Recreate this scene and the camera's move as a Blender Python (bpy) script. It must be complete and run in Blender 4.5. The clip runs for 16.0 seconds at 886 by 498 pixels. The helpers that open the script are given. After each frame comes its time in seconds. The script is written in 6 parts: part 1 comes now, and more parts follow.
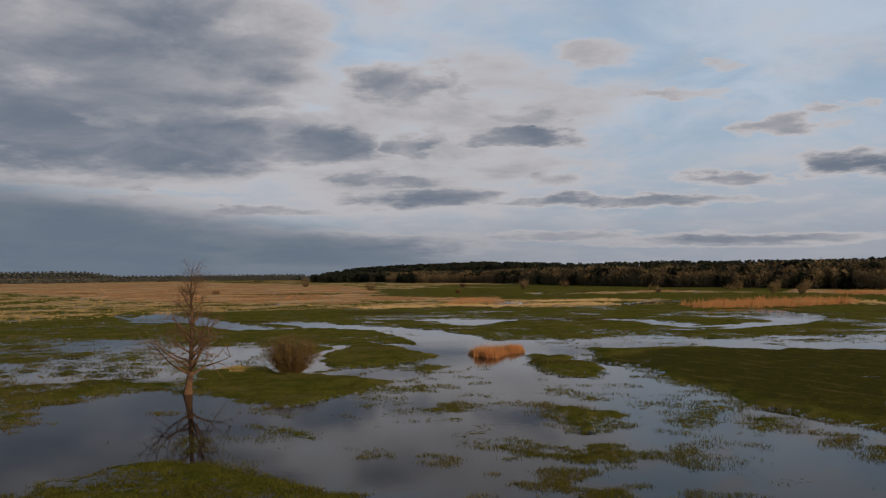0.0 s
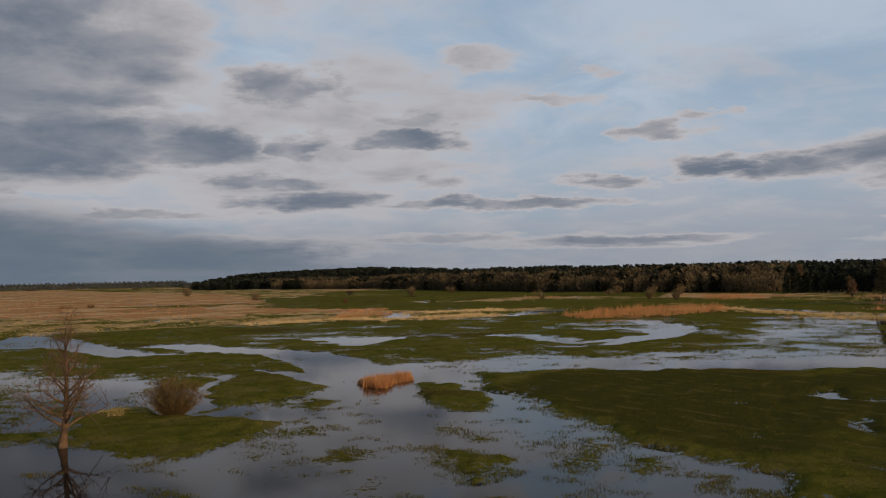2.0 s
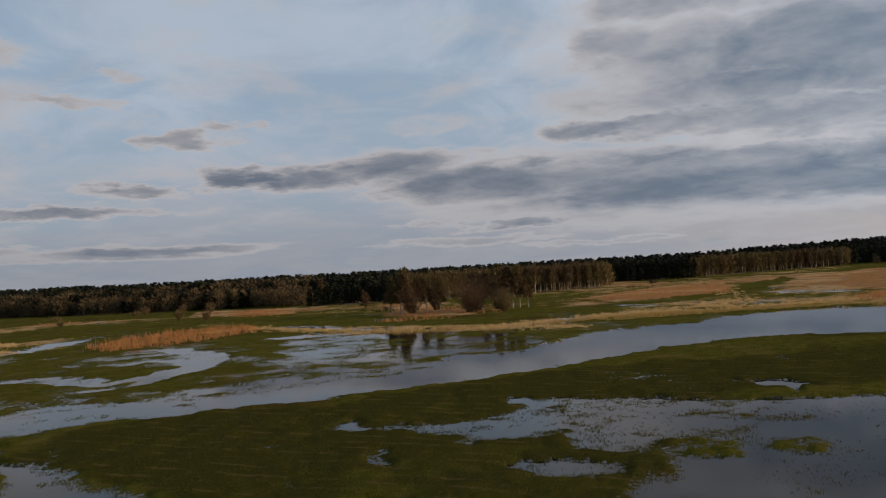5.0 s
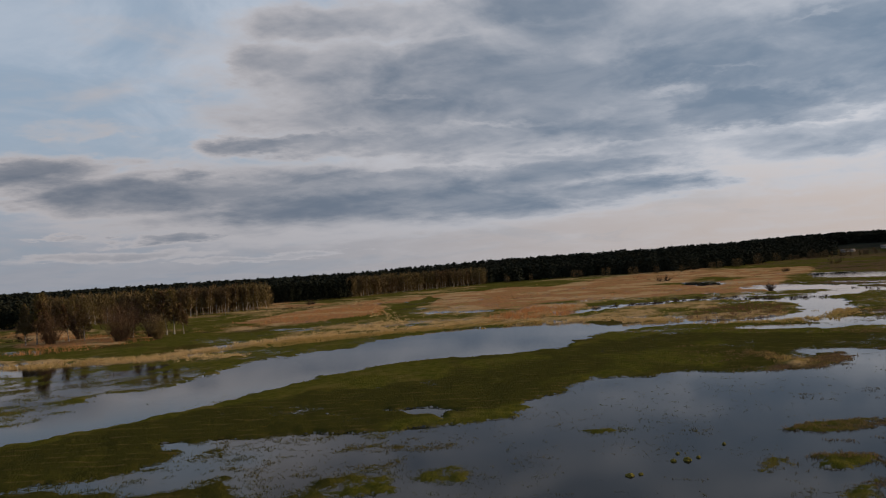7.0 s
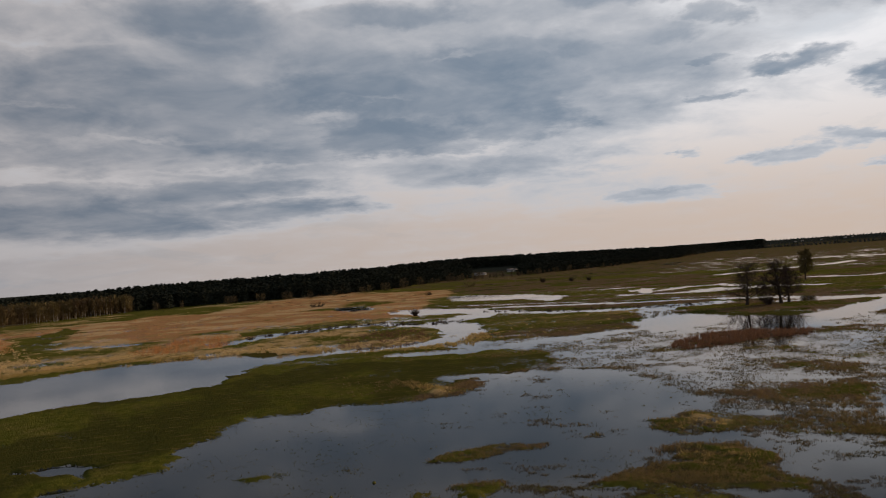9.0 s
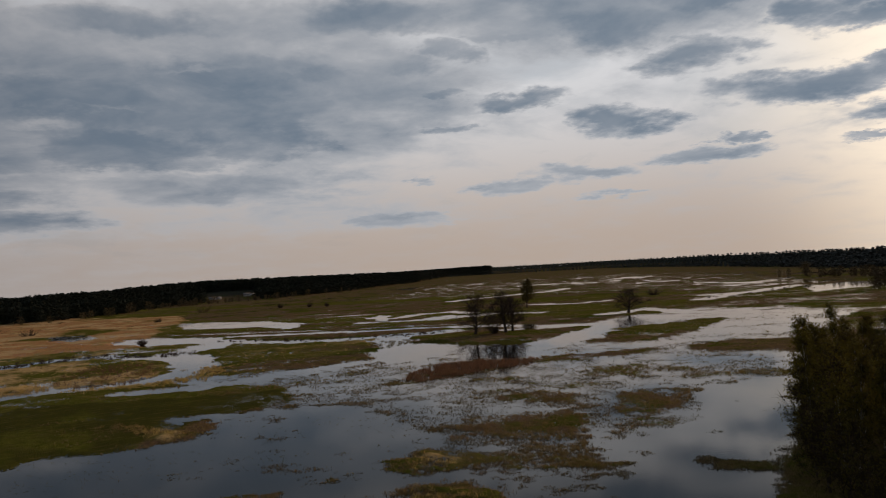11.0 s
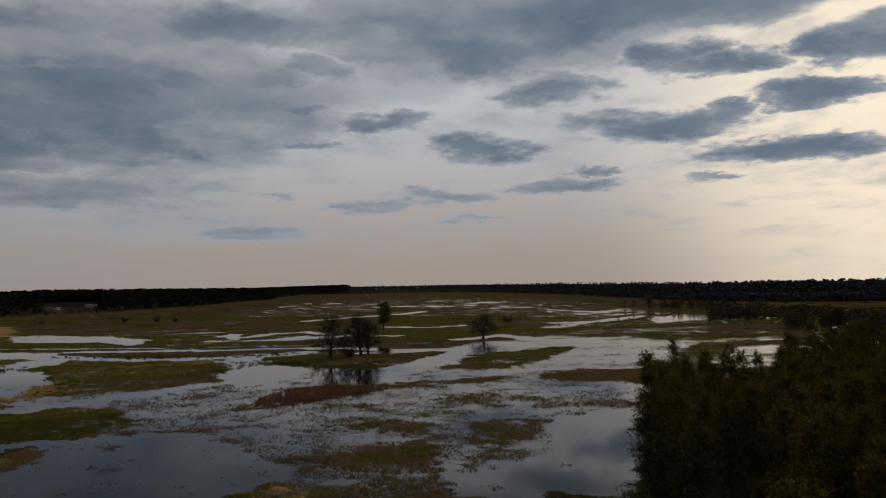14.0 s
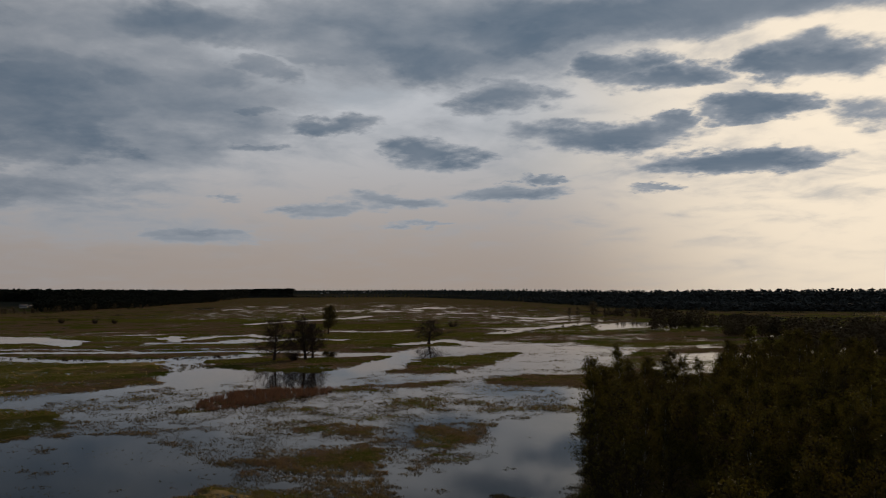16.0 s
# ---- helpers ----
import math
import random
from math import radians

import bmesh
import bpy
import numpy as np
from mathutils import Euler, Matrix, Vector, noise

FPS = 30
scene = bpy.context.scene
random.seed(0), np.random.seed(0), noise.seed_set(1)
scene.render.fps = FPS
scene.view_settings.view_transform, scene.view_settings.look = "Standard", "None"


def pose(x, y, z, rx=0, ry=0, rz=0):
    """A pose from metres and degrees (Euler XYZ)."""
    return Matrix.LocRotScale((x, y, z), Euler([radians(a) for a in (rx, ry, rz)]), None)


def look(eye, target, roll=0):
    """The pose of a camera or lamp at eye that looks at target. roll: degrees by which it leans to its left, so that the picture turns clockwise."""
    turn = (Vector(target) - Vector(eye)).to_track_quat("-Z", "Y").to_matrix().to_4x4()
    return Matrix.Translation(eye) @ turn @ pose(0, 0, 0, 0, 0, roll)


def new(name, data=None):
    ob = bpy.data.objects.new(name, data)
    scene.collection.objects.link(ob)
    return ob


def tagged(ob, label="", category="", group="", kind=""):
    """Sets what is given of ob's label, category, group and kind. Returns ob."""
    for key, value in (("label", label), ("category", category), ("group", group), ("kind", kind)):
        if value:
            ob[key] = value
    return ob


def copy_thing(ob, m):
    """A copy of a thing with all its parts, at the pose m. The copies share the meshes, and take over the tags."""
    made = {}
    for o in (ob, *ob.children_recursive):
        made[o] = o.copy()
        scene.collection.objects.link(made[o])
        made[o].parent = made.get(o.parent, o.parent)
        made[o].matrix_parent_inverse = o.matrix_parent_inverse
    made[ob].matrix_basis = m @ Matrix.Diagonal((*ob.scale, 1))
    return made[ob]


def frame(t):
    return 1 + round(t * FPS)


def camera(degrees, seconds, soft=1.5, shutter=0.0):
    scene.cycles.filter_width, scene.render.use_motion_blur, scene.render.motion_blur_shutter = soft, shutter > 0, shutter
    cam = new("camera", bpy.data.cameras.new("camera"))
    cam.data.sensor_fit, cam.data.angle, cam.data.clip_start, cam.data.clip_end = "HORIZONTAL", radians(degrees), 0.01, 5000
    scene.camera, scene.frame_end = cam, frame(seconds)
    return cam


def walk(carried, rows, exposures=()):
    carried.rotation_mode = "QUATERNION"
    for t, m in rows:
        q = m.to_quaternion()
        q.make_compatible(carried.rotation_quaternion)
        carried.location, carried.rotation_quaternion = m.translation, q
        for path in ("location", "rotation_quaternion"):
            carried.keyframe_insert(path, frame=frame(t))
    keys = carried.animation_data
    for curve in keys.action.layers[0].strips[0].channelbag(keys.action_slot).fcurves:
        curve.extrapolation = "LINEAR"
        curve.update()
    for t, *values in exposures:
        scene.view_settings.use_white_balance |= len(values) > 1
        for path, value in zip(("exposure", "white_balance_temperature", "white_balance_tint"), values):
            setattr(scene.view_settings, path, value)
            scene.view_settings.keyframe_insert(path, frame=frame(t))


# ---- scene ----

cam = camera(54.67, 16.0, soft=1.1)
# seconds, x, y, height, yaw, pitch, roll
ROWS = [
    (0.0, 0.00, -0.00, 10.50, 0.34, 1.79, 0.55),
    (0.5, -0.02, -0.00, 11.40, 0.24, 1.83, 0.46),
    (1.0, -0.08, -0.02, 12.29, -0.27, 1.87, 0.41),
    (1.5, -0.13, -0.07, 13.14, -3.26, 1.88, 0.83),
    (2.0, -0.13, -0.13, 13.96, -7.20, 1.86, 1.29),
    (2.5, -0.12, -0.20, 14.75, -11.91, 1.81, 1.86),
    (3.0, -0.12, -0.27, 15.49, -16.93, 1.73, 2.38),
    (3.5, -0.17, -0.32, 16.20, -22.03, 1.63, 2.79),
    (4.0, -0.19, -0.42, 16.89, -27.17, 1.52, 3.12),
    (4.2, -0.21, -0.46, 17.16, -29.24, 1.47, 3.21),
    (6.3, -1.08, -1.26, 20.26, -52.69, 1.10, 3.56),
    (6.5, -1.14, -1.30, 20.54, -54.92, 1.08, 3.55),
    (7.0, -1.29, -1.39, 21.24, -60.54, 1.05, 3.53),
    (7.5, -1.46, -1.47, 21.94, -66.23, 1.06, 3.61),
    (8.0, -1.58, -1.50, 22.66, -72.01, 1.03, 3.75),
    (8.5, -1.68, -1.55, 23.38, -77.88, 1.03, 3.80),
    (9.0, -1.74, -1.62, 24.12, -83.38, 1.06, 3.84),
    (9.5, -1.78, -1.67, 24.84, -87.95, 1.14, 3.74),
    (10.0, -1.72, -1.68, 25.51, -92.45, 1.23, 3.58),
    (10.2, -1.67, -1.68, 25.76, -94.17, 1.29, 3.50),
    (12.3, 0.97, -2.21, 28.24, -107.23, 1.97, 2.29),
    (12.5, 1.09, -2.24, 28.27, -107.44, 2.07, 2.10),
    (13.0, 1.36, -2.31, 28.29, -108.27, 2.30, 1.69),
    (13.5, 1.57, -2.37, 28.25, -109.26, 2.44, 1.27),
    (14.0, 1.72, -2.40, 28.17, -110.24, 2.52, 0.96),
    (14.5, 1.86, -2.41, 28.06, -111.16, 2.57, 0.51),
    (15.0, 1.99, -2.41, 27.94, -112.12, 2.68, 0.44),
    (15.5, 2.11, -2.41, 27.81, -113.02, 2.78, 0.27),
    (16.0, 2.23, -2.41, 27.69, -113.83, 2.86, 0.15),
]
EXPOSURES = [(0.0, 0.0, 6350, 10), (2.5, -0.08, 6350, 10), (4.0, -0.15, 6350, 10), (7.0, -0.16, 6380, 11), (8.0, -0.15, 6550, 12), (10.2, -0.38, 6850, 12), (12.3, -0.8, 6500, 10), (16.0, -0.95, 6450, 10)]
walk(cam, [(t, pose(x, y, z, 90 + p, r, w)) for t, x, y, z, w, p, r in ROWS], EXPOSURES)

# ---- sky and light ----
SUN_AZ, SUN_EL = 143.0, 11.5      # degrees clockwise from +y, and above the horizon
SUN_WAY = Vector((math.cos(radians(SUN_EL)) * math.sin(radians(SUN_AZ)), math.cos(radians(SUN_EL)) * math.cos(radians(SUN_AZ)), math.sin(radians(SUN_EL))))
sun_data = bpy.data.lights.new("sun", "SUN")
sun_data.energy, sun_data.angle, sun_data.color = 3.2, radians(9), (1.0, 0.70, 0.42)
sun = new("sun", sun_data)
sun.matrix_world = look(SUN_WAY * 900, (0, 0, 0))


class Nodes:
    """Short hand for node trees."""

    def __init__(self, tree):
        self.tree = tree
        tree.nodes.clear()

    def add(self, kind, ins=(), out=0, **props):
        node = self.tree.nodes.new(kind)
        for key, value in props.items():
            if key == "operation":
                node.operation = value
            elif key == "data_type":
                node.data_type = value
            elif key == "blend_type":
                node.blend_type = value
            elif key == "interpolation_type":
                node.interpolation_type = value
            elif key == "clamp":
                node.use_clamp = value
            elif key == "attribute":
                node.attribute_name = value
        for where, value in (ins.items() if hasattr(ins, "items") else enumerate(ins)):
            if value is None:
                continue
            if hasattr(value, "is_output"):
                self.tree.links.new(value, node.inputs[where])
            else:
                node.inputs[where].default_value = value
        return node.outputs[out] if len(node.outputs) else None

    def math(self, op, a, b=None, c=None, clamp=False):
        return self.add("ShaderNodeMath", (a, b, c), operation=op, clamp=clamp)

    def vec(self, op, a, b=None, c=None, out=0):
        return self.add("ShaderNodeVectorMath", (a, b, c), out, operation=op)

    def ramp(self, x, lo, hi, to_lo=0.0, to_hi=1.0):
        return self.add("ShaderNodeMapRange", (x, lo, hi, to_lo, to_hi), interpolation_type="SMOOTHSTEP")

    def mix(self, f, a, b, mode="MIX"):
        node = self.tree.nodes.new("ShaderNodeMix")
        node.data_type, node.blend_type = "RGBA", mode
        for k, value in ((0, f), (6, a), (7, b)):
            if hasattr(value, "is_output"):
                self.tree.links.new(value, node.inputs[k])
            else:
                node.inputs[k].default_value = (*value, 1) if isinstance(value, tuple) else value
        return node.outputs[2]

    def noise(self, at, scale, detail=4.0, rough=0.55, warp=0.0, out=0):
        return self.add("ShaderNodeTexNoise", {"Vector": at, "Scale": scale, "Detail": detail, "Roughness": rough, "Distortion": warp}, out)


world = bpy.data.worlds.new("evening_sky")
scene.world = world
world.use_nodes = True
W = Nodes(world.node_tree)
way = W.vec("NORMALIZE", W.add("ShaderNodeTexCoord"))
axis = W.tree.nodes.new("ShaderNodeSeparateXYZ")
W.tree.links.new(way, axis.inputs[0])
wx, wy, wz = axis.outputs
az = W.math("MULTIPLY", W.math("ARCTAN2", wx, wy), 57.2958)
el = W.math("MULTIPLY", W.math("ARCSINE", wz), 57.2958)
# a flat layer of cloud seen from below, so that it runs into streaks towards the horizon
lift = W.math("ADD", W.math("MAXIMUM", wz, 0.0), 0.17)
layer = W.add("ShaderNodeCombineXYZ", (W.math("DIVIDE", wx, lift), W.math("DIVIDE", wy, lift), 0.0))
swirl = W.noise(layer, 1.5, 6.0, 0.62, out=1)
fine = W.noise(layer, 3.4, 7.0, 0.58, 0.3)
broad = W.noise(layer, 1.0, 4.0, 0.55)
small = W.noise(layer, 6.5, 5.0, 0.6, out=1)
shift = W.vec("ADD", W.vec("MULTIPLY", W.vec("SUBTRACT", swirl, (0.5, 0.5, 0.5)), (13.0, 3.4, 0.0)), W.vec("MULTIPLY", W.vec("SUBTRACT", small, (0.5, 0.5, 0.5)), (6.0, 2.2, 0.0)))
shift = W.vec("MULTIPLY", shift, W.add("ShaderNodeCombineXYZ", (1.0, W.ramp(el, 1.0, 12.0, 0.3, 1.0), 0.0)))
spot = W.vec("ADD", W.add("ShaderNodeCombineXYZ", (az, el, 0.0)), shift)
density = None


def cloud(a, e, ra, re, thick):
    """A cloud at azimuth a and height e, degrees, with its half width and half height."""
    global density
    ra, re = ra * 1.35, re * 1.5
    at = W.vec("MULTIPLY_ADD", spot, (1 / ra, 1 / re, 0.0), (-a / ra, -e / re, 0.0))
    far = W.vec("LENGTH", at, out=1)
    one = W.ramp(far, 0.2, 1.25, thick, -0.22)
    density = one if density is None else W.math("SMOOTH_MAX", density, one, 0.12)


def rift(a, e, ra, re, depth):
    """A lighter gap in the cloud."""
    global density
    at = W.vec("MULTIPLY_ADD", spot, (1 / ra, 1 / re, 0.0), (-a / ra, -e / re, 0.0))
    density = W.math("SUBTRACT", density, W.ramp(W.vec("LENGTH", at, out=1), 0.0, 1.6, depth * 0.5, 0.0))


cloud(-19.7, 8.8, 11.1, 2.18, 1)
cloud(-8.7, 8.5, 5.6, 1.29, 0.9)
cloud(-24.6, 9.6, 5.0, 1.52, 1)
cloud(-1.9, 8.4, 2.3, 1.04, 0.65)
cloud(-24.0, 14.0, 5.4, 1.49, 0.6)
cloud(-17.0, 15.4, 3.8, 2.57, 0.8)
cloud(-26.5, 15.5, 2.5, 1.60, 0.6)
cloud(-19.7, 12.1, 5.1, 1.21, 0.7)
cloud(-2.7, 12.5, 3.8, 1.46, 0.8)
cloud(1.9, 11.7, 1.9, 0.73, 0.4)
cloud(5.1, 9.3, 4.1, 0.63, 0.9)
cloud(5.3, 10.5, 3.4, 0.59, 0.45)
cloud(9.3, 14.1, 2.6, 0.78, 0.55)
cloud(18.7, 13.4, 2.0, 0.27, 0.35)
cloud(14.5, 11.6, 5.3, 0.43, 0.4)
cloud(21.6, 9.2, 2.9, 0.69, 0.7)
cloud(25.1, 9.9, 1.5, 0.33, 0.45)
cloud(25.4, 6.6, 2.8, 0.68, 0.9)
cloud(18.2, 6.0, 3.7, 0.43, 0.75)
cloud(7.1, 6.3, 2.6, 0.60, 0.5)
cloud(-4.2, 6.4, 4.1, 0.52, 0.65)
cloud(-2.0, 5.2, 5.7, 0.60, 0.8)
cloud(11.9, 4.7, 8.3, 0.37, 0.8)
cloud(-11.7, 4.3, 5.5, 0.30, 0.45)
cloud(-23.0, 1.9, 9.7, 2.51, 1)
cloud(-7.2, 1.7, 9.3, 1.05, 0.9)
cloud(7.8, 2.5, 5.6, 0.30, 0.55)
cloud(18.5, 2.1, 8.8, 0.43, 0.8)
cloud(30.4, 6.5, 4.1, 0.93, 0.85)
cloud(35.7, 7.1, 4.8, 1.18, 0.8)
cloud(41.1, 5.5, 7.1, 1.38, 0.9)
cloud(49.6, 4.4, 7.1, 1.39, 0.9)
cloud(48.2, 8.4, 3.6, 0.90, 0.75)
cloud(53.0, 8.4, 4.0, 0.93, 0.75)
cloud(50.1, 13.5, 3.9, 1.49, 0.55)
cloud(54.4, 10.7, 1.8, 0.59, 0.55)
cloud(42.7, 2.7, 3.2, 0.33, 0.75)
cloud(40.1, 1.7, 7.2, 0.29, 0.6)
cloud(37.1, 3.1, 1.3, 0.22, 0.5)
cloud(49.4, 1.2, 4.9, 0.21, 0.5)
cloud(37.7, 10.0, 7.3, 0.58, 0.2)
cloud(56.1, 16.1, 9.0, 1.40, 0.6)
cloud(50.7, 13.1, 4.4, 1.07, 0.5)
cloud(62.0, 13.7, 8.3, 1.79, 0.7)
cloud(49.7, 8.6, 4.4, 0.73, 0.7)
cloud(57.9, 8.4, 7.5, 1.11, 0.65)
cloud(65.6, 10.5, 9.4, 1.46, 0.72)
cloud(72.3, 11.4, 6.2, 1.25, 0.85)
cloud(78.2, 8.1, 5.5, 0.88, 0.9)
cloud(69.0, 5.8, 9.6, 0.93, 0.78)
cloud(43.1, 5.5, 8.9, 1.25, 0.88)
cloud(53.9, 4.4, 9.7, 1.42, 0.92)
cloud(63.3, 4.1, 9.8, 1.24, 0.92)
cloud(72.6, 4.4, 6.5, 0.81, 0.8)
cloud(80.2, 12.2, 6.7, 1.53, 0.78)
cloud(85.9, 10.0, 4.6, 1.32, 0.8)
cloud(86.7, 12.9, 4.6, 1.29, 0.85)
cloud(83.2, 7.7, 5.8, 0.62, 0.62)
cloud(43.3, 2.6, 2.9, 0.29, 0.7)
cloud(38.0, 3.0, 1.6, 0.17, 0.6)
cloud(39.5, 1.7, 6.6, 0.21, 0.5)
cloud(50.0, 1.2, 4.4, 0.19, 0.3)
cloud(37.9, 7.2, 5.1, 0.69, 0.55)
cloud(66.9, 12.2, 9.9, 2.04, 0.88)
cloud(77.3, 11.8, 7.3, 1.61, 0.98)
cloud(85.5, 11.8, 6.0, 1.64, 0.88)
cloud(92.4, 11.7, 4.1, 1.81, 0.8)
cloud(79.7, 8.6, 7.4, 1.21, 0.95)
cloud(88.4, 8.7, 4.9, 1.04, 0.9)
cloud(67.8, 16.2, 10.0, 1.66, 0.82)
cloud(80.6, 16.3, 7.5, 1.22, 0.85)
cloud(97.7, 13.6, 3.7, 1.06, 0.75)
cloud(101.9, 14.7, 2.5, 0.86, 0.75)
cloud(65.5, 4.9, 6.4, 1.32, 0.8)
cloud(72.2, 4.2, 5.2, 0.80, 0.55)
cloud(70.6, 6.7, 4.1, 0.54, 0.55)
cloud(86.6, 5.6, 3.4, 0.45, 0.55)
cloud(100.2, 12.0, 2.5, 0.50, 0.7)
cloud(106.2, 11.3, 4.1, 0.59, 0.88)
cloud(113.3, 9.2, 2.9, 0.87, 0.98)
cloud(101.8, 9.6, 1.6, 0.39, 0.55)
cloud(106.5, 5.3, 2.7, 0.50, 0.6)
cloud(110.5, 5.9, 4.2, 0.38, 0.55)
cloud(98.5, 3.5, 4.4, 0.44, 0.45)
cloud(100.5, 5.8, 0.9, 0.22, 0.5)
cloud(98.0, 17.0, 7.3, 1.21, 0.88)
cloud(94.3, 13.5, 3.2, 1.05, 0.85)
cloud(99.0, 14.4, 2.2, 0.71, 0.65)
cloud(111.9, 15.8, 5.3, 1.50, 0.98)
cloud(118.7, 16.8, 6.0, 1.23, 1)
cloud(123.2, 17.4, 3.6, 1.03, 0.85)
cloud(105.4, 15.6, 3.0, 0.54, 0.65)
cloud(117.7, 13.3, 4.1, 1.16, 0.98)
cloud(117.7, 6.6, 3.0, 0.45, 0.68)
cloud(118.5, 7.5, 1.5, 0.22, 0.65)
cloud(125.2, 10.4, 5.9, 0.89, 1)
cloud(132.6, 8.3, 5.5, 0.79, 1)
cloud(126.0, 14.9, 3.0, 0.90, 0.9)
cloud(129.4, 13.9, 4.1, 0.72, 0.92)
cloud(135.7, 14.0, 2.2, 0.92, 0.85)
cloud(134.0, 11.4, 3.2, 0.78, 0.92)
cloud(129.0, 10.9, 2.0, 0.49, 0.85)
cloud(128.5, 6.7, 2.1, 0.21, 0.5)
cloud(97.5, 3.7, 4.0, 0.33, 0.55)
cloud(112.8, 4.5, 2.3, 0.19, 0.5)
cloud(100.4, 5.9, 1.5, 0.26, 0.5)
cloud(138.8, 14.2, 4.5, 1.2, 0.8)
cloud(140.9, 10.6, 3.2, 1.0, 0.5)
cloud(125.8, 18.0, 22, 1.4, 0.8)
cloud(-21.4, 12.0, 13.2, 5.81, 0.74)
cloud(-16.3, 15.4, 8.1, 3.77, 0.74)
cloud(69.4, 11.3, 22.2, 5.40, 0.74)
cloud(54.6, 4.8, 19.4, 2.32, 0.74)
cloud(75.5, 11.8, 18.8, 5.70, 0.78)
cloud(90.9, 13.0, 12.9, 5.17, 0.74)
cloud(113.1, 17.1, 14.5, 2.65, 0.78)
cloud(87.2, 10.5, 8.1, 2.39, 1)
cloud(84.7, 13.2, 6.2, 1.65, 0.9)
cloud(-1.5, 8.6, 15.2, 4.84, 0.3)
cloud(-23.0, 8.5, 9.7, 2.06, 0.95)
cloud(4.9, 9.9, 8.4, 4.45, 0.25)
cloud(86.9, 6.4, 9.0, 1.55, 0.5)
cloud(92.6, 4.2, 12.0, 1.44, 0.25)
rift(-24.3, 12.4, 2.4, 0.53, 0.55)
rift(-11.6, 11.0, 4.7, 0.36, 0.4)
rift(-14.0, 16.6, 0.8, 0.76, 0.35)
rift(-23.0, 5.4, 7.4, 0.24, 0.75)
rift(-13.1, 3.6, 6.8, 0.29, 0.55)
rift(76.2, 10.2, 2.8, 0.35, 0.5)
rift(79.1, 7.1, 3.1, 0.25, 0.4)
rift(59.6, 11.1, 2.3, 0.22, 0.3)
rift(65.5, 9.2, 5.6, 0.18, 0.3)
rift(61.6, 6.7, 4.9, 0.19, 0.3)
rift(57.2, 15.3, 1.5, 0.88, 0.3)
rift(44.4, 9.2, 5.9, 0.43, 0.4)
rift(85.3, 13.8, 2.3, 0.18, 0.5)
rift(68.9, 7.3, 6.1, 0.21, 0.4)
rift(80.2, 11.1, 3.0, 0.18, 0.4)
rift(85.2, 7.3, 4.9, 0.22, 0.3)
rift(90.9, 15.5, 4.8, 0.47, 0.35)
rift(107.3, 17.0, 1.5, 0.42, 0.3)
# thick cloud added overhead, out of view, to dim reflections and sky light
high = W.ramp(el, 17.0, 26.0, 0.0, 0.85)
rough = W.math("MULTIPLY_ADD", W.math("SUBTRACT", fine, 0.5), 1.1, W.math("MULTIPLY", W.math("SUBTRACT", broad, 0.5), 0.7))
rough = W.math("MULTIPLY", rough, W.ramp(el, 0.0, 7.0, 0.3, 1.0))
body = W.math("ADD", W.math("MAXIMUM", density, high), W.math("ADD", rough, W.math("ADD", W.ramp(az, -4.0, 26.0, 0.12, 0.0), W.math("MULTIPLY", W.ramp(az, 36.0, 62.0, 0.0, 0.05), W.ramp(az, 84.0, 102.0, 1.0, 0.0)))))
cover_sky = W.ramp(body, -0.06, 0.46)
core = W.ramp(body, 0.12, 1.05)
# clear sky: the sky model under a thin veil that is warm towards the sun
sky = W.tree.nodes.new("ShaderNodeTexSky")
sky.sky_type, sky.sun_disc = "NISHITA", False
sky.sun_elevation, sky.sun_rotation = radians(SUN_EL), radians(SUN_AZ)
sky.dust_density, sky.ozone_density = 2.0, 2.0
facing = W.vec("DOT_PRODUCT", way, tuple(SUN_WAY), out=1)
side = W.ramp(facing, -0.35, 0.95)
near_sun = W.math("POWER", W.ramp(facing, 0.84, 1.0), 4.0)
low = W.ramp(el, 0.0, 13.0, 1.0, 0.0)
veil = W.mix(low, W.mix(side, (0.50, 0.56, 0.64), (0.95, 0.98, 1.03)), W.mix(side, (0.335, 0.35, 0.39), (0.66, 0.55, 0.475)))
thin = W.ramp(W.noise(layer, 1.6, 6.0, 0.6, 0.6), 0.35, 0.65)
blue = W.mix(0.6, W.vec("SCALE", sky.outputs[0], None, None), (0.32, 0.46, 0.62))
clear = W.mix(W.math("MULTIPLY_ADD", thin, 0.5, W.math("MULTIPLY_ADD", side, 0.30, W.math("MULTIPLY_ADD", low, 0.40, 0.32)), True), blue, veil)
scale_node = [n for n in W.tree.nodes if n.bl_idname == "ShaderNodeVectorMath" and n.operation == "SCALE"][0]
scale_node.inputs["Scale"].default_value = 0.085
clear = W.mix(W.math("MULTIPLY", near_sun, 0.85), clear, (2.0, 1.7, 1.3))
edge = W.mix(side, (0.53, 0.50, 0.50), (0.63, 0.67, 0.73))
dark = W.mix(side, (0.150, 0.178, 0.225), (0.215, 0.295, 0.395))
folds = W.ramp(W.noise(layer, 2.6, 5.0, 0.58, 0.4), 0.35, 0.7, 0.0, 0.26)
lit = W.mix(core, edge, W.mix(folds, dark, edge))
sky_colour = W.mix(cover_sky, clear, lit)
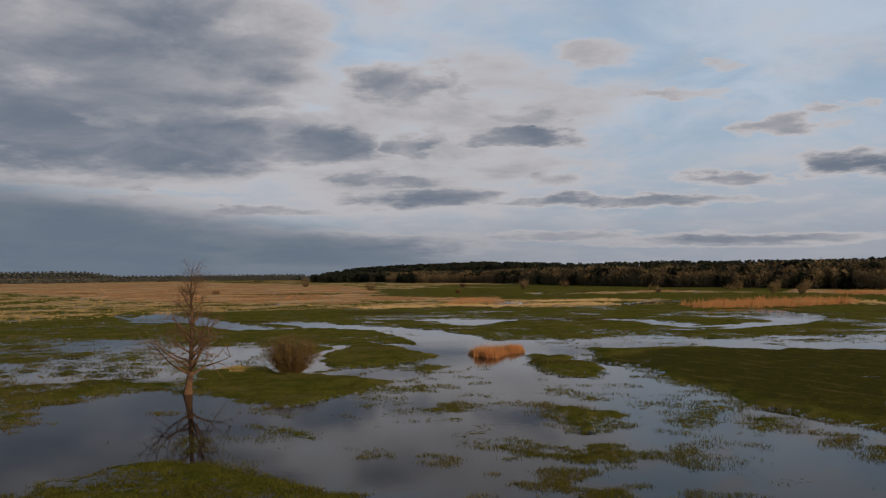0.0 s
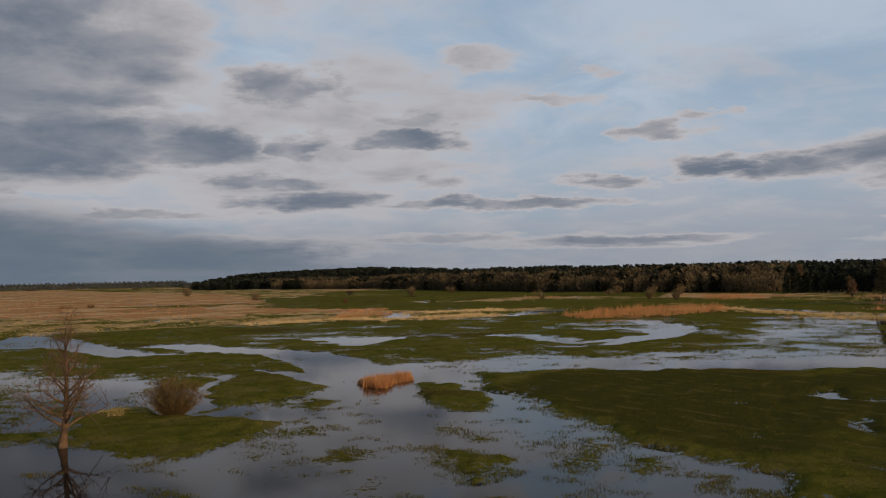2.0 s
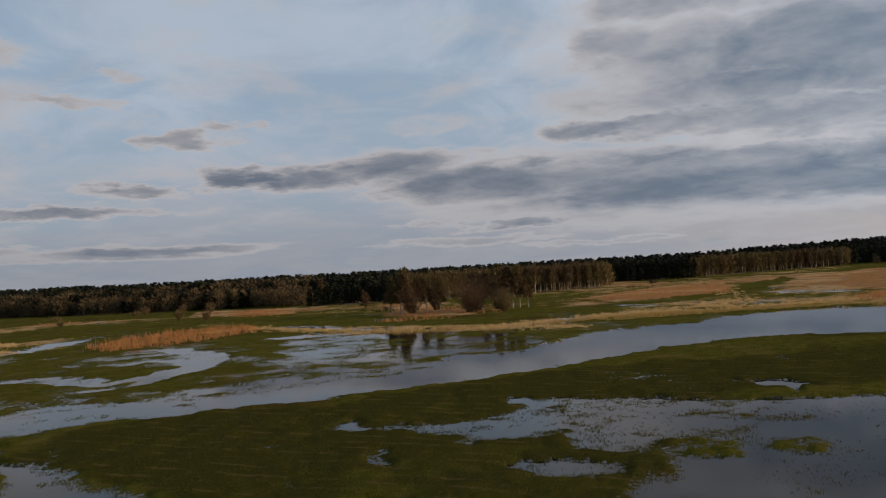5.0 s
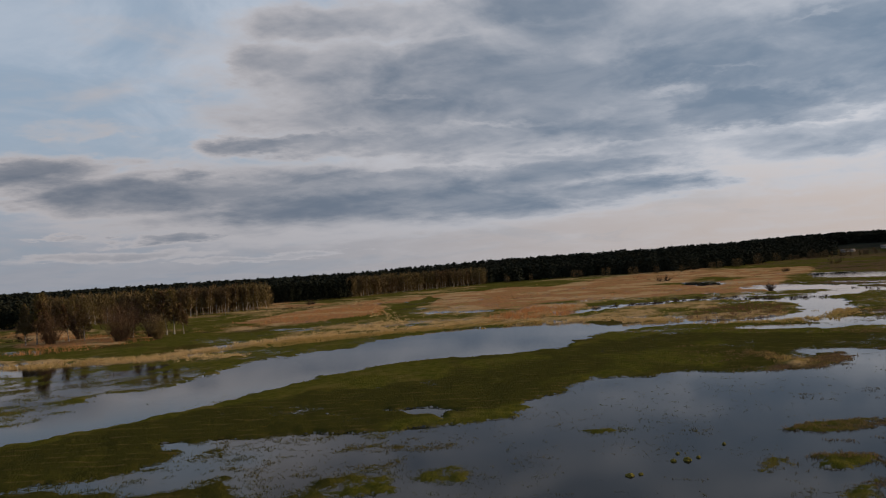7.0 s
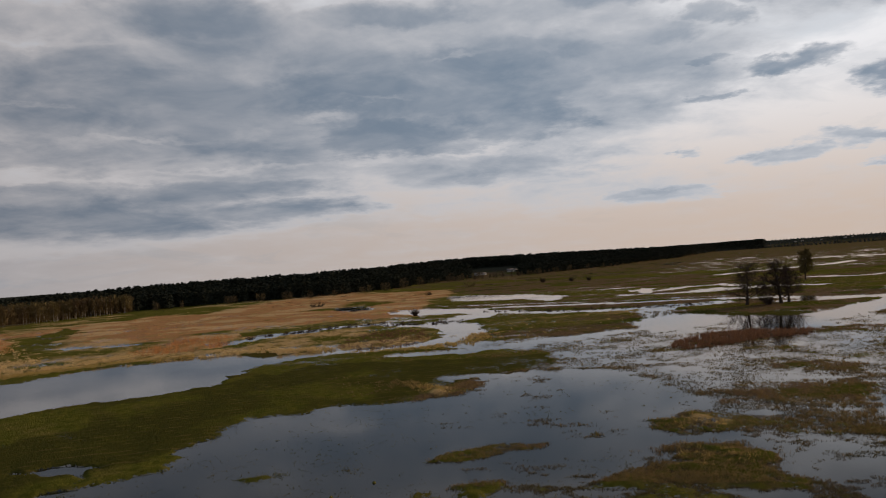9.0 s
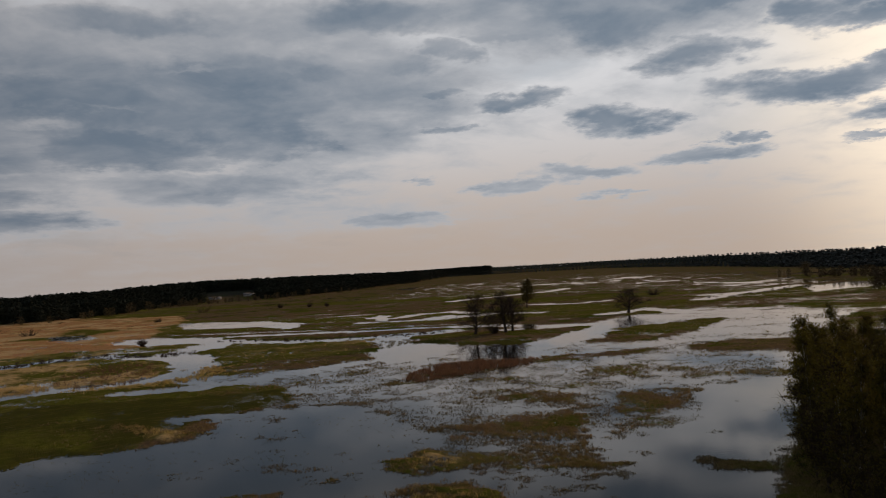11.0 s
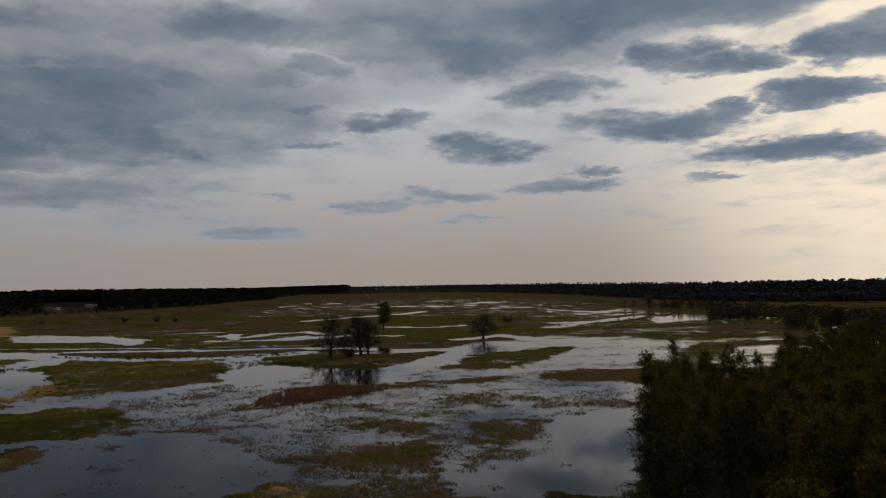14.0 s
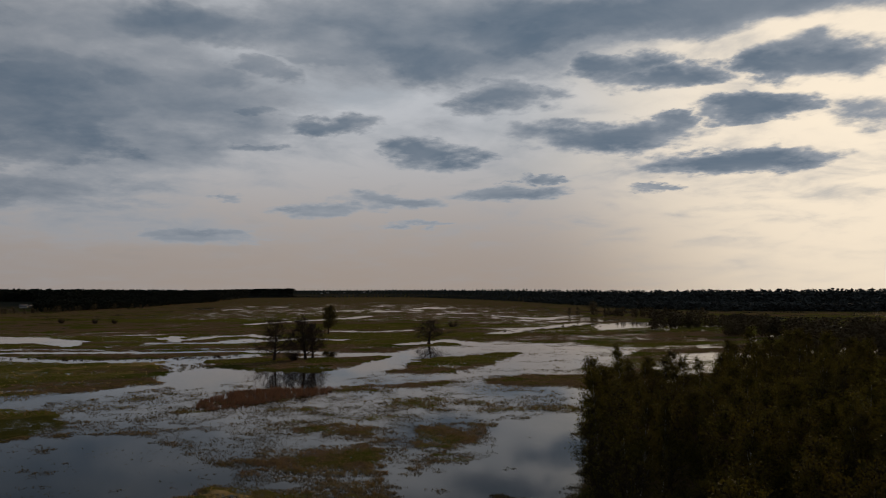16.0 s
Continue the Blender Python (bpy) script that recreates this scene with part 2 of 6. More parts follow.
# a smooth bank of rain cloud low over the side away from the sun
bank_top = W.math("MULTIPLY_ADD", az, 0.16, W.math("MULTIPLY_ADD", W.math("SUBTRACT", broad, 0.5), 1.6, el))
bank_low = W.math("MAXIMUM", W.ramp(bank_top, 0.2, 2.9, 0.86, 0.0), W.math("MULTIPLY", W.ramp(el, 1.0, 4.5, 0.5, 0.0), W.ramp(az, -8.0, 30.0, 1.0, 0.2)))
sky_colour = W.mix(W.math("MULTIPLY", bank_low, W.ramp(az, 45.0, 70.0, 1.0, 0.0)), sky_colour, W.mix(W.ramp(az, -10.0, 12.0), (0.130, 0.165, 0.210), (0.21, 0.24, 0.29)))
W.add("ShaderNodeOutputWorld", (W.add("ShaderNodeBackground", (sky_colour, 1.0)),))

# ---- materials ----


def material(name, build, rough=0.85, bump=None, spec=0.08, metal=0.0, thin=0.0):
    """A principled material; build(N, at) gives the colour, bump(N, at) the relief and its depth in metres."""
    m = bpy.data.materials.new(name)
    m.use_nodes = True
    N = Nodes(m.node_tree)
    at = N.add("ShaderNodeTexCoord", out=3)
    colour = build(N, at)
    ins = {"Base Color": colour, "Roughness": rough(N, at) if callable(rough) else rough, "Specular IOR Level": spec, "Metallic": metal, "IOR": 1.45}
    if bump:
        height, depth = bump(N, at)
        ins["Normal"] = N.add("ShaderNodeBump", {"Strength": 1.0, "Distance": depth, "Height": height})
    shader = N.add("ShaderNodeBsdfPrincipled", ins)
    if thin:      # leaves and blades let light through
        shader = N.add("ShaderNodeMixShader", (thin, shader, N.add("ShaderNodeBsdfTranslucent", (colour,))))
    N.add("ShaderNodeOutputMaterial", (shader,))
    return m


def place(N):
    return N.add("ShaderNodeNewGeometry")


def mottled(a, b, scale, detail=4.0, c=None, scale_c=1.0):
    def build(N, at):
        p = place(N)
        colour = N.mix(N.ramp(N.noise(p, scale, detail), 0.3, 0.7), a, b)
        return N.mix(N.ramp(N.noise(p, scale_c, 3.0), 0.45, 0.7), colour, c) if c else colour
    return build


def island(a, b, c=None):
    """Colours that differ from piece to piece."""
    def build(N, at):
        r = N.add("ShaderNodeNewGeometry", out=8)
        colour = N.mix(r, a, b)
        colour = N.mix(N.ramp(N.noise(place(N), 0.04, 3.0), 0.35, 0.7), colour, c) if c else colour
        return colour
    return build


def ground_colour(N, at):
    p = place(N)
    n00, n0, n1 = N.noise(p, 0.009, 4.0, 0.6), N.noise(p, 0.028, 5.0, 0.62), N.noise(p, 0.11, 6.0, 0.65)
    n2, n3 = N.noise(p, 0.55, 5.0, 0.62), N.noise(p, 3.5, 4.0, 0.6)
    grass = N.mix(N.ramp(n2, 0.3, 0.7), (0.070, 0.078, 0.011), (0.130, 0.120, 0.023))
    grass = N.mix(N.ramp(n1, 0.48, 0.66), grass, (0.15, 0.125, 0.032))
    grass = N.mix(N.ramp(n0, 0.52, 0.66), grass, (0.085, 0.066, 0.018))
    straw = N.mix(N.ramp(n2, 0.3, 0.7), (0.62, 0.42, 0.20), (0.40, 0.27, 0.12))
    straw = N.mix(N.ramp(n1, 0.48, 0.62), straw, (0.17, 0.13, 0.035))
    straw = N.mix(N.ramp(n0, 0.46, 0.56), straw, (0.105, 0.105, 0.020))
    reed = N.mix(N.ramp(n2, 0.3, 0.7), (0.52, 0.27, 0.12), (0.34, 0.18, 0.085))
    reed = N.mix(N.ramp(n1, 0.5, 0.66), reed, (0.34, 0.25, 0.09))
    reed = N.mix(N.ramp(n0, 0.51, 0.56), reed, (0.54, 0.36, 0.18))
    reed = N.mix(N.ramp(n00, 0.58, 0.64), reed, (0.52, 0.36, 0.18))
    peat = N.mix(N.ramp(n3, 0.3, 0.7), (0.044, 0.050, 0.010), (0.078, 0.068, 0.018))
    peat = N.mix(N.ramp(n1, 0.48, 0.66), peat, (0.072, 0.070, 0.014))
    # old mowing rows across the darker meadow
    rows = N.vec("DOT_PRODUCT", N.vec("MULTIPLY_ADD", N.noise(p, 0.12, 3.0, 0.6, out=1), (1.5, 1.5, 0.0), p), (0.901, 0.435, 0.0), out=1)
    rows = N.math("SINE", N.math("MULTIPLY", rows, 2.1))
    peat = N.mix(N.math("MULTIPLY", N.ramp(rows, 0.55, 1.0), N.ramp(N.noise(p, 0.22, 4.0, 0.65), 0.45, 0.62, 0.0, 0.5)), peat, (0.16, 0.115, 0.045))
    heath = N.mix(N.ramp(n2, 0.3, 0.7), (0.165, 0.105, 0.062), (0.115, 0.078, 0.042))
    heath = N.mix(N.ramp(n1, 0.50, 0.60), heath, (0.100, 0.088, 0.022))
    heath = N.mix(N.ramp(n0, 0.53, 0.58), heath, (0.080, 0.086, 0.014))
    floor = N.mix(n2, (0.026, 0.030, 0.026), (0.040, 0.042, 0.033))
    mud = N.mix(N.ramp(n3, 0.3, 0.7), (0.040, 0.030, 0.016), (0.075, 0.058, 0.03))
    shift = N.math("MULTIPLY_ADD", N.math("SUBTRACT", n1, 0.5), 0.9, N.math("MULTIPLY_ADD", N.math("SUBTRACT", n0, 0.5), 1.3, N.math("MULTIPLY", N.math("SUBTRACT", n00, 0.5), 0.9)))
    colour = grass
    for name, top in (("straw", straw), ("reed", reed), ("heath", heath), ("dark", peat), ("mud", mud), ("wooded", floor)):
        w = N.add("ShaderNodeAttribute", attribute=name, out=2)
        rough_edge = N.math("ADD", w, shift) if name not in ("mud", "wooded") else w
        colour = N.mix(N.math("MULTIPLY", N.ramp(w, 0.0, 0.2), N.ramp(rough_edge, 0.22, 0.55)), colour, top)
    return N.mix(N.ramp(n3, 0.35, 0.75, 0.0, 0.28), colour, (0.024, 0.022, 0.008))




def water_shader(N):
    p = place(N)
    ripple = N.add("ShaderNodeBump", {"Strength": 1.0, "Distance": 0.003, "Height": N.noise(p, 1.6, 3.0, 0.5), "Normal": N.add("ShaderNodeCombineXYZ", (0.0, 0.0, 1.0))})
    return N.add("ShaderNodeBsdfPrincipled", {"Base Color": mottled((0.006, 0.007, 0.008), (0.014, 0.012, 0.009), 0.08)(N, p), "Roughness": N.ramp(N.noise(p, 0.035, 4.0), 0.4, 0.65, 0.02, 0.07),
                                              "Specular IOR Level": 0.5, "IOR": 1.16, "Normal": ripple})


def marsh_material():
    """Grass, sedge and peat that break through shallow water in mats, streaks and single plants."""
    m = bpy.data.materials.new("marsh_ground")
    m.use_nodes = True
    N = Nodes(m.node_tree)
    p = place(N)
    relief = N.add("ShaderNodeBump", {"Strength": 1.0, "Distance": 0.45, "Height": N.noise(p, 2.0, 6.0, 0.7)})
    land = N.add("ShaderNodeBsdfPrincipled", {"Base Color": ground_colour(N, p), "Roughness": 0.95, "Specular IOR Level": 0.0, "Normal": relief})
    height = N.add("ShaderNodeAttribute", attribute="lie", out=2)
    # plants in the shallows: fine grains, and wider streaks of them
    grain = N.math("SUBTRACT", N.noise(p, 1.7, 5.0, 0.78), 0.5)
    streak = N.math("SUBTRACT", N.noise(N.vec("MULTIPLY", p, (0.5, 1.0, 1.0)), 0.16, 5.0, 0.65, 0.4), 0.5)
    pools = N.math("SUBTRACT", N.noise(N.vec("MULTIPLY", p, (1.0, 0.55, 1.0)), 0.030, 4.0, 0.6, 0.8), 0.5)
    height = N.math("ADD", height, N.math("MULTIPLY_ADD", grain, 3.1, N.math("MULTIPLY_ADD", streak, 1.1, N.math("MULTIPLY", pools, 1.1))))
    dry = N.ramp(height, -0.04, 0.05)
    N.add("ShaderNodeOutputMaterial", (N.add("ShaderNodeMixShader", (dry, water_shader(N), land)),))
    return m


def open_water():
    m = bpy.data.materials.new("flood_water")
    m.use_nodes = True
    N = Nodes(m.node_tree)
    N.add("ShaderNodeOutputMaterial", (water_shader(N),))
    return m


M_GROUND, M_WATER = marsh_material(), open_water()
M_BARK = material("grey_bark", mottled((0.085, 0.055, 0.034), (0.16, 0.095, 0.056), 3.0, 5.0, (0.05, 0.036, 0.026), 1.2), 0.9, lambda N, at: (N.noise(place(N), 9.0, 5.0), 0.04))
M_DARKBARK = material("dark_bark", mottled((0.045, 0.035, 0.028), (0.085, 0.065, 0.05), 2.5), 0.9, lambda N, at: (N.noise(place(N), 7.0, 5.0), 0.04))
M_BIRCH = material("birch_bark", mottled((0.55, 0.52, 0.47), (0.35, 0.32, 0.28), 1.2, 3.0, (0.06, 0.05, 0.045), 2.2), 0.8)
M_TWIG = material("brown_twigs", island((0.085, 0.055, 0.035), (0.15, 0.095, 0.055)), 0.9)
M_DARKTWIG = material("dark_twigs", island((0.042, 0.030, 0.024), (0.085, 0.058, 0.044)), 0.9)
# darker copy of the dark twigs, painting in the shade inside the near wood
M_SHADETWIG = material("shade_dark_twigs", island((0.028, 0.021, 0.012), (0.055, 0.040, 0.022)), 0.9)
M_REDTWIG = material("russet_twigs", island((0.11, 0.060, 0.028), (0.20, 0.105, 0.048)), 0.9)
M_BUSH = material("willow_twigs", island((0.085, 0.058, 0.026), (0.15, 0.10, 0.042)), 0.9)
M_HAZE = material("budding_twigs", island((0.13, 0.098, 0.048), (0.20, 0.155, 0.07), (0.13, 0.088, 0.05)), 0.9)
M_YOUNG = material("young_leaves", island((0.082, 0.076, 0.011), (0.150, 0.118, 0.018), (0.075, 0.058, 0.012)), 0.8, thin=0.25)
M_PINE = material("pine_needles", island((0.027, 0.032, 0.023), (0.037, 0.042, 0.029), (0.030, 0.035, 0.026)), 0.9)
M_SPRUCE = material("dark_spruce", island((0.012, 0.015, 0.010), (0.022, 0.026, 0.016)), 0.9)
# paler, greyer base colour paints the haze of distance onto the far trees
M_HAZEDWOOD = material("distant_wood", island((0.072, 0.080, 0.076), (0.092, 0.098, 0.090)), 1.0)
M_BROWNWOOD = material("bare_wood", island((0.105, 0.078, 0.045), (0.165, 0.125, 0.062), (0.10, 0.075, 0.045)), 0.9)
M_BLADE = material("marsh_grass", island((0.056, 0.068, 0.006), (0.128, 0.122, 0.013), (0.15, 0.115, 0.024)), 0.85, thin=0.4)
M_DEADBLADE = material("dead_stalks", island((0.10, 0.078, 0.045), (0.20, 0.15, 0.085), (0.10, 0.085, 0.035)), 0.9, thin=0.4)
M_STRAW = material("sedge_straw", island((0.58, 0.40, 0.16), (0.36, 0.26, 0.09), (0.42, 0.32, 0.11)), 0.9, thin=0.4)
M_SEDGE = material("dull_sedge", island((0.28, 0.20, 0.095), (0.13, 0.105, 0.035), (0.20, 0.135, 0.065)), 0.9, thin=0.35)
M_PALE = material("pale_sedge", island((0.74, 0.56, 0.30), (0.55, 0.40, 0.18), (0.66, 0.48, 0.24)), 0.9, thin=0.35)
M_REED = material("orange_reed", island((0.58, 0.28, 0.11), (0.42, 0.20, 0.085), (0.50, 0.27, 0.11)), 0.9, thin=0.4)
M_BROWNREED = material("brown_reed", island((0.19, 0.105, 0.065), (0.125, 0.070, 0.045)), 0.9, thin=0.4)
M_MOSS = material("yellow_moss", mottled((0.16, 0.14, 0.03), (0.09, 0.085, 0.02), 3.0), 0.95)
M_PLASTER = material("white_plaster", mottled((0.72, 0.70, 0.66), (0.62, 0.60, 0.57), 0.8), 0.8)
M_ROOF = material("grey_roof_sheet", mottled((0.16, 0.15, 0.15), (0.24, 0.22, 0.21), 0.7), 0.6)
M_GLASS = material("dark_pane", mottled((0.02, 0.025, 0.03), (0.03, 0.035, 0.04), 1.0), 0.1, None, 0.5)
M_WOODWALL = material("weathered_board", mottled((0.10, 0.085, 0.07), (0.17, 0.14, 0.11), 1.5), 0.9)

# ---- the flood plain ----


def lattice(ix, iy, seed):
    h = (ix.astype(np.int64) * 374761393 + iy.astype(np.int64) * 668265263 + seed * 982451653) & 0x7FFFFFFF
    h = ((h ^ (h >> 13)) * 1274126177) & 0x7FFFFFFF
    return ((h ^ (h >> 16)) & 0xFFFF) / 65535.0


def value_noise(x, y, seed):
    fx, fy = np.floor(x), np.floor(y)
    u, v = x - fx, y - fy
    u, v = u * u * (3 - 2 * u), v * v * (3 - 2 * v)
    a, b = lattice(fx, fy, seed), lattice(fx + 1, fy, seed)
    c, d = lattice(fx, fy + 1, seed), lattice(fx + 1, fy + 1, seed)
    return (a + (b - a) * u) * (1 - v) + (c + (d - c) * u) * v


def fbm(x, y, size, octaves, seed):
    """Noise between about -1 and 1 with features of that size in metres."""
    total, amp, norm = np.zeros_like(x), 1.0, 0.0
    for k in range(octaves):
        s = size / 2 ** k
        total += amp * (value_noise(x / s + 17.3 * k, y / s - 9.1 * k, seed + k) * 2 - 1)
        norm += amp
        amp *= 0.58
    return total / norm * 1.6


BANKS, CHANNELS, COVERS = [], [], []


def bank(value, edge, outline):
    """A stretch of the plain: how far it stands above (1) or below (-1) the flood, and how soft its edge is."""
    BANKS.append((value, edge, np.array(outline, float)))


def channel(value, line):
    """A winding channel through x, y with its width there."""
    CHANNELS.append((value, np.array(line, float)))


def cover(kind, weight, edge, outline):
    COVERS.append((kind, weight, edge, np.array(outline, float)))


bank(-0.7, 6, [(-80, 131), (-69, 155), (-48, 153), (-28.3, 127.4), (-18.2, 126.6), (-7.2, 139.8), (18.0, 123.9), (25.8, 75.5), (32.6, 54.2), (21.8, 36.4), (-22.8, 37.6)])
bank(-0.08, 5, [(-80, 131), (-68, 153), (-47, 151), (-27.4, 123.2), (-23.9, 110.8), (-24.7, 94.4), (-31.4, 90.4), (-55.8, 91.7)])
bank(-0.7, 2, [(-39.6, 137.4), (-27.4, 123.2), (-23.8, 112.1), (-25.6, 97.9), (-30.3, 106.3)])
bank(0.55, 5, [(-28.3, 127.4), (-21, 149), (-9, 155), (-1.7, 136.3), (0.8, 117.3), (-6.5, 125.7), (-16.5, 115.0), (-22.7, 112.1)])
bank(0.35, 3, [(-53.2, 87.5), (-38.8, 87.1), (-31.7, 87.9), (-28.5, 81.4), (-31.6, 76.7), (-33.5, 71.1), (-40.5, 66.5)])
bank(0.1, 4, [(-72.4, 118.9), (-51.7, 119.7), (-44.8, 112.2), (-44.7, 97.5), (-57.8, 95.0)])
bank(0.6, 2, [(-31.8, 89.1), (-29.1, 96.6), (-23.9, 101.4), (-19.9, 95.1), (-17.1, 74.5), (-22.0, 74.8), (-27.1, 78.0)])
bank(0.6, 2, [(-25.6, 88.8), (-22.5, 95.3), (-13.0, 90.2), (-7.0, 82.1), (-10.3, 71.4), (-14.9, 69.0), (-19.7, 73.2)])
bank(0.7, 2, [(-14.6, 94.8), (-16.5, 115.0), (-15.7, 133.6), (-8.2, 125.9), (-0.3, 113.9), (-5.5, 105.9), (-9.5, 103.8), (-11.1, 94.6)])
bank(-0.1, 4, [(7.4, 80.6), (13.9, 78.3), (19.1, 69.3), (24.3, 59.7), (28.5, 47.4), (21.8, 36.4), (2.8, 36.9), (5.9, 60.4)])
bank(-0.2, 4, [(-8.6, 94.4), (7.0, 89.1), (7.7, 77.9), (-4.1, 78.5)])
bank(0, 3, [(-14.3, 62.2), (-7.2, 61.0), (-7.7, 55.6), (-12.8, 57.5)])
bank(0.6, 3, [(-20.5, 44.9), (-17.0, 47.3), (-12.0, 46.1), (-6.6, 42.8), (-4.1, 40.1), (-3.3, 31.6), (-15.4, 31.8)])
bank(0.4, 12, [(-30, 290), (27, 257), (90, 246), (141, 201), (170, 178), (129, 135), (87, 125), (56.0, 128.0), (22.2, 138.7), (5.9, 133.5), (-20, 185)])
bank(-0.1, 8, [(52, 144), (77, 147), (121, 173), (147, 155), (118, 125), (89, 127), (70.9, 126.3), (56.0, 128.0)])
bank(-0.9, 3, [(1.0, 132.2), (4.8, 141.9), (21.1, 144.9), (13.2, 124.2), (10.8, 113.1), (9.2, 93.4), (1.2, 89.4), (-1.2, 94.0), (1.5, 107.2)])
bank(0.8, 2, [(11.1, 112.4), (13.7, 113.6), (16.5, 95.8), (15.5, 88.6), (12.1, 88.0), (9.8, 96.2)])
bank(-0.9, 4, [(10.5, 131.5), (20.8, 142.7), (30.5, 144.1), (43.0, 138.6), (53.9, 131.7), (64.2, 123.6), (59.5, 114.5), (42.7, 124.5), (18.1, 124.7), (11.6, 116.6)])
bank(-0.9, 3, [(22.2, 138.7), (37.7, 130.0), (54.8, 125.3), (68.2, 121.6), (87, 125), (111, 138), (121, 125), (101.0, 104.8), (74.7, 107.0), (61.4, 109.7), (43.8, 121.3), (33.1, 129.2), (22.6, 126.6)])
bank(-0.95, 3, [(59.9, 127.2), (78, 129), (86, 125), (105, 124), (126, 134), (161, 146), (187, 139), (231, 138), (255, 120), (258, 104), (236, 83), (193, 73), (172, 88), (158, 102), (133, 106), (101.2, 105.3), (79.9, 107.2), (57.7, 113.4)])
bank(0.9, 3, [(18.7, 117.4), (32.2, 126.0), (43.1, 119.6), (60.2, 107.6), (72.4, 103.9), (92.2, 101.8), (121, 99), (113.9, 86.6), (86.5, 67.5), (59.3, 43.2), (41.1, 30.2), (27.4, 40.3), (30.6, 55.6), (25.5, 71.6), (20.4, 87.7)])
bank(0.9, 3, [(53.2, 113.3), (78.9, 105.9), (99.8, 103.9), (130, 104), (156, 100), (169, 87), (186, 74), (212, 77), (223, 61), (221, 30), (156, 21), (151, 42), (143, 52), (121.1, 49.1), (106.7, 47.4), (97.1, 58.6), (89.3, 71.6), (75.6, 84.3), (59.0, 84.9), (45.9, 98.1)])
bank(0.6, 4, [(223, 80), (234, 57), (216, -3), (189, -5), (175, 3), (173, 19), (173, 31), (168, 47), (175, 63)])
bank(-0.8, 4, [(83.0, 66.7), (96.1, 57.9), (105.9, 47.0), (121.3, 48.3), (141, 51), (153, 21), (152, 10), (61.1, 2.7), (43.5, 40.5)])
bank(-0.42, 4, [(53.1, 92.3), (57.4, 82.6), (66.4, 78.3), (78.6, 81.8), (81.8, 71.4), (90.9, 69.2), (83.3, 65.0), (62.8, 59.8), (65.5, 72.7), (55.6, 80.1)])
bank(-0.55, 3, [(52.3, 59.0), (56.7, 56.0), (63.0, 49.4), (58.2, 46.7), (52.2, 49.8), (49.3, 54.4)])
bank(0.5, 5, [(49.1, 89.9), (57.5, 77.8), (74.3, 82.8), (84.5, 67.8), (74.4, 58.2), (59.6, 62.6), (49.6, 76.3)])
bank(0.65, 4, [(48.4, 79.3), (59.1, 63.8), (68.2, 59.6), (66.9, 49.7), (56.2, 45.5), (41.7, 44.3), (32.2, 64.7), (43.4, 86.2)])
bank(-0.9, 1.5, [(105.0, 69.1), (108.9, 65.5), (108.0, 56.6), (104.5, 63.0)])
bank(-0.7, 0.8, [(115.2, 85.9), (117.9, 84.9), (116.1, 81.3), (114.0, 82.7)])
bank(0.35, 2, [(73.7, 46.0), (77.2, 40.7), (74.6, 38.7), (71.3, 43.2)])
bank(-0.85, 4, [(139.0, 51.6), (149, 36), (148.0, 19.4), (136.0, 5.2), (112.8, 1.3), (93.5, 9.8), (76.3, 13.5), (81.3, 35.5), (109.1, 49.0)])
bank(-0.14, 8, [(245, 16), (267, -20), (318, -36), (327, -53), (253, -46), (219, -31), (189, -59), (232, -91), (212, -127), (165, -116), (92.3, -62.3), (105.3, -41.5), (117.4, -22.2), (131.3, -7.2), (167, 2)])
bank(-0.55, 6, [(141.7, 7.3), (131.3, -7.2), (117.4, -22.2), (105.3, -41.5), (90.3, -64.1), (63.1, -45.0), (76.3, 13.5), (100.9, 10.5)])
bank(0.15, 3, [(105.2, 15.1), (113.2, 10.3), (113.7, 1.8), (106.8, 5.0), (102.0, 12.6)])
bank(0.15, 3, [(86.1, 15.3), (90.2, 11.2), (91.3, 4.3), (86.6, 5.2), (83.8, 12.1)])
bank(0.35, 4, [(77.9, 2.2), (83.6, -3.7), (89.7, -11.7), (89.3, -16.6), (77.8, -16.6), (67.6, -1.0)])
bank(0.2, 3, [(166, -46), (167, -60), (154, -57), (158, -46)])
bank(0.35, 3, [(143.1, -27.0), (150, -43), (126.4, -48.0), (123.0, -40.0), (133.8, -29.8)])
bank(0.4, 3, [(150, -61), (161, -79), (163, -87), (141, -67), (131.8, -60.0), (144, -60)])
bank(0.3, 2, [(119.6, -13.8), (124.1, -21.8), (114.1, -26.2), (113.4, -17.6)])
bank(0.35, 2, [(104.5, -12.8), (107.1, -20.3), (97.2, -27.1), (85.8, -25.1), (89.9, -9.8)])
bank(0.35, 3, [(205, -82), (205, -97), (192, -96), (192, -81)])
bank(0.7, 5, [(345, -48), (384, -72), (334, -103), (345, -130), (297, -96), (274, -79), (282, -53)])
bank(0.6, 5, [(269, -96), (301, -126), (303, -139), (332, -185), (274, -136), (253, -116), (257, -101)])
bank(-0.14, 10, [(325, -124), (466, -209), (424, -229), (389, -243), (343, -256), (289, -197), (247, -166), (209, -137), (186, -101), (225, -103)])
bank(0.7, 4, [(246, -124), (245, -145), (243, -165), (220, -149), (222, -130), (231, -119)])
bank(0.5, 4, [(275, -116), (331, -165), (348, -192), (288, -153), (264, -121)])
bank(-0.9, 4, [(106.0, -43.1), (121.8, -52.9), (136, -72), (176, -100), (210, -135), (207, -141), (82.8, -58.1), (92.1, -37.6)])
bank(0.2, 3, [(107.2, -55.0), (115.8, -66.0), (111.7, -70.3), (97.6, -61.5), (99.3, -54.3)])
bank(-0.05, 4, [(280, -217), (313, -255), (305, -273), (241, -213), (222, -176)])
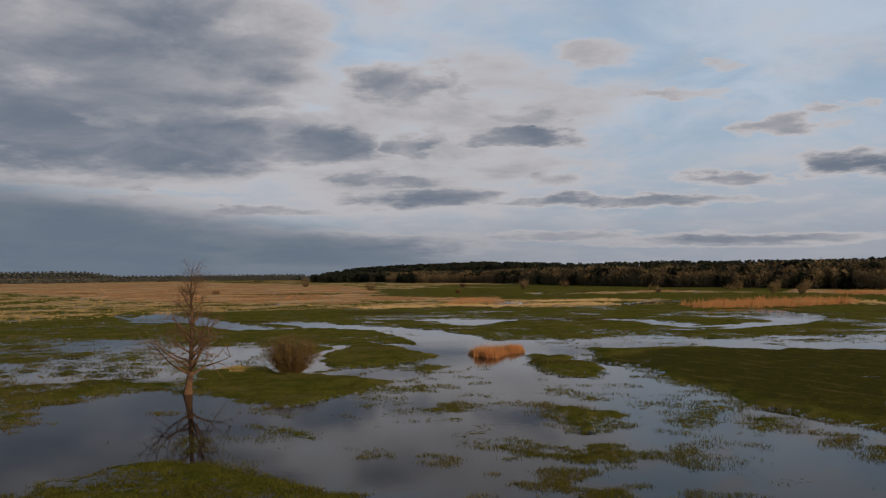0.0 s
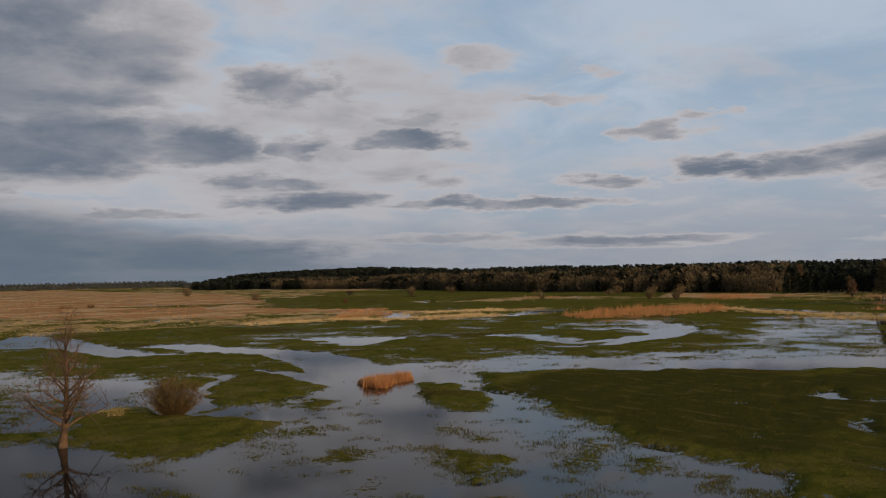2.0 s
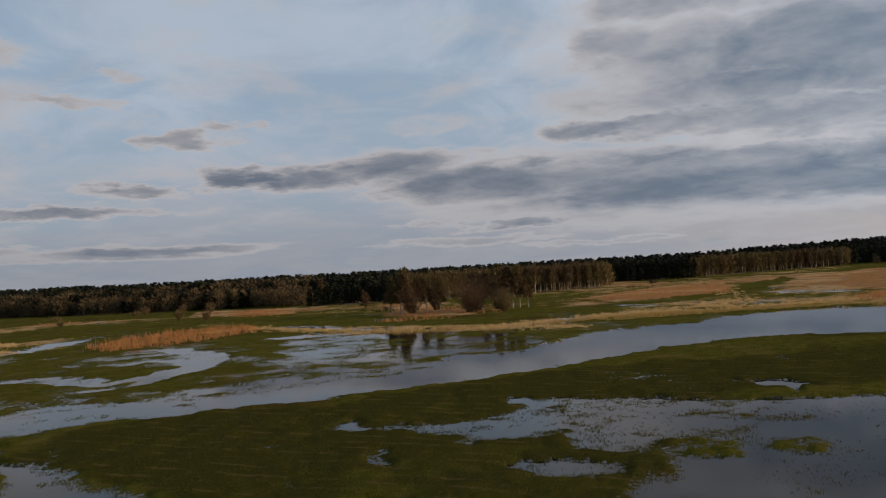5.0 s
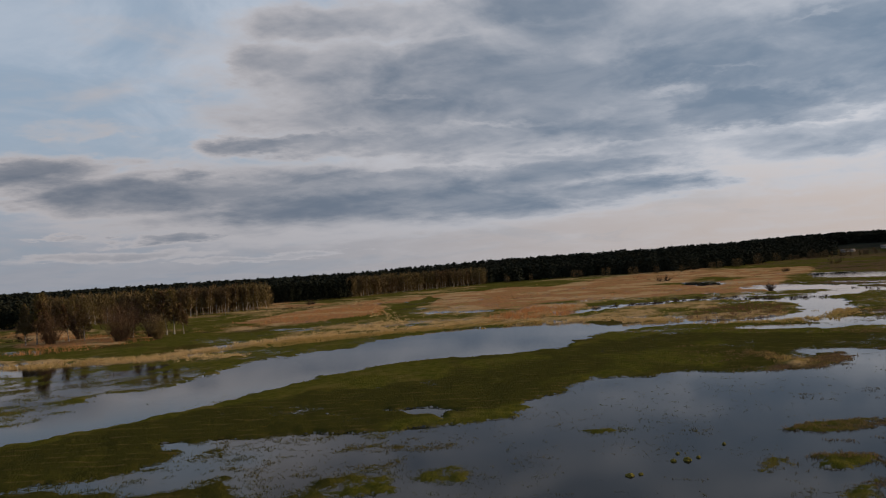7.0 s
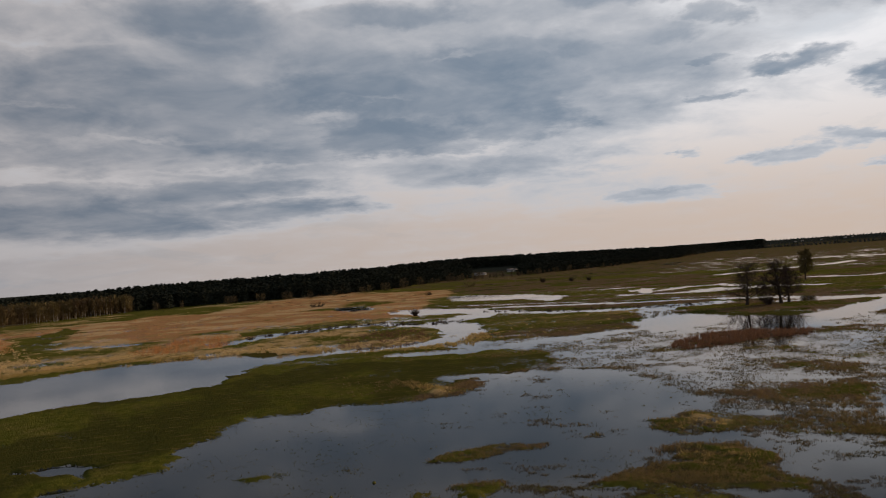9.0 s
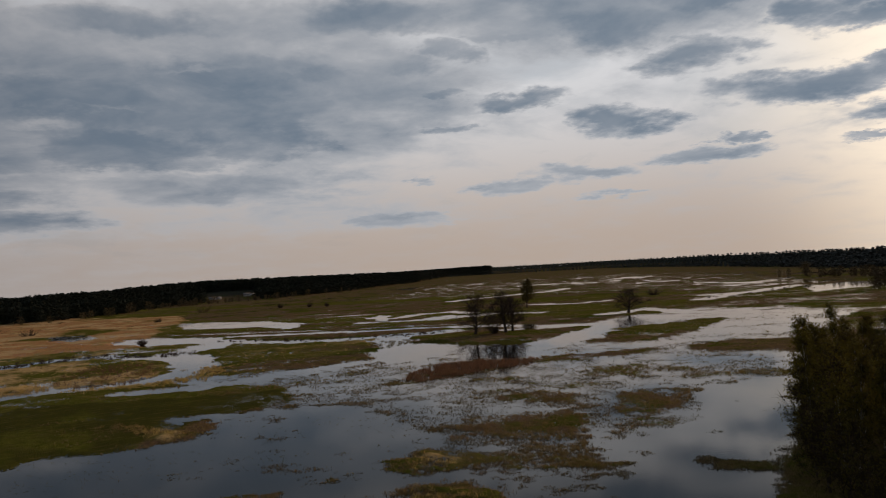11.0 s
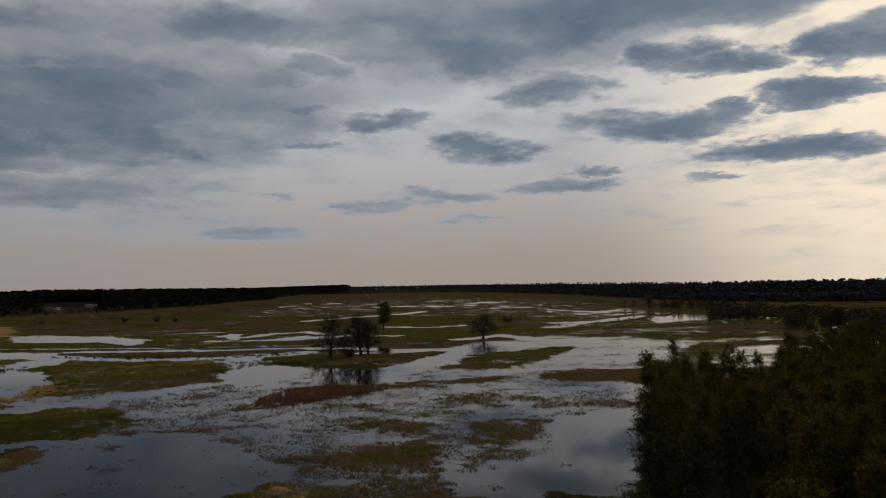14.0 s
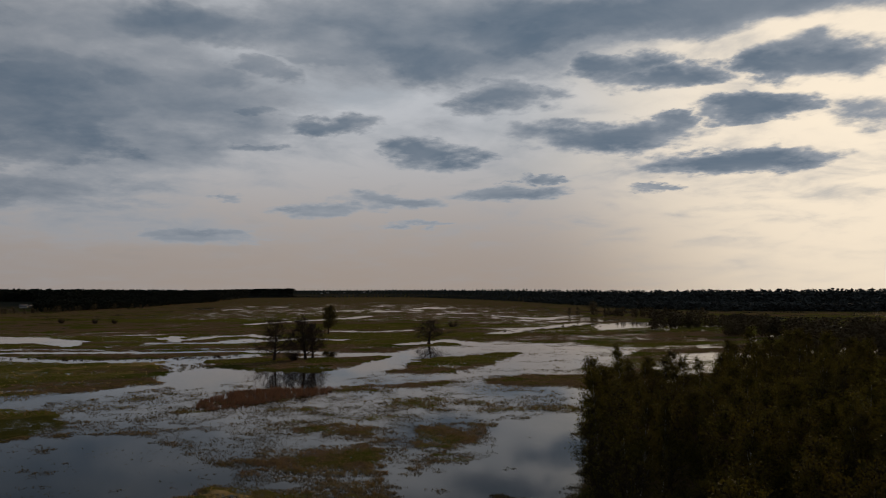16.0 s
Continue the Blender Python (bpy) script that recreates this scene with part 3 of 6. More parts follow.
bank(0.8, 4, [(207, -141), (198, -161), (257, -264), (228, -323), (61.7, -85.8), (77.9, -49.9), (150, -98)])
bank(0.6, 8, [(666, 96), (962, -61), (746, -357), (457, -257), (409, -197), (393, -146), (412, -95), (378, -55), (321, -32), (296, -36), (268, -25), (267, 4), (274, 38)])
bank(-0.1, 5, [(256, 11), (262, -25), (282, -40), (267, -55), (229, -76), (233, -112), (221, -136), (158, -98), (158, -64), (176, -46), (160, -24), (199, -9), (239, 15)])
bank(-0.65, 6, [(184, 24), (184, 2), (176, -16), (154, -23), (128.5, -27.7), (98.2, -20.4), (112.6, 13.7)])
bank(0.4, 4, [(233, 32), (231, 15), (222, 3), (203, -5), (188, -2), (187, 9), (189, 25)])
bank(0.45, 4, [(232, 36), (232, 18), (219, 3), (199, -4), (183, 2), (184, 14), (192, 30)])
bank(0.3, 3, [(177, 28), (174, 18), (166, 12), (156, 14), (156, 24)])
bank(0.2, 3, [(175, -48), (172, -58), (163, -67), (160, -61), (167, -49)])
bank(0.3, 4, [(146.1, -29.3), (155, -41), (155, -52), (142, -50), (143.1, -42.1), (136.9, -36.6), (139.4, -30.8)])
bank(0.3, 3, [(131.3, -38.8), (133.2, -44.9), (128.2, -47.9), (123.3, -44.3), (126.4, -39.1)])
bank(0.3, 3, [(122.9, -15.0), (126.8, -20.9), (125.6, -27.1), (117.1, -28.5), (113.5, -21.8), (116.4, -15.1)])
bank(-0.08, 4, [(170, -21), (175, -27), (165, -29), (163, -24)])
bank(-0.4, 5, [(566, 142), (551, 111), (481, 96), (488, 118)])
bank(-0.7, 5, [(456, 85), (484, 69), (456, 48), (415, 38), (408, 59), (430, 79)])
bank(-0.9, 5, [(341, -32), (351, -42), (339, -51), (315, -49), (285, -38), (268, -27), (271, -22), (298, -34)])
bank(-0.8, 6, [(587, -393), (640, -458), (630, -506), (560, -445), (534, -382), (525, -357)])
bank(-0.7, 4, [(18, 333), (28, 350), (31, 299), (17, 283)])
bank(-0.6, 4, [(-100, 249), (-82, 241), (-65, 206), (-76, 207)])
bank(-0.5, 3, [(-1, 192), (9, 195), (6, 184), (-2, 181)])
bank(-0.55, 6, [(311, -60), (285, -84), (272, -85), (231, -71), (243, -64), (261, -54), (246, -40), (278, -41)])
bank(0.6, 4, [(352, -55), (318, -62), (293, -72), (288, -84), (310, -104), (345, -131), (365, -128), (372, -108), (366, -84)])
bank(0.5, 4, [(271, -96), (316, -124), (323, -140), (338, -165), (346, -192), (309, -167), (280, -137), (254, -117)])
bank(0.5, 3, [(242, -123), (249, -140), (244, -155), (235, -165), (218, -154), (230, -125)])
bank(-0.16, 8, [(212, -28), (216, -57), (229, -76), (231, -102), (220, -133), (162, -98), (154, -82), (161, -66), (177, -47), (177, -29)])
bank(0.12, 3, [(208, -81), (211, -93), (195, -99), (195, -87)])
bank(0.18, 4, [(154, -61), (164, -73), (164, -88), (152, -75), (134.6, -61.2), (139, -59)])
bank(0.12, 4, [(170, -38), (175, -51), (170, -59), (160, -58), (157, -47)])
bank(-0.15, 6, [(414, -219), (396, -250), (349, -259), (319, -236), (272, -189), (303, -161), (349, -194)])
bank(-0.8, 4, [(634, 69), (627, 45), (582, 6), (530, -15), (476, -4), (521, 11), (546, 56)])
bank(-0.8, 3, [(464, 49), (446, 31), (404, 20), (377, 28), (371, 39)])
bank(0.3, 2, [(416, 44), (403, 31), (393, 31), (396, 42)])
bank(-0.9, 3, [(546, -55), (578, -65), (567, -70), (502, -64), (507, -55)])
bank(-0.8, 3, [(343, -34), (361, -44), (342, -52), (323, -46), (329, -34)])
bank(-0.75, 2, [(-30.0, 57.3), (-32.2, 66.7), (-30.7, 72.4), (-28.6, 81.3), (-23.6, 77.1), (-17.7, 71.7), (-14.4, 69.4), (-7.7, 76.1), (-0.6, 78.6), (-0.3, 41.0), (-4.2, 41.2), (-5.5, 42.5), (-8.5, 43.7), (-11.3, 45.8), (-15.7, 48.3), (-19.3, 47.7), (-20.5, 44.1), (-22.4, 42.8)])
bank(-0.3, 4, [(-70.1, 133.8), (-64.2, 144.6), (-51.2, 145.5), (-41.6, 136.1), (-32.9, 126.8), (-26.1, 122.3), (-22.9, 107.5), (-24.1, 97.9), (-27.6, 94.3), (-24.8, 81.0), (-28.6, 81.3), (-31.8, 89.4), (-36.1, 87.9), (-43.0, 82.2)])
bank(0.3, 2, [(-42.0, 80.2), (-38.5, 81.9), (-35.7, 86.9), (-32.1, 89.5), (-29.4, 83.4), (-30.3, 77.5), (-33.2, 73.6), (-33.2, 68.7), (-30.7, 58.7)])
bank(-0.85, 1.5, [(-31.6, 120.1), (-29.5, 126.4), (-24.8, 116.9), (-23.7, 106.2), (-25.3, 99.8), (-27.3, 100.0)])
bank(0.2, 2, [(-76.5, 146.1), (-74, 152), (-64.2, 136.4), (-63.5, 126.1), (-67.3, 128.4)])
bank(0.12, 2, [(-58.4, 114.5), (-51.6, 117.8), (-44.3, 109.4), (-45.1, 101.5), (-51.3, 103.3)])
bank(0.5, 3, [(-113, 215), (-73, 196), (-60, 183), (-43, 163), (-32.7, 132.9), (-43.8, 143.4), (-59, 150), (-72, 152), (-82, 156)])
bank(-0.45, 3, [(-92, 234), (-86, 258), (-67, 230), (-47, 192), (-34, 170), (-43, 173), (-59, 198), (-74, 203)])
bank(-0.3, 3, [(-14.2, 88.2), (-12.4, 97.0), (-7.8, 104.1), (-0.7, 102.1), (-0.6, 79.4), (-7.1, 79.8), (-9.1, 89.7)])
bank(0.6, 2, [(-14.7, 97.2), (-14.6, 114.3), (-11.4, 129.4), (-2.7, 121.7), (-0.7, 108.3), (-6.5, 105.3), (-11.5, 99.9)])
bank(0.6, 1.5, [(-23.7, 80.9), (-25.7, 91.0), (-21.9, 93.8), (-16.7, 92.3), (-13.7, 89.1), (-9.0, 88.7), (-7.3, 81.9), (-9.8, 76.2), (-12.1, 72.3), (-14.8, 69.4), (-18.4, 72.7), (-18.7, 76.8)])
bank(0.5, 1.2, [(-20.8, 43.7), (-19.7, 45.1), (-19.2, 47.4), (-15.6, 47.8), (-11.8, 45.4), (-9.4, 43.8), (-7.7, 42.6), (-5.5, 42.5), (-4.0, 41.1), (-20.1, 41.7)])
bank(-0.16, 1, [(-15.2, 63.2), (-13.6, 63.9), (-8.9, 57.3), (-8.3, 55.7), (-10.9, 56.2)])
bank(-0.75, 3, [(0.4, 116.9), (2.6, 111.0), (9.0, 101.3), (10.3, 95.1), (11.9, 88.1), (17.0, 84.9), (20.5, 77.2), (24.0, 72.7), (26.1, 65.9), (27.4, 59.4), (27.6, 55.3), (25.2, 50.4), (23.5, 54.9), (21.9, 62.5), (18.7, 70.5), (14.6, 73.0), (7.8, 76.9), (2.8, 77.3), (-0.6, 78.6)])
bank(-0.6, 3, [(-0.6, 79.4), (7.0, 78.9), (14.3, 71.4), (22.3, 63.8), (26.0, 52.1), (20.1, 40.4), (-0.3, 41.0)])
bank(-0.6, 2, [(0.1, 44.4), (21.7, 43.6), (18.6, 31.7), (-2.3, 32.2)])
bank(0.7, 1.5, [(10.9, 110.2), (14.0, 111.5), (17.5, 100.5), (16.7, 90.8), (15.0, 86.0), (10.9, 89.7), (9.7, 95.2)])
bank(0.05, 1.5, [(7.0, 78.9), (10.7, 79.4), (14.0, 74.7), (17.6, 73.8), (13.9, 69.8), (10.5, 71.6), (8.1, 75.1)])
bank(0.12, 1.5, [(6.7, 65.9), (9.1, 68.0), (12.2, 65.6), (12.3, 60.6), (9.9, 57.5), (7.6, 56.6), (6.6, 59.8)])
bank(-0.03, 1.5, [(14.7, 61.7), (18.6, 64.0), (19.5, 61.4), (15.6, 56.2), (13.5, 56.7)])
bank(0.2, 1.2, [(20.0, 69.5), (22.8, 70.2), (21.9, 66.4), (19.4, 65.2)])
bank(0.12, 1.5, [(19.9, 61.4), (24.3, 63.6), (23.3, 59.0), (19.9, 57.0)])
bank(0.2, 2, [(23.6, 56.8), (26.1, 56.7), (27.3, 54.7), (22.3, 44.9), (23.2, 50.5)])
bank(-0.14, 1.2, [(5.8, 51.2), (8.4, 52.8), (9.3, 51.1), (8.5, 49.2), (6.2, 48.9)])
bank(-0.38, 4, [(9.4, 134.5), (26.2, 143.1), (38.0, 143.9), (55.0, 138.0), (45.9, 115.8), (32.1, 122.0), (18.9, 120.8)])
bank(0.5, 4, [(-23, 235), (-4, 255), (26, 256), (48, 241), (62, 207), (79, 197), (58.5, 146.8), (42, 151), (30.6, 145.9), (13.9, 138.3), (4.8, 138.5), (-2, 153), (-12, 188)])
bank(-0.6, 3, [(-3, 191), (3, 200), (12, 198), (10, 185), (3, 178)])
bank(-0.6, 3, [(37, 201), (51, 192), (51, 175), (42, 177)])
bank(0.85, 3, [(45.9, 114.3), (60.4, 105.6), (80.3, 106.5), (102.2, 106.3), (117.0, 102.1), (47.5, 42.1), (33.6, 51.0), (28.4, 59.1), (25.8, 66.0)])
bank(-0.6, 2, [(52.2, 90.2), (56.9, 91.4), (58.8, 85.7), (62.7, 82.4), (58.4, 78.7), (54.1, 82.2), (51.6, 85.3)])
bank(-0.65, 2, [(63.6, 80.5), (72.8, 82.5), (78.5, 83.8), (83.1, 83.0), (81.5, 77.8), (74.6, 74.5), (69.0, 73.9), (64.4, 75.8)])
bank(-0.45, 2, [(71.5, 69.9), (78.0, 72.1), (83.4, 73.1), (67.0, 59.0), (63.7, 59.8), (65.3, 64.0)])
bank(-0.4, 2, [(53.8, 71.8), (59.1, 73.1), (63.5, 70.4), (59.6, 67.7), (54.8, 69.5)])
bank(-0.4, 1.5, [(45.2, 70.9), (48.1, 72.3), (47.2, 66.9), (43.2, 66.0), (42.9, 67.8)])
bank(-0.7, 1.5, [(51.5, 58.7), (54.8, 58.9), (56.2, 55.8), (58.4, 51.5), (54.6, 48.3), (51.6, 51.3), (49.2, 53.6)])
bank(0.8, 2, [(68.8, 107.6), (78.8, 103.5), (90.1, 98.9), (116.1, 98.9), (138.1, 78.9), (100.2, 57.4), (91.3, 66.6), (85.5, 73.2), (82.2, 80.0), (76.9, 87.8), (75.1, 81.7), (72.0, 79.3), (65.0, 78.1), (60.8, 80.3), (55.1, 86.7)])
bank(-0.55, 2, [(54.5, 85.7), (60.3, 79.6), (65.0, 78.1), (72.0, 79.3), (75.1, 81.7), (76.9, 87.8), (82.5, 80.3), (85.8, 73.5), (91.0, 66.3), (99.1, 56.8), (66.8, 38.6), (53.3, 83.9)])
bank(0, 1.5, [(75.5, 80.1), (77.8, 75.8), (76.0, 70.4), (73.3, 71.5), (72.9, 75.6)])
bank(0.3, 1.5, [(58.5, 66.4), (64.5, 68.8), (66.8, 65.2), (70.3, 66.1), (71.6, 63.2), (68.6, 61.3), (64.5, 62.3), (62.2, 59.4), (64.4, 53.4), (72.2, 51.4), (72.6, 46.7), (65.3, 43.4)])
bank(-0.7, 1.2, [(67.3, 65.0), (72.9, 64.3), (80.3, 60.3), (78.0, 55.4), (67.7, 56.0), (62.9, 58.6), (63.6, 62.2)])
bank(0.1, 1.2, [(75.8, 43.7), (77.5, 40.9), (75.9, 38.1), (72.7, 39.6), (71.8, 41.4)])
bank(-0.6, 1, [(106.0, 68.9), (110.0, 65.3), (107.3, 58.5), (103.2, 59.1), (103.4, 65.3)])
bank(0.12, 1.5, [(104.0, 15.3), (111.5, 11.2), (112.7, 4.6), (107.8, 4.4), (104.0, 10.5)])
bank(0.12, 1.5, [(83.4, 15.4), (87.4, 15.0), (90.2, 9.1), (94.5, 3.8), (90.4, 3.7), (85.6, 7.2), (81.8, 13.1)])
bank(0.3, 1.5, [(76.5, 6.0), (84.9, 3.4), (77.3, 3.1)])
bank(0.35, 2, [(135.8, -41.4), (148.5, -49.1), (145.8, -39.6), (145.3, -28.1), (140.0, -29.8), (134.3, -36.5), (124.4, -39.6), (124.5, -46.1), (128.8, -47.7)])
bank(0.25, 1.2, [(119.1, -12.8), (120.5, -17.8), (124.5, -22.5), (118.0, -26.0), (113.0, -23.4), (113.1, -18.2)])
bank(0.4, 1.2, [(105.0, -13.4), (107.8, -17.3), (105.4, -23.9), (100.6, -27.5), (96.5, -27.0), (96.4, -21.9), (99.0, -16.6)])
bank(0.45, 1.5, [(89.1, -6.1), (96.4, -10.4), (97.7, -16.4), (95.1, -21.6), (92.0, -24.5), (85.1, -25.5)])
bank(-0.12, 1.5, [(114.6, -4.8), (118.6, -10.4), (114.3, -12.3), (111.7, -9.1)])
bank(-0.8, 2, [(134.3, 48.7), (139.9, 39.3), (142.2, 22.7), (141.2, 3.6), (115.4, -1.7), (104.8, -4.4), (98.3, -8.0), (90.0, -3.7), (100.5, 46.9), (111.3, 48.1), (119.8, 49.3)])
bank(0.1, 1.2, [(104.3, 15.2), (108.8, 11.5), (113.2, 5.9), (110.6, -0.2), (106.7, 5.6), (104.0, 10.3)])
bank(-0.2, 4, [(262, 16), (256, -18), (251, -32), (228, -50), (233, -66), (230, -86), (212, -133), (131.6, -83.8), (133.3, -68.3), (113.4, -44.4), (124.6, -27.9), (152, -28), (183, -19), (203, -11), (212, -4)])
bank(-0.8, 3, [(153, 16), (155, 12), (171, -0), (178, -13), (157, -19), (131.0, -22.5), (120.6, -22.4), (137.0, 14.2)])
bank(0.55, 3, [(263, 21), (288, 19), (331, 21), (388, 20), (442, 4), (429, -29), (353, -37), (315, -35), (282, -31), (261, -19), (262, 1)])
bank(-0.9, 2, [(360, 42), (346, 31), (320, 22), (297, 23), (279, 26), (273, 31)])
bank(-0.85, 2, [(354, -36), (368, -43), (362, -54), (343, -55), (332, -45), (339, -37)])
bank(-0.85, 2, [(275, -31), (313, -39), (325, -53), (313, -59), (287, -56), (261, -43), (257, -32)])
bank(0.6, 3, [(339, -62), (367, -79), (375, -101), (367, -125), (348, -130), (324, -110), (300, -89), (300, -73), (316, -64)])
bank(-0.34, 4, [(273, -81), (310, -110), (354, -144), (371, -171), (402, -214), (398, -235), (329, -245), (296, -207), (256, -165), (259, -132), (253, -117), (243, -94), (253, -77)])
bank(0.65, 3, [(281, -106), (331, -140), (354, -195), (325, -178), (289, -144), (266, -117)])
bank(0.65, 2, [(244, -125), (252, -145), (242, -162), (229, -159), (224, -141), (229, -122)])
bank(0.6, 2, [(241, 27), (239, 19), (230, 7), (217, -3), (202, -4), (191, 6), (192, 21)])
bank(0.4, 2, [(178, 19), (177, 11), (160, 12), (158, 17)])
bank(0.15, 2, [(175, -45), (179, -56), (174, -62), (167, -64), (163, -54), (165, -45)])
bank(0.3, 2, [(145.8, -28.1), (153, -38), (157, -50), (146.1, -55.8), (127.6, -46.6), (126.2, -38.4), (133.0, -36.8), (138.6, -30.8)])
bank(0.3, 2, [(150, -60), (165, -71), (166, -81), (163, -88), (149.7, -76.6), (139.4, -64.9), (136.9, -58.4)])
bank(0.12, 2, [(215, -81), (210, -97), (195, -99), (193, -83), (201, -76)])
bank(0.45, 1.5, [(123.6, -16.3), (128.0, -22.0), (126.5, -27.0), (121.0, -27.5), (119.3, -25.2)])
bank(-0.8, 2, [(164, -89), (174, -103), (163, -106), (127.2, -81.3), (124.7, -73.2), (131.6, -69.6)])
bank(-0.7, 2, [(122.2, -46.3), (127.0, -65.1), (120.2, -74.6), (102.3, -64.4), (112.1, -42.6)])
bank(-0.28, 3, [(267, 30), (258, 15), (254, -18), (253, -29), (229, -6), (242, 27)])
bank(-0.12, 4, [(132, 256), (151, 200), (168, 174), (142, 163), (113, 161), (91, 157), (78, 153)])
bank(-0.02, 1.5, [(85.3, 53.9), (89.7, 51.0), (88.0, 45.5), (84.2, 46.4), (82.3, 51.2)])
bank(0.12, 1.5, [(72.1, 44.3), (77.1, 42.6), (77.2, 39.3), (73.2, 38.0), (70.1, 41.3)])
bank(-0.06, 1.5, [(75.3, 54.0), (78.6, 50.4), (73.8, 48.1), (71.8, 51.5)])
bank(-0.1, 1.5, [(97.3, 35.4), (101.2, 30.6), (99.1, 29.3), (95.8, 33.5)])
channel(-0.7, [(491, 58, 4), (469, 17, 4), (447, -22, 3.5), (435, -62, 4), (426, -88, 4)])
channel(-0.9, [(-59.7, 202.9, 12.0), (-40.0, 175.0, 8.4), (-31.3, 171.0, 4.8)])
channel(-0.9, [(-35.8, 196.0, 10.4), (-20.8, 177.9, 12.0), (-8.5, 165.7, 11.7), (-1.8, 147.0, 12.0), (1.8, 128.5, 12.0)])
channel(-0.8, [(52.0, 290.0, 12.0), (66.1, 302.0, 12.0), (80.8, 320.9, 12.0)])
channel(-0.5, [(86.4, 236.8, 7.4), (85.4, 216.5, 8.4), (82.1, 197.6, 8.9), (71.1, 180.7, 7.3), (61.2, 175.4, 5.3), (49.1, 168.2, 4.7), (42.3, 187.8, 4.2), (37.1, 195.2, 4.4)])
channel(-0.7, [(-3.5, 203.9, 12.0), (4.9, 200.5, 12.0), (12.4, 198.3, 8.4)])
channel(-0.9, [(120.9, 235.3, 12.0), (136.5, 230.7, 12.0), (150.0, 225.7, 12.0), (151.3, 215.3, 12.0)])
channel(-0.8, [(145.7, 206.0, 12.0), (168.3, 184.8, 12.0), (195.8, 183.7, 12.0), (216.7, 177.1, 12.0)])
channel(-0.8, [(146.6, 283.9, 12.0), (147.0, 241.7, 12.0), (138.4, 196.3, 10.5)])
channel(-0.9, [(175.9, 188.9, 12.0), (198.2, 189.5, 12.0), (221.0, 175.5, 12.0), (238.6, 153.5, 12.0)])
channel(-0.5, [(329.7, 190.8, 12.0), (329.3, 168.2, 12.0)])
channel(-0.9, [(259.7, 104.4, 12.0), (233.7, 79.1, 12.0), (250.6, 68.6, 12.0), (251.1, 52.5, 12.0), (256.0, 38.5, 12.0), (272.8, 28.5, 12.0), (298.1, 25.3, 12.0), (330.2, 36.6, 12.0), (343.8, 47.2, 12.0)])
channel(-0.8, [(343.8, 47.2, 12.0), (366.2, 71.7, 10.5), (358.1, 93.3, 12.0), (343.2, 107.1, 12.0), (317.1, 113.3, 12.0), (303.2, 118.0, 12.0)])
channel(-0.9, [(356.5, 41.9, 12.0), (372.7, 31.6, 12.0), (402.5, 24.9, 12.0), (422.9, 33.1, 12.0)])
channel(-0.7, [(406.8, 21.1, 12.0), (378.1, -7.8, 11.1), (371.4, -44.8, 12.0), (372.9, -69.9, 12.0)])
channel(-0.9, [(259.1, -74.9, 12.0), (289.3, -97.4, 12.0), (333.4, -128.1, 12.0), (356.5, -146.7, 12.0), (365.9, -163.1, 12.0), (379.5, -182.2, 12.0)])
channel(-0.7, [(362.7, -97.4, 12.0), (361.8, -116.8, 12.0), (358.7, -137.8, 12.0)])
channel(-0.6, [(233.4, 38.1, 11.4), (231.9, 24.2, 9.8), (242.0, 6.2, 12.0), (255.3, -10.4, 12.0), (270.2, -23.6, 12.0)])
channel(-0.8, [(565.5, -299.5, 12.0), (576.0, -344.4, 12.0), (616.0, -390.1, 12.0), (642.0, -423.9, 12.0)])
channel(-0.8, [(425.6, -168.4, 12.0), (449.8, -202.1, 12.0), (398.6, -201.6, 12.0)])
channel(-0.6, [(866.2, -451.0, 12.0), (771.0, -454.0, 12.0), (823.0, -528.3, 12.0)])
channel(-0.6, [(493.5, -46.2, 12.0), (480.6, -90.0, 12.0), (502.7, -128.0, 12.0), (482.4, -149.0, 12.0)])
channel(-0.8, [(444.5, 21.2, 12.0), (426.2, -28.3, 12.0), (409.0, -83.7, 12.0), (382.6, -109.6, 12.0), (371.8, -122.4, 12.0), (364.5, -136.0, 12.0), (366.2, -147.6, 12.0), (382.1, -165.6, 12.0), (384.2, -178.5, 12.0)])
channel(-0.8, [(527.8, -75.0, 12.0), (549.7, -86.8, 12.0), (557.4, -113.3, 12.0), (524.4, -117.2, 12.0)])
channel(-0.7, [(486.7, -80.2, 12.0), (506.7, -99.9, 12.0), (489.2, -107.8, 12.0)])
channel(-0.7, [(370.5, -25.0, 12.0), (374.7, -48.0, 12.0), (380.2, -77.9, 12.0)])
channel(-0.8, [(743.2, -145.5, 12.0), (782.5, -179.2, 12.0), (833.4, -236.6, 12.0), (882.5, -288.2, 12.0), (934.1, -319.9, 12.0)])
channel(-0.7, [(588.4, -180.1, 12.0), (567.3, -198.2, 12.0), (576.4, -231.5, 12.0)])
channel(-0.7, [(1581.4, -338.9, 12.0), (1595.3, -396.0, 12.0)])
channel(-0.7, [(1754.2, -571.3, 12.0), (1699.6, -615.9, 12.0)])
channel(-0.8, [(508.0, -264.3, 12.0), (548.7, -308.2, 12.0), (600.0, -378.4, 12.0), (644.3, -423.5, 12.0), (638.8, -431.4, 12.0)])
channel(-0.7, [(549.9, -376.4, 12.0), (598.0, -423.0, 12.0), (622.3, -454.7, 12.0)])
channel(-0.7, [(784.4, -446.9, 12.0), (749.3, -492.4, 12.0)])
channel(-0.6, [(591.6, -432.3, 12.0), (586.0, -461.7, 12.0), (627.5, -519.0, 12.0)])
channel(-0.7, [(1277.0, -511.2, 12.0), (1389.0, -587.9, 12.0), (1312.0, -596.4, 12.0)])
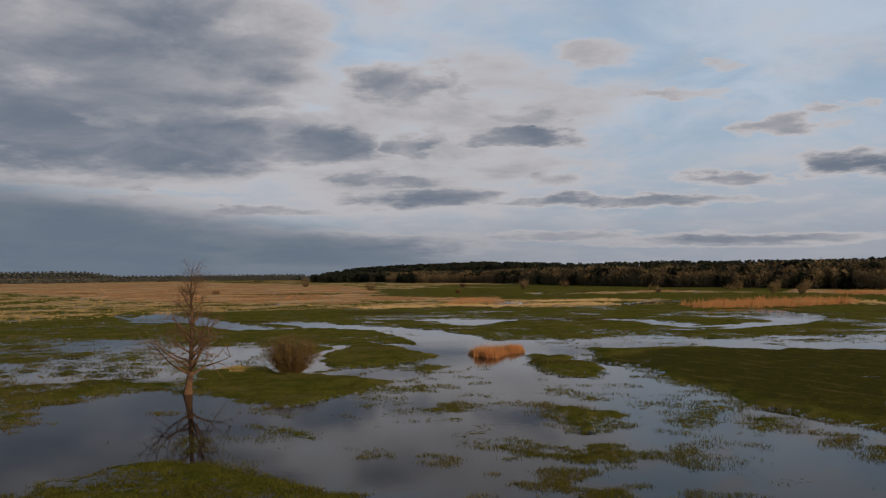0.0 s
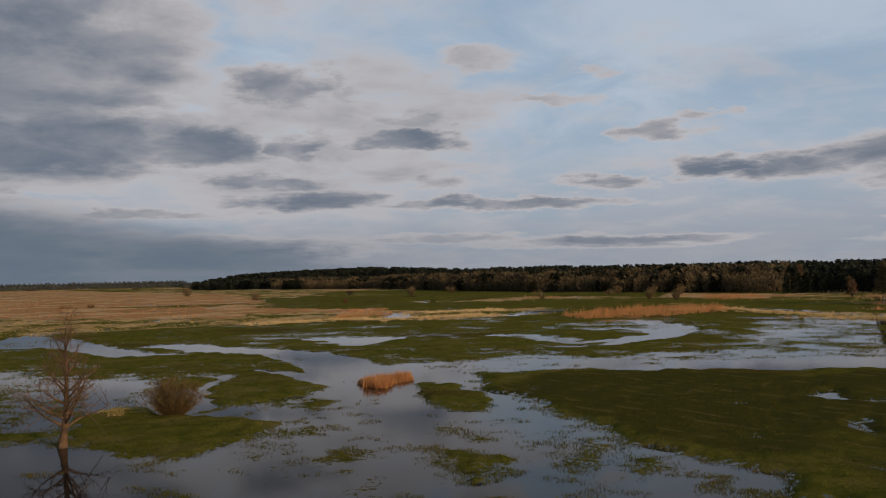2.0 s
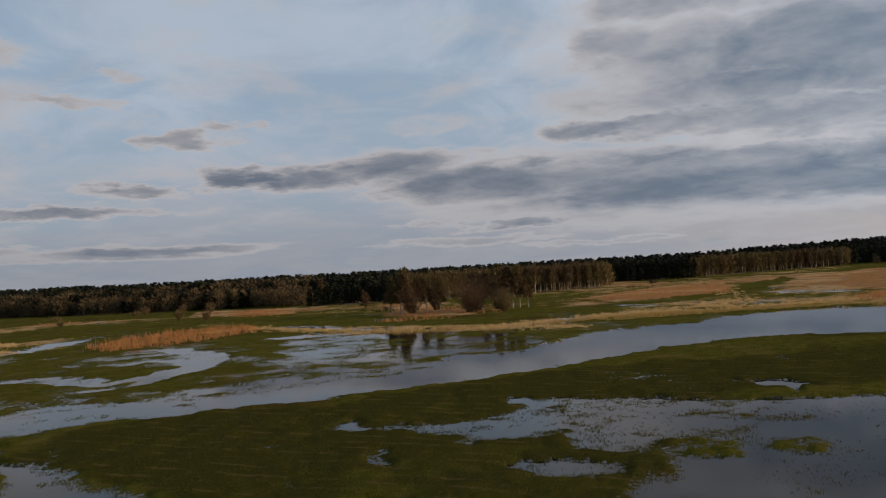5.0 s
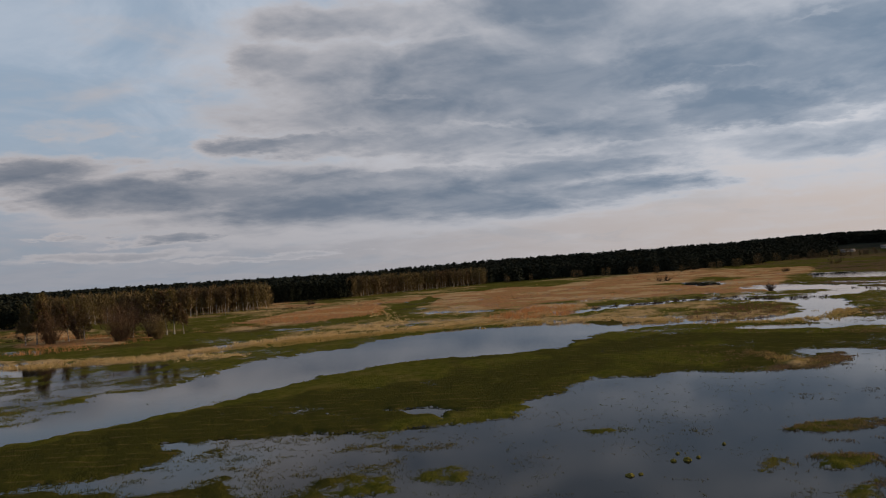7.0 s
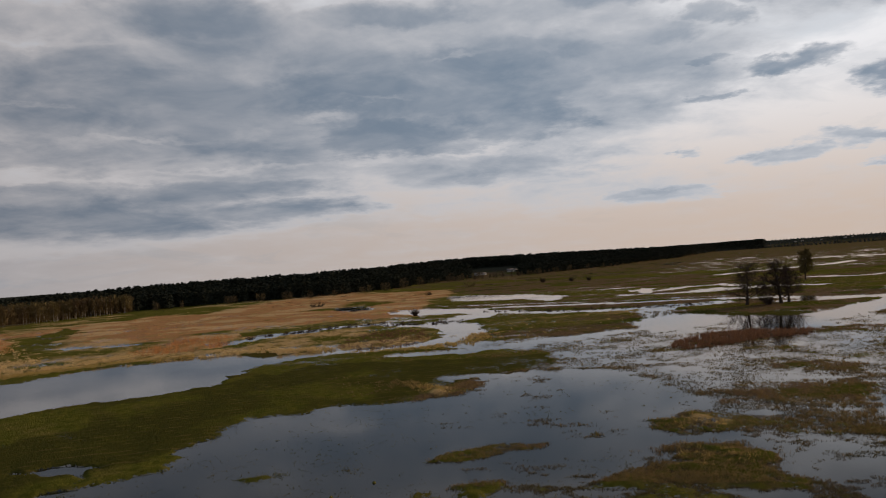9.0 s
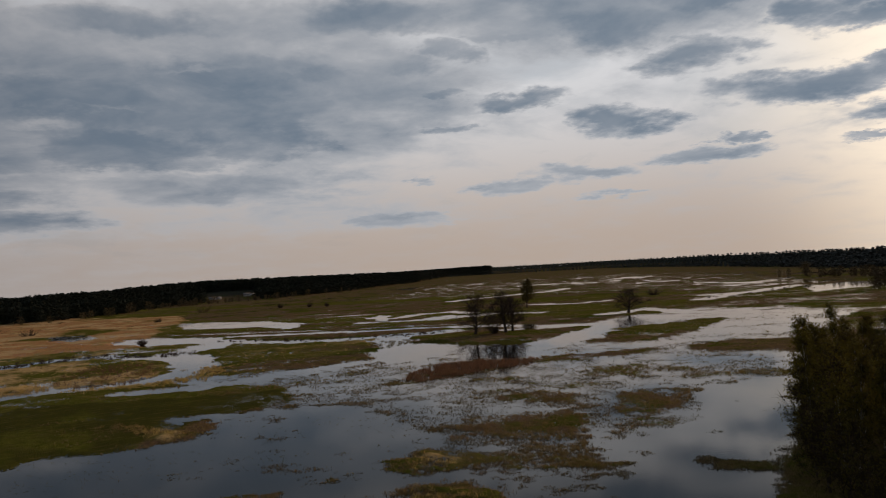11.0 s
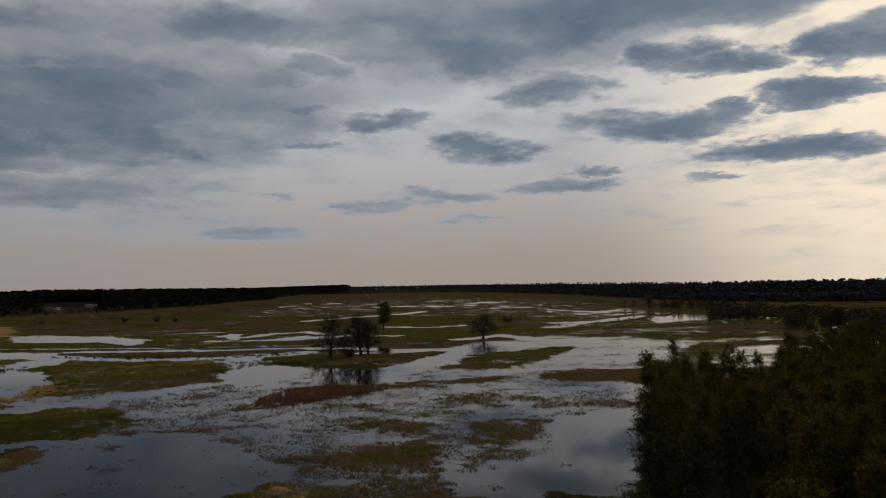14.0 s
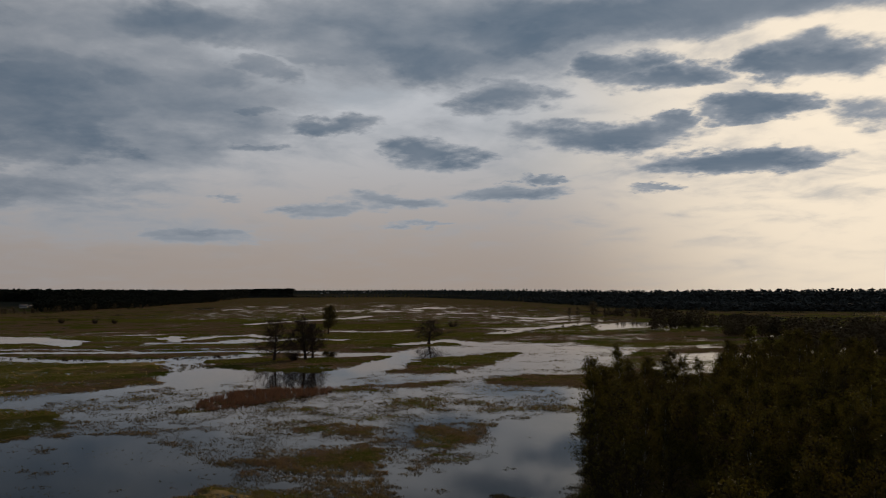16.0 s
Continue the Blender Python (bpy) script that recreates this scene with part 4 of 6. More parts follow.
channel(-0.8, [(287.7, -88.5, 12.0), (301.7, -104.0, 12.0), (328.1, -125.0, 12.0), (349.8, -149.1, 12.0), (376.9, -175.1, 12.0)])
channel(-0.7, [(-17.6, 107.0, 1.6), (-17.1, 118.7, 1.6), (-16.9, 132.2, 1.8)])
channel(-0.7, [(-31, 179, 3), (-21, 174, 3), (-11, 165, 4), (-1.0, 144.5, 5)])
channel(-0.7, [(-12.6, 137.3, 3), (-6.3, 128.9, 4), (0.4, 116.1, 6)])
channel(-0.75, [(43, 161, 3), (53, 161, 4), (66, 175, 6), (73, 185, 6), (75, 204, 4), (70, 211, 3)])
channel(-0.6, [(4, 302, 3), (25, 280, 3), (49, 274, 4)])

cover("straw", 0.9, 15, [(-1352, 2221), (-64, 1253), (102, 482), (71, 291), (24, 295), (-32, 274), (-80, 256), (-111, 182)])
cover("reed", 0.9, 15, [(-1352, 2221), (-778, 2481), (-108, 925), (-4, 379), (-37, 316), (-128, 369), (-766, 1258)])
cover("reed", 0.8, 8, [(-5, 421), (20, 415), (19, 311), (-3, 291)])
cover("straw", 1, 3, [(-26.2, 93.2), (-22.3, 100.3), (-19.9, 95.1), (-22.6, 90.7)])
cover("reed", 0.8, 6, [(211, 493), (240, 465), (200, 382), (182, 412)])
cover("reed", 1, 6, [(289, 274), (386, 306), (473, 316), (331, 218), (286, 227)])
cover("reed", 1, 5, [(291, 149), (355, 153), (352, 129), (287, 112), (265, 131)])
cover("straw", 0.65, 8, [(190, 182), (212, 183), (322, 222), (325, 166), (340, 100), (349, 47), (245, 33), (265, 78), (260, 103), (249, 128), (225, 156)])
cover("reed", 0.8, 10, [(445, 294), (608, 286), (513, 118), (640, 87), (412, 56), (387, 139), (368, 188)])
cover("straw", 0.9, 3, [(135, 262), (148, 211), (168, 185), (179, 194), (159, 227), (150, 286)])
cover("reed", 0.8, 8, [(195, 297), (269, 382), (218, 255), (234, 263), (174, 248)])
cover("straw", 0.6, 4, [(183, 32), (176, 20), (157, 16), (158, 23), (169, 30)])
cover("straw", 0.6, 6, [(277, 62), (312, 38), (247, 33), (258, 72), (288, 87)])
cover("straw", 0.5, 10, [(338, 26), (371, -45), (288, -35), (240, 3), (265, 17)])
cover("reed", 0.7, 20, [(512, 238), (955, 261), (780, 61), (624, 65), (552, 151), (421, 169)])
cover("straw", 0.45, 3, [(119.6, -13.8), (124.1, -21.8), (114.1, -26.2), (113.4, -17.6)])
cover("straw", 0.4, 3, [(104.5, -12.8), (107.1, -20.3), (97.2, -27.1), (93.4, -24.1), (96.6, -13.1)])
cover("dark", 0.7, 6, [(64.2, 92.2), (116.0, 83.6), (41.1, 30.2), (30.0, 38.4), (40.6, 67.9)])
cover("dark", 0.6, 8, [(52.4, 103.3), (83.6, 99.0), (118, 94), (120.4, 52.5), (95.4, 57.5), (74.3, 82.8), (43.4, 76.0)])
cover("dark", 0.5, 10, [(24.4, 115.6), (55.4, 106.7), (31.7, 61.4), (24.8, 80.4)])
cover("dark", 0.8, 4, [(329, -51), (330, -100), (281, -85), (284, -53)])
cover("heath", 1, 12, [(841, 88), (854, -4), (858, -70), (802, -152), (622, -126), (565, -100), (602, -39), (611, 30), (695, 72)])
cover("heath", 1, 12, [(2496, -307), (2520, -642), (2381, -1044), (1592, -961), (726, -383), (1016, -407), (1348, -439), (1883, -292)])
cover("heath", 0.9, 8, [(352, -55), (335, -66), (366, -105), (351, -133), (315, -104), (321, -92), (306, -71)])
cover("grass", 1, 5, [(-42, 441), (-50, 692), (-8, 669), (44, 477), (73, 453), (113, 421), (151, 376), (128, 318), (93, 348), (57, 343), (32, 352), (1, 388)])
cover("straw", 1, 4, [(26, 283), (33, 336), (56, 346), (64, 343), (53, 288), (36, 268)])
cover("straw", 1, 4, [(-27, 283), (-35, 366), (3, 336), (21, 283), (1, 287)])
cover("reed", 1, 4, [(4, 334), (8, 383), (23, 387), (22, 339), (16, 317)])
cover("reed", 0.8, 4, [(-52, 838), (36, 796), (89, 574), (71, 523), (25, 570)])
cover("grass", 0.9, 6, [(60, 800), (175, 650), (210, 521), (177, 441), (137, 511), (96, 593)])
cover("grass", 0.9, 6, [(-39, 521), (-19, 868), (130, 957), (174, 682), (138, 543), (64, 474), (19, 511)])
cover("grass", 0.9, 4, [(225, 242), (244, 223), (322, 225), (508, 298), (443, 251), (315, 203), (284, 210), (222, 205)])
cover("grass", 0.9, 4, [(160, 248), (188, 290), (204, 249), (215, 234), (222, 208), (185, 202), (166, 204)])
cover("straw", 0.7, 2, [(104.0, -14.0), (107.6, -18.0), (102.2, -21.2), (99.2, -27.1), (96.8, -25.8), (99.4, -17.3)])
cover("straw", 0.7, 2, [(121.2, -19.5), (124.1, -22.4), (117.7, -25.5), (115.8, -21.7)])
cover("straw", 0.8, 3, [(178, 32), (170, 25), (160, 17), (157, 20), (169, 28)])

cover("dark", 0.75, 6, [(19.0, 105.0), (39.2, 117.2), (59.2, 103.6), (88.3, 103.4), (113.1, 98.8), (48.6, 43.1), (34.5, 52.3), (29.6, 61.6), (23.3, 81.1)])
cover("dark", 0.7, 5, [(67.6, 105.7), (88.3, 97.0), (116.9, 92.1), (138.1, 78.9), (146.6, 63.5), (143.4, 56.6), (116.5, 55.2), (92.3, 67.3), (83.4, 81.1), (77.5, 88.4), (66.2, 79.5), (56.1, 88.2)])
cover("dark", 0.8, 5, [(168, 95), (196, 71), (218, 57), (213, -5), (189, -3), (175, 16), (149.4, 27.8), (135.8, 49.3), (111.3, 48.1), (104.7, 59.8)])

def inside(x, y, ring):
    """Distance to the outline, positive inside."""
    best, odd = np.full(x.shape, 1e9), np.zeros(x.shape, bool)
    n = len(ring)
    for i in range(n):
        (x0, y0), (x1, y1) = ring[i], ring[(i + 1) % n]
        dx, dy = x1 - x0, y1 - y0
        t = np.clip(((x - x0) * dx + (y - y0) * dy) / max(dx * dx + dy * dy, 1e-9), 0, 1)
        best = np.minimum(best, (x - x0 - t * dx) ** 2 + (y - y0 - t * dy) ** 2)
        cross = ((y0 > y) != (y1 > y)) & (x < dx * (y - y0) / (dy if abs(dy) > 1e-9 else 1e-9) + x0)
        odd ^= cross
    return np.where(odd, 1, -1) * np.sqrt(best)


def along(x, y, line):
    """How deep inside a channel, in metres from its edge."""
    best = np.full(x.shape, -1e9)
    for (x0, y0, w0), (x1, y1, w1) in zip(line[:-1], line[1:]):
        dx, dy = x1 - x0, y1 - y0
        t = np.clip(((x - x0) * dx + (y - y0) * dy) / max(dx * dx + dy * dy, 1e-9), 0, 1)
        best = np.maximum(best, (w0 + (w1 - w0) * t) / 2 - np.hypot(x - x0 - t * dx, y - y0 - t * dy))
    return best


def soft(s, edge):
    t = np.clip(s / edge + 0.5, 0, 1)
    return t * t * (3 - 2 * t)


def plain(x, y):
    """The lie of the plain at x, y: its height over the flood (-1 to 1) and the weights of its covers."""
    d = np.hypot(x, y)
    grain = np.clip(d / 110, 0.7, 1.9)
    ux = x + (fbm(x, y, 14, 3, 5) * 1.7 + fbm(x, y, 3.6, 3, 6) * 1.3) * grain
    uy = y + (fbm(x, y, 14, 3, 11) * 1.7 + fbm(x, y, 3.6, 3, 12) * 1.3) * grain
    f = 0.55 + 0.05 * np.clip((d - 500) / 600, 0, 1)
    wet = np.clip((d - 260) / 200, 0, 1) * np.clip((np.degrees(np.arctan2(x, y)) - 84) / 10, 0, 1) * np.clip((2300 - d) / 900, 0, 1)
    f = f - 0.22 * wet
    for value, edge, ring in BANKS:
        lo, hi = ring.min(0) - 12 - edge, ring.max(0) + 12 + edge
        m = (x > lo[0]) & (x < hi[0]) & (y > lo[1]) & (y < hi[1])
        if m.any():
            w = soft(inside(ux[m], uy[m], ring), edge * np.clip(2.5 - d[m] / 110, 1.1, 2.0))
            f[m] += (value - f[m]) * w
    for value, line in CHANNELS:
        lo, hi = line[:, :2].min(0) - 40, line[:, :2].max(0) + 40
        m = (x > lo[0]) & (x < hi[0]) & (y > lo[1]) & (y < hi[1])
        if m.any():
            w = soft(along(x[m] + (ux[m] - x[m]) * 0.45, y[m] + (uy[m] - y[m]) * 0.45, line), np.maximum(1.2, d[m] * 0.009))
            f[m] += (value - f[m]) * w
    off = np.clip((d - 160) / 140, 0, 1)
    va, vb = x * 0.94 - y * 0.34, (x * 0.34 + y * 0.94) / 3.2
    ragged = fbm(x, y, 30, 3, 31) * 0.30 * np.clip(d / 220, 0.25, 1) * (1 - off) + fbm(va, vb, 16, 3, 33) * 0.42 * off + fbm(x, y, 7, 3, 37) * 0.42 + fbm(x, y, 2.4, 3, 43) * 0.5 * np.clip(1.8 - d / 130, 0.42, 1)
    f = f + ragged * np.clip(1.35 - 0.8 * np.abs(f), 0.35, 1.1) * (1 - 0.35 * wet) * (1 - 0.5 * np.clip((np.degrees(np.arctan2(x, y)) - 78) / 10, 0, 1) * np.clip(1 - np.abs(f + 0.15) / 0.4, 0, 1))
    # narrow winding runnels on the far wet meadows
    runnel = np.abs(fbm(va, vb * 1.5, 46, 3, 57))
    f = f - wet * np.clip(1 - runnel / 0.13, 0, 1) * np.clip(0.35 + fbm(x, y, 150, 2, 59), 0, 1) * 0.95
    covers = {k: np.zeros(x.shape) for k in ("straw", "reed", "dark", "mud", "heath", "wooded", "grass")}
    patch = fbm(x, y, 60, 4, 71)
    beyond = np.clip((d - 240) / 160, 0, 1)
    covers["straw"] = beyond * np.clip(0.30 + 0.7 * patch, 0, 0.85)
    covers["reed"] = beyond * np.clip(0.10 + 0.8 * fbm(x, y, 90, 3, 83), 0, 0.8)
    east = np.clip((np.degrees(np.arctan2(x, y)) - 74) / 14, 0, 1)
    covers["straw"] *= 1 - 0.75 * east
    covers["reed"] *= 1 - 0.85 * east
    covers["heath"] = east * np.clip((d - 60) / 90, 0, 1) * np.clip(0.42 + 1.3 * fbm(va, vb, 55, 3, 87), 0, 1)
    covers["heath"] = np.maximum(covers["heath"], east * np.clip((d - 800) / 600, 0, 1) * 0.75)
    for kind, weight, edge, ring in COVERS:
        lo, hi = ring.min(0) - 60, ring.max(0) + 60
        m = (x > lo[0]) & (x < hi[0]) & (y > lo[1]) & (y < hi[1])
        if m.any():
            w = soft(inside(ux[m], uy[m], ring), edge * 1.5) * weight * np.clip(0.85 + 0.45 * patch[m], 0.3, 1)
            for other in ("straw", "reed", "dark", "heath"):
                covers[other][m] *= 1 - w
            covers[kind][m] += w
    covers["mud"] = np.clip(1 - (f + 0.15) / 0.3, 0, 1) * (0.25 + 0.4 * east)
    return f, covers


SHALLOW = 0.42      # down to here plants stand out of the water


def level(f, d):
    """Height in metres of the ground where the plain stands at f."""
    return np.where(f > 0, 0.005 + 0.38 * np.minimum(f, 1.0), np.where(f > -SHALLOW, 0.005, 0.9 * (f + SHALLOW)))


def hummocks(x, y, d):
    """Small uneven ground, which breaks up the water's edge."""
    return (fbm(x, y, 1.5, 3, 101) * 0.075 + fbm(x, y, 4.0, 2, 103) * 0.05) * np.clip(1.7 - d / 220, 0.35, 1) - 0.012


# the rim of the plain, where wooded ground rises: azimuth, distance, height of the treetops
RIM_AZ = [-34, -23, -21, -10, -9, -7.6, -5.6, -3, 2, 8, 13, 20, 28, 35, 42, 49, 54.5, 63, 70, 76, 80, 85, 90, 95, 99, 101, 103, 108, 112, 115, 118, 121, 126, 132, 140, 160, 326]
RIM_D = [2250, 2300, 3000, 2900, 1500, 1450, 1390, 1300, 1150, 830, 710, 620, 565, 575, 610, 645, 672, 820, 860, 860, 960, 1280, 1330, 1650, 2400, 4200, 4300, 4400, 4200, 3300, 2600, 1950, 1390, 1260, 1260, 1350, 2200]
TOP_Z = [38, 38, 27, 27, 17, 24, 30, 33, 34, 25, 24, 22, 22, 21, 21, 21, 21, 25, 27, 28, 30, 36, 36, 36, 37, 45, 46, 47, 47, 43, 41, 37, 33, 34, 35, 32, 36]


def hill(x, y):
    """Height of the wooded rise behind the rim."""
    a, d = np.degrees(np.arctan2(x, y)), np.hypot(x, y)
    a = np.where(a < -34, a + 360, a)
    front = np.interp(a, RIM_AZ, RIM_D)
    t = np.clip((d - front * 1.012) / (0.13 * front), 0, 1)
    return t * t * (3 - 2 * t) * np.maximum(np.interp(a, RIM_AZ, TOP_Z) - np.interp(a, [-9.5, -9, 98, 104], [10.0, 17.0, 17.0, 10.0]), 0), t


angles = np.radians(np.concatenate([np.arange(-34, 148, 0.2), np.arange(150, 323.9, 4.0)]))
near_rows = 1 / np.linspace(1 / 12, 1 / 34, 10)
mid_rows = 1 / np.arange(1 / 34, 1 / 100, -1.25e-4)
far_rows = np.concatenate([1 / np.arange(1 / 100, 1 / 420, -5.6e-5), 1 / np.arange(1 / 425, 1 / 2300, -2.9e-5)])
rim_rows = np.geomspace(2380, 5600, 26)
radii = np.concatenate([near_rows[:-1], mid_rows, far_rows, rim_rows])
gx = np.outer(radii, np.sin(angles)).ravel()
gy = np.outer(radii, np.cos(angles)).ravel()
lie, covering = plain(gx, gy)
gd = np.hypot(gx, gy)
gz = level(lie, gd) + np.maximum(hummocks(gx, gy, gd), 0) * np.clip(1.5 - np.abs(lie) * 1.6, 0.3, 1) * np.clip(lie * 6, 0, 1) + np.clip(lie * 4, 0, 1) * (fbm(gx, gy, 5, 3, 91) * 0.10 + covering["straw"] * np.abs(fbm(gx, gy, 4, 2, 95)) * 0.5 + covering["reed"] * 0.5)
rising, wooded = hill(gx, gy)
gz = np.where(wooded > 0, np.maximum(gz, 0.1), gz) + rising
covering["wooded"], covering["lie"] = wooded, np.where(wooded > 0, np.maximum(lie, 0.8), lie)
covering["straw"], covering["reed"] = covering["straw"] * (1 - wooded), covering["reed"] * (1 - wooded)


def mesh_arrays(name, verts, faces, mat, smooth=False):
    """A mesh from whole arrays of corners and faces of one size."""
    me = bpy.data.meshes.new(name)
    verts, faces = np.asarray(verts, np.float32), np.asarray(faces, np.int32)
    me.vertices.add(len(verts))
    me.vertices.foreach_set("co", verts.ravel())
    k = faces.shape[1]
    me.loops.add(faces.size)
    me.loops.foreach_set("vertex_index", faces.ravel())
    me.polygons.add(len(faces))
    me.polygons.foreach_set("loop_start", np.arange(0, faces.size, k, dtype=np.int32))
    me.polygons.foreach_set("loop_total", np.full(len(faces), k, np.int32))
    me.update(calc_edges=True)
    if smooth:
        me.polygons.foreach_set("use_smooth", np.ones(len(faces), bool))
    me.materials.append(mat)
    return me


na, nr = len(angles), len(radii)
i0 = (np.arange(nr - 1)[:, None] * na + np.arange(na)[None, :]).ravel()
nxt = (np.arange(nr - 1)[:, None] * na + (np.arange(na)[None, :] + 1) % na).ravel()
quads = np.stack([i0, nxt, nxt + na, i0 + na], 1)[:, ::-1]
ground_mesh = mesh_arrays("ground", np.stack([gx, gy, gz], 1), quads, M_GROUND, True)
for cover_name in ("straw", "reed", "heath", "dark", "mud", "wooded", "lie"):
    ground_mesh.attributes.new(cover_name, "FLOAT", "POINT").data.foreach_set("value", covering[cover_name].astype(np.float32))
hub = bmesh.new()
hub.from_mesh(ground_mesh)
hub.verts.ensure_lookup_table()
hub.faces.new([hub.verts[k] for k in range(na)])
hub.to_mesh(ground_mesh)
hub.free()
tagged(new("ground", ground_mesh), "flooded marsh meadow of green grass, straw sedge and peat", "ground", kind="structure")

turn = np.radians(np.arange(0, 360, 6.0))
rings = np.array([3.0, 40, 120, 400, 1200, 5590])
wv = [(0, 0, 0)] + [(r * math.sin(a), r * math.cos(a), 0) for r in rings for a in turn]
water_bm = bmesh.new()
water_v = [water_bm.verts.new(v) for v in wv]
nt = len(turn)
for k in range(nt):
    water_bm.faces.new((water_v[0], water_v[1 + (k + 1) % nt], water_v[1 + k]))
    for r in range(len(rings) - 1):
        a, b = 1 + r * nt + k, 1 + r * nt + (k + 1) % nt
        water_bm.faces.new((water_v[a], water_v[b], water_v[b + nt], water_v[a + nt]))
water_mesh = bpy.data.meshes.new("water")
water_bm.to_mesh(water_mesh)
water_bm.free()
water_mesh.materials.append(M_WATER)
tagged(new("water", water_mesh), "calm shallow flood water reflecting the evening sky", "water", kind="structure")

# ---- plants: builders ----


def part(name, me, parent, label=""):
    ob = new(name, me)
    ob.parent = parent
    return tagged(ob, label)


def thing(name, m, label, category, group=""):
    ob = new(name)
    ob.empty_display_size = 0.2
    ob.matrix_basis = m
    return tagged(ob, label, category, group)


def at_polar(azimuth, d):
    return d * math.sin(radians(azimuth)), d * math.cos(radians(azimuth))


class Shape:
    """Corners and triangles of one part."""

    def __init__(self):
        self.v, self.f, self.n = [], [], 0

    def put(self, verts, tris):
        self.v.append(np.asarray(verts, float))
        self.f.append(np.asarray(tris, int) + self.n)
        self.n += len(verts)

    def tube(self, path, radii, sides=5):
        path = np.asarray(path, float)
        k = len(path)
        ways = np.gradient(path, axis=0)
        ways /= np.linalg.norm(ways, axis=1)[:, None] + 1e-9
        ref = np.array([0.31, 0.95, 0.08])
        u = np.cross(ways, ref)
        u /= np.linalg.norm(u, axis=1)[:, None] + 1e-9
        w = np.cross(ways, u)
        a = np.arange(sides) * 2 * math.pi / sides
        ring = path[:, None] + np.asarray(radii)[:, None, None] * (np.cos(a)[None, :, None] * u[:, None] + np.sin(a)[None, :, None] * w[:, None])
        tris = []
        for i in range(k - 1):
            for s in range(sides):
                p, q = i * sides + s, i * sides + (s + 1) % sides
                tris += [(p, q, q + sides), (p, q + sides, p + sides)]
        self.put(ring.reshape(-1, 3), tris)

    def slivers(self, start, way, length, width, rng):
        """Thin pointed twigs or blades, many at once."""
        n = len(start)
        across = np.cross(way, rng.normal(size=(n, 3)))
        across /= np.linalg.norm(across, axis=1)[:, None] + 1e-9
        a, b = start - across * width[:, None], start + across * width[:, None]
        c = start + way * length[:, None]
        self.put(np.stack([a, b, c], 1).reshape(-1, 3), np.arange(3 * n).reshape(-1, 3))

    def mesh(self, name, mat, smooth=False):
        return mesh_arrays(name, np.concatenate(self.v), np.concatenate(self.f), mat, smooth)


def unit(v):
    return v / (np.linalg.norm(v, axis=-1, keepdims=True) + 1e-9)


def curve(start, way, length, rise, steps, rng, wobble=0.12):
    """A limb's line, which bends up or down on its way."""
    pts, way = [np.array(start, float)], np.array(way, float)
    for _ in range(steps):
        way = unit(way + np.array([0, 0, rise / steps]) + rng.normal(size=3) * wobble)
        pts.append(pts[-1] + way * length / steps)
    return np.array(pts)


